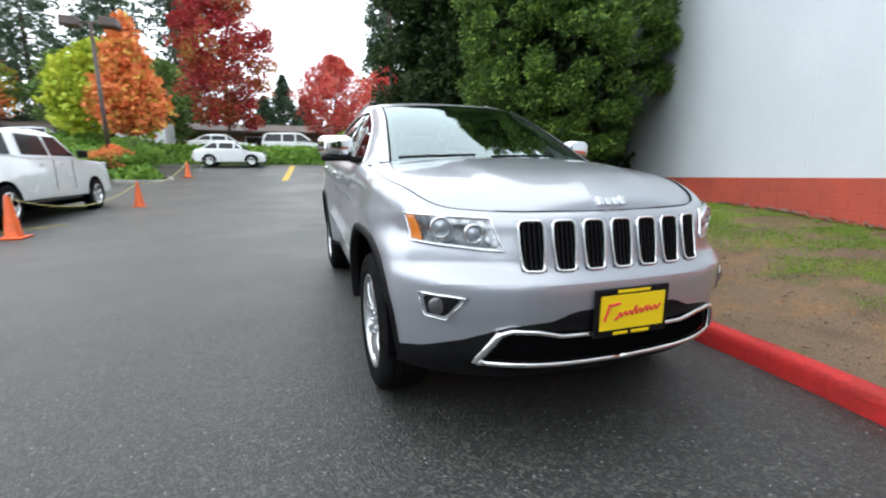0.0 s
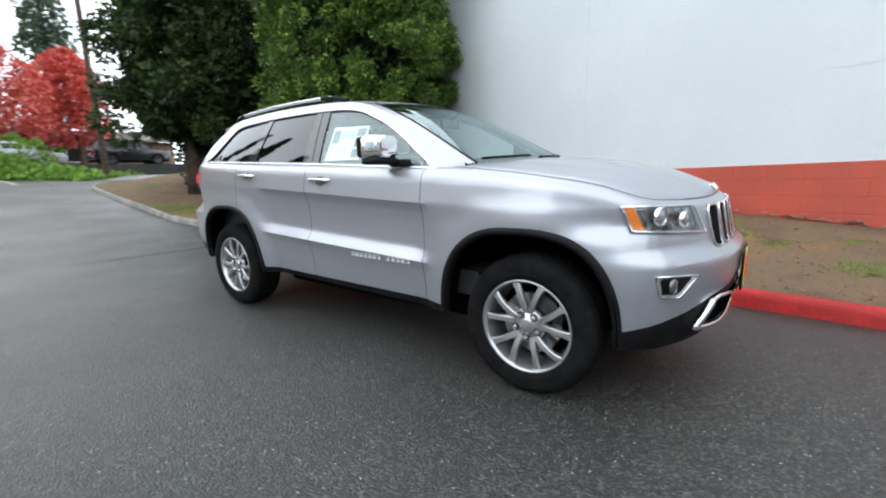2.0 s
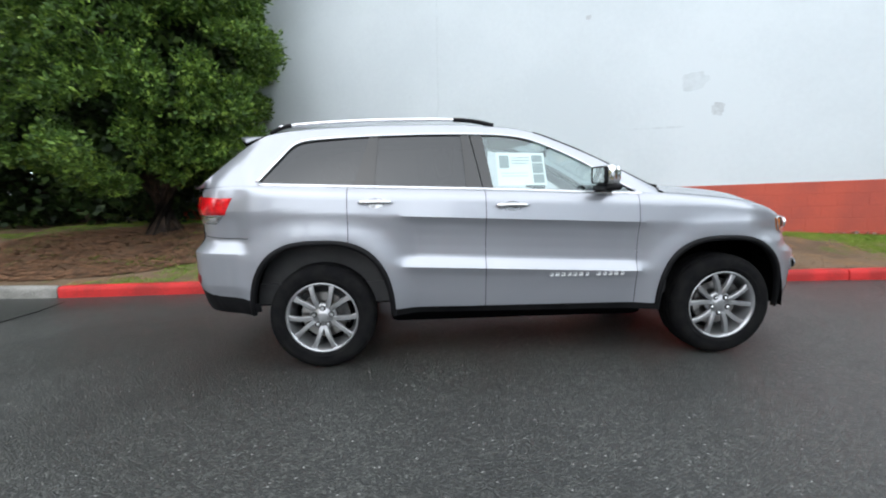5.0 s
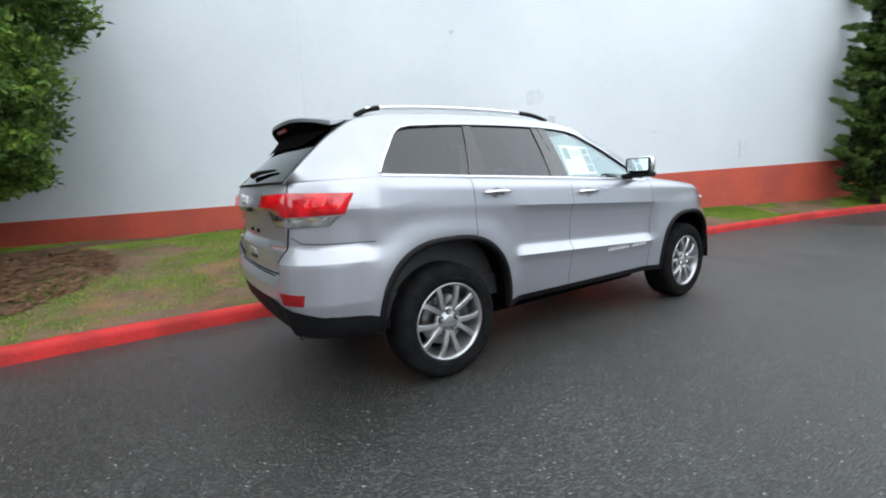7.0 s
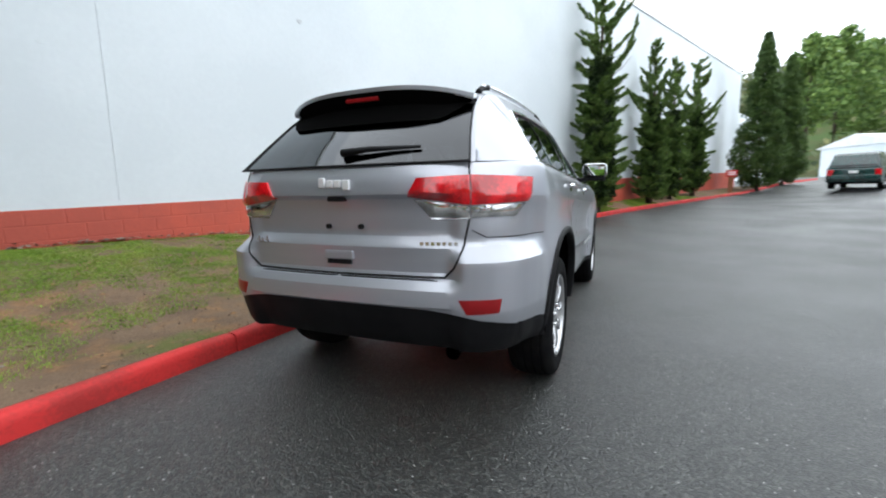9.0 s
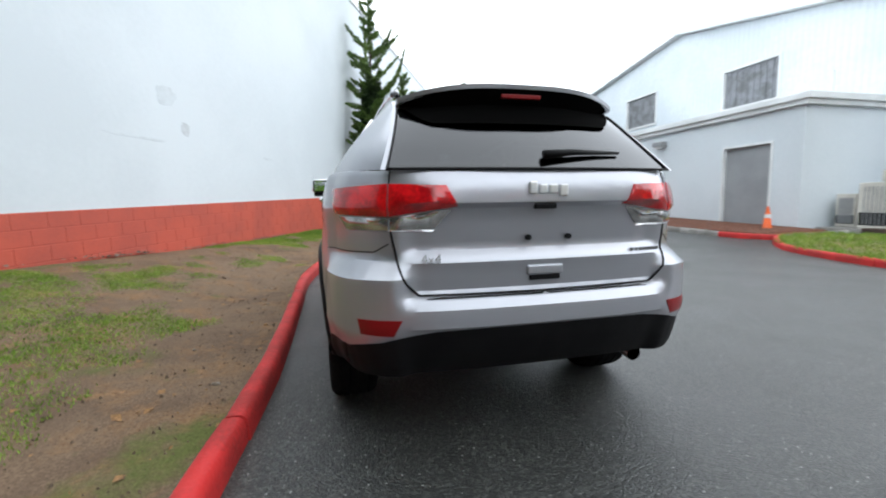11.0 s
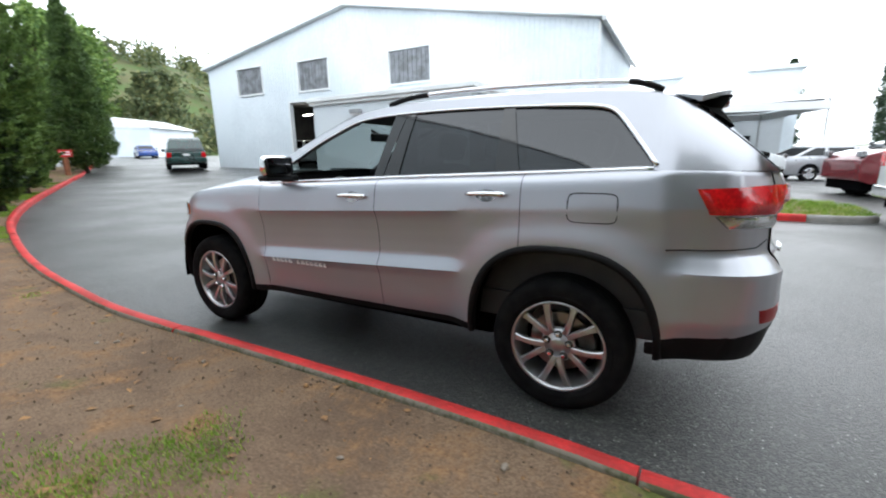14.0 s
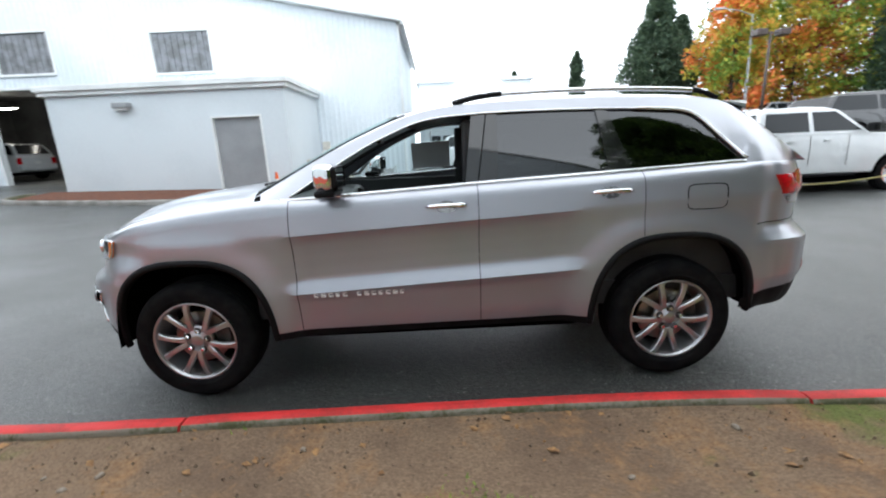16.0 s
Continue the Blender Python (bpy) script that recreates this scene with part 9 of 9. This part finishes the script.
# ---- woods and hill on the skyline ----
AUT = "autumn trees behind the lot"
for i, (x, y, h, rad, m, lab) in enumerate(((-24, -33, 10.5, 3.4, M_LEAFMIX, "yellow-green tree turning colour"), (-29, -33, 13, 3.8, M_LEAFMIX, "orange tree turning colour"), (-34, -30, 12, 3.6, M_LEAFMIX, "yellow tree turning colour"), (-33, -36, 14.5, 3.6, M_LEAFRED, "red-topped tree turning colour"),
                                            (-39, -30, 13, 4, M_LEAFMIX, "orange and green tree behind the lot"), (-36, -27, 9.5, 3.4, M_LEAFGRN, "green leafy tree behind the lot"), (-44, -27, 12, 4, M_LEAFMIX, "yellow-green tree turning colour"), (-27, -38, 9, 3.2, M_LEAFGRN, "green leafy tree behind the lot"), (-47, -21, 9, 3.4, M_LEAFGRN, "green leafy tree behind the lot"))):
    far_tree(x, y, h, rad, 1.2, m, 200 + i, lab, "leafy_tree", count=10000, leaf=0.30, clump=0.8, clumps=260, group=AUT)
for i, (x, y, h, rad) in enumerate(((-21.2, -40, 13.5, 4.6), (-24.5, -42, 11.0, 3.6), (-32, -28, 9.5, 1.2), (-20, -60, 12, 1.4), (-12, -64, 11, 1.3), (-28, -58, 13, 1.5), (-41, -33, 13, 1.4))):
    clumpy_tree("spruce_tree", x, y, ground_z(x, y), h, rad, 0.3, cone_shape if rad > 2 else column, 32000 if rad > 2 else 14000, 0.28, M_FIR, 230 + i, "dark pointed spruce beyond the lot" if rad > 2 else "slim dark conifer beyond the lot", 0.85 if rad > 2 else 0.5, 620 if rad > 2 else 380, 0.2, 2.2, 0.4, 0.3, group="spruces beyond the lot")


def hill():
    """A wooded hill beyond the drive: a mound mesh under a coat of tree clumps."""
    r = np.random.default_rng(77)
    cx, cy, R, H = 175.0, -70.0, 110.0, 38.0
    def hz(x, y):
        d = math.hypot((x - cx) / R, (y - cy) / (R * 1.1))
        return max(-1.0, H * (math.cos(min(d, 1) * math.pi) * 0.5 + 0.5) + 3.5 * noise.noise(Vector((x * 0.03, y * 0.03, 0.5))) * (d < 1))
    n = 40
    V = [(cx - R + 2 * R * i / n, cy - R * 1.1 + 2.2 * R * j / n, hz(cx - R + 2 * R * i / n, cy - R * 1.1 + 2.2 * R * j / n)) for i in range(n + 1) for j in range(n + 1)]
    F = [(i * (n + 1) + j, (i + 1) * (n + 1) + j, (i + 1) * (n + 1) + j + 1, i * (n + 1) + j + 1) for i in range(n) for j in range(n)]
    tagged(mesh_ob("hill", V, F, M_GRASSFAR, smooth=True), "green wooded hill beyond the drive", "hill", kind="structure")
    k = 680
    th, q = r.uniform(0, 2 * np.pi, k), np.sqrt(r.uniform(0, 0.9, k))
    P = []
    for a, b in zip(th, q):
        x, y = cx + R * b * math.cos(a), cy + 1.1 * R * b * math.sin(a)
        P.append((x, y, hz(x, y) + 2.2))
    C = np.array(P)
    per = 110
    size = r.uniform(1.8, 4.2, k)
    off = r.normal(0, 0.5, (k, per, 3)) * size[:, None, None] * np.array([1, 1, 1.15])
    pts = (C[:, None, :] + off).reshape(-1, 3)
    v, f = leaf_mesh(pts, off.reshape(-1, 3), 1.1, r, 1.4, 0, 0.8)
    tagged(np_mesh("hill_woods", v, f, M_HAZE), "mixed green and yellowing woods covering the hill", "woods", kind="stuff")


hill()
for i, (x, y, h) in enumerate(((92, -30, 24), (98, -36, 26), (104, -42, 25), (88, -44, 15), (96, -20, 14), (90, -12, 13), (84, -2, 12), (100, -54, 18))):
    far_tree(x, y, h, h * 0.2, h * 0.35, M_LEAFGRN if i < 3 else M_HAZE, 260 + i, "tall green tree on the hillside", "leafy_tree", count=3500, leaf=0.8, clump=2.0, clumps=70, group="hillside trees", trunk_r=0.4)
# dark hedge closing the view under the cedars
for i, (x, y, h, rad) in enumerate(((-7.6, 7.4, 2.6, 1.5), (-10.4, 7.2, 2.8, 1.7), (-12.9, 6.9, 2.8, 1.7), (-15.4, 6.6, 2.8, 1.8), (-18.5, 10.5, 6.0, 3.0), (-13.0, 11.5, 6.0, 3.0), (-24.5, 12.0, 6, 3.2), (-8.5, 12.0, 5.0, 2.6))):
    clumpy_tree("laurel_bush", x, y, 0.5, h, rad, 0.1, egg, 9000 if h > 4 else 7000, 0.2, M_LEAFB, 290 + i, "dense dark evergreen bush behind the cedars", 0.6, 130, 0.1, 1.6, 0.1, 0.2, category="shrub", group="dark bushes")


wall_band()
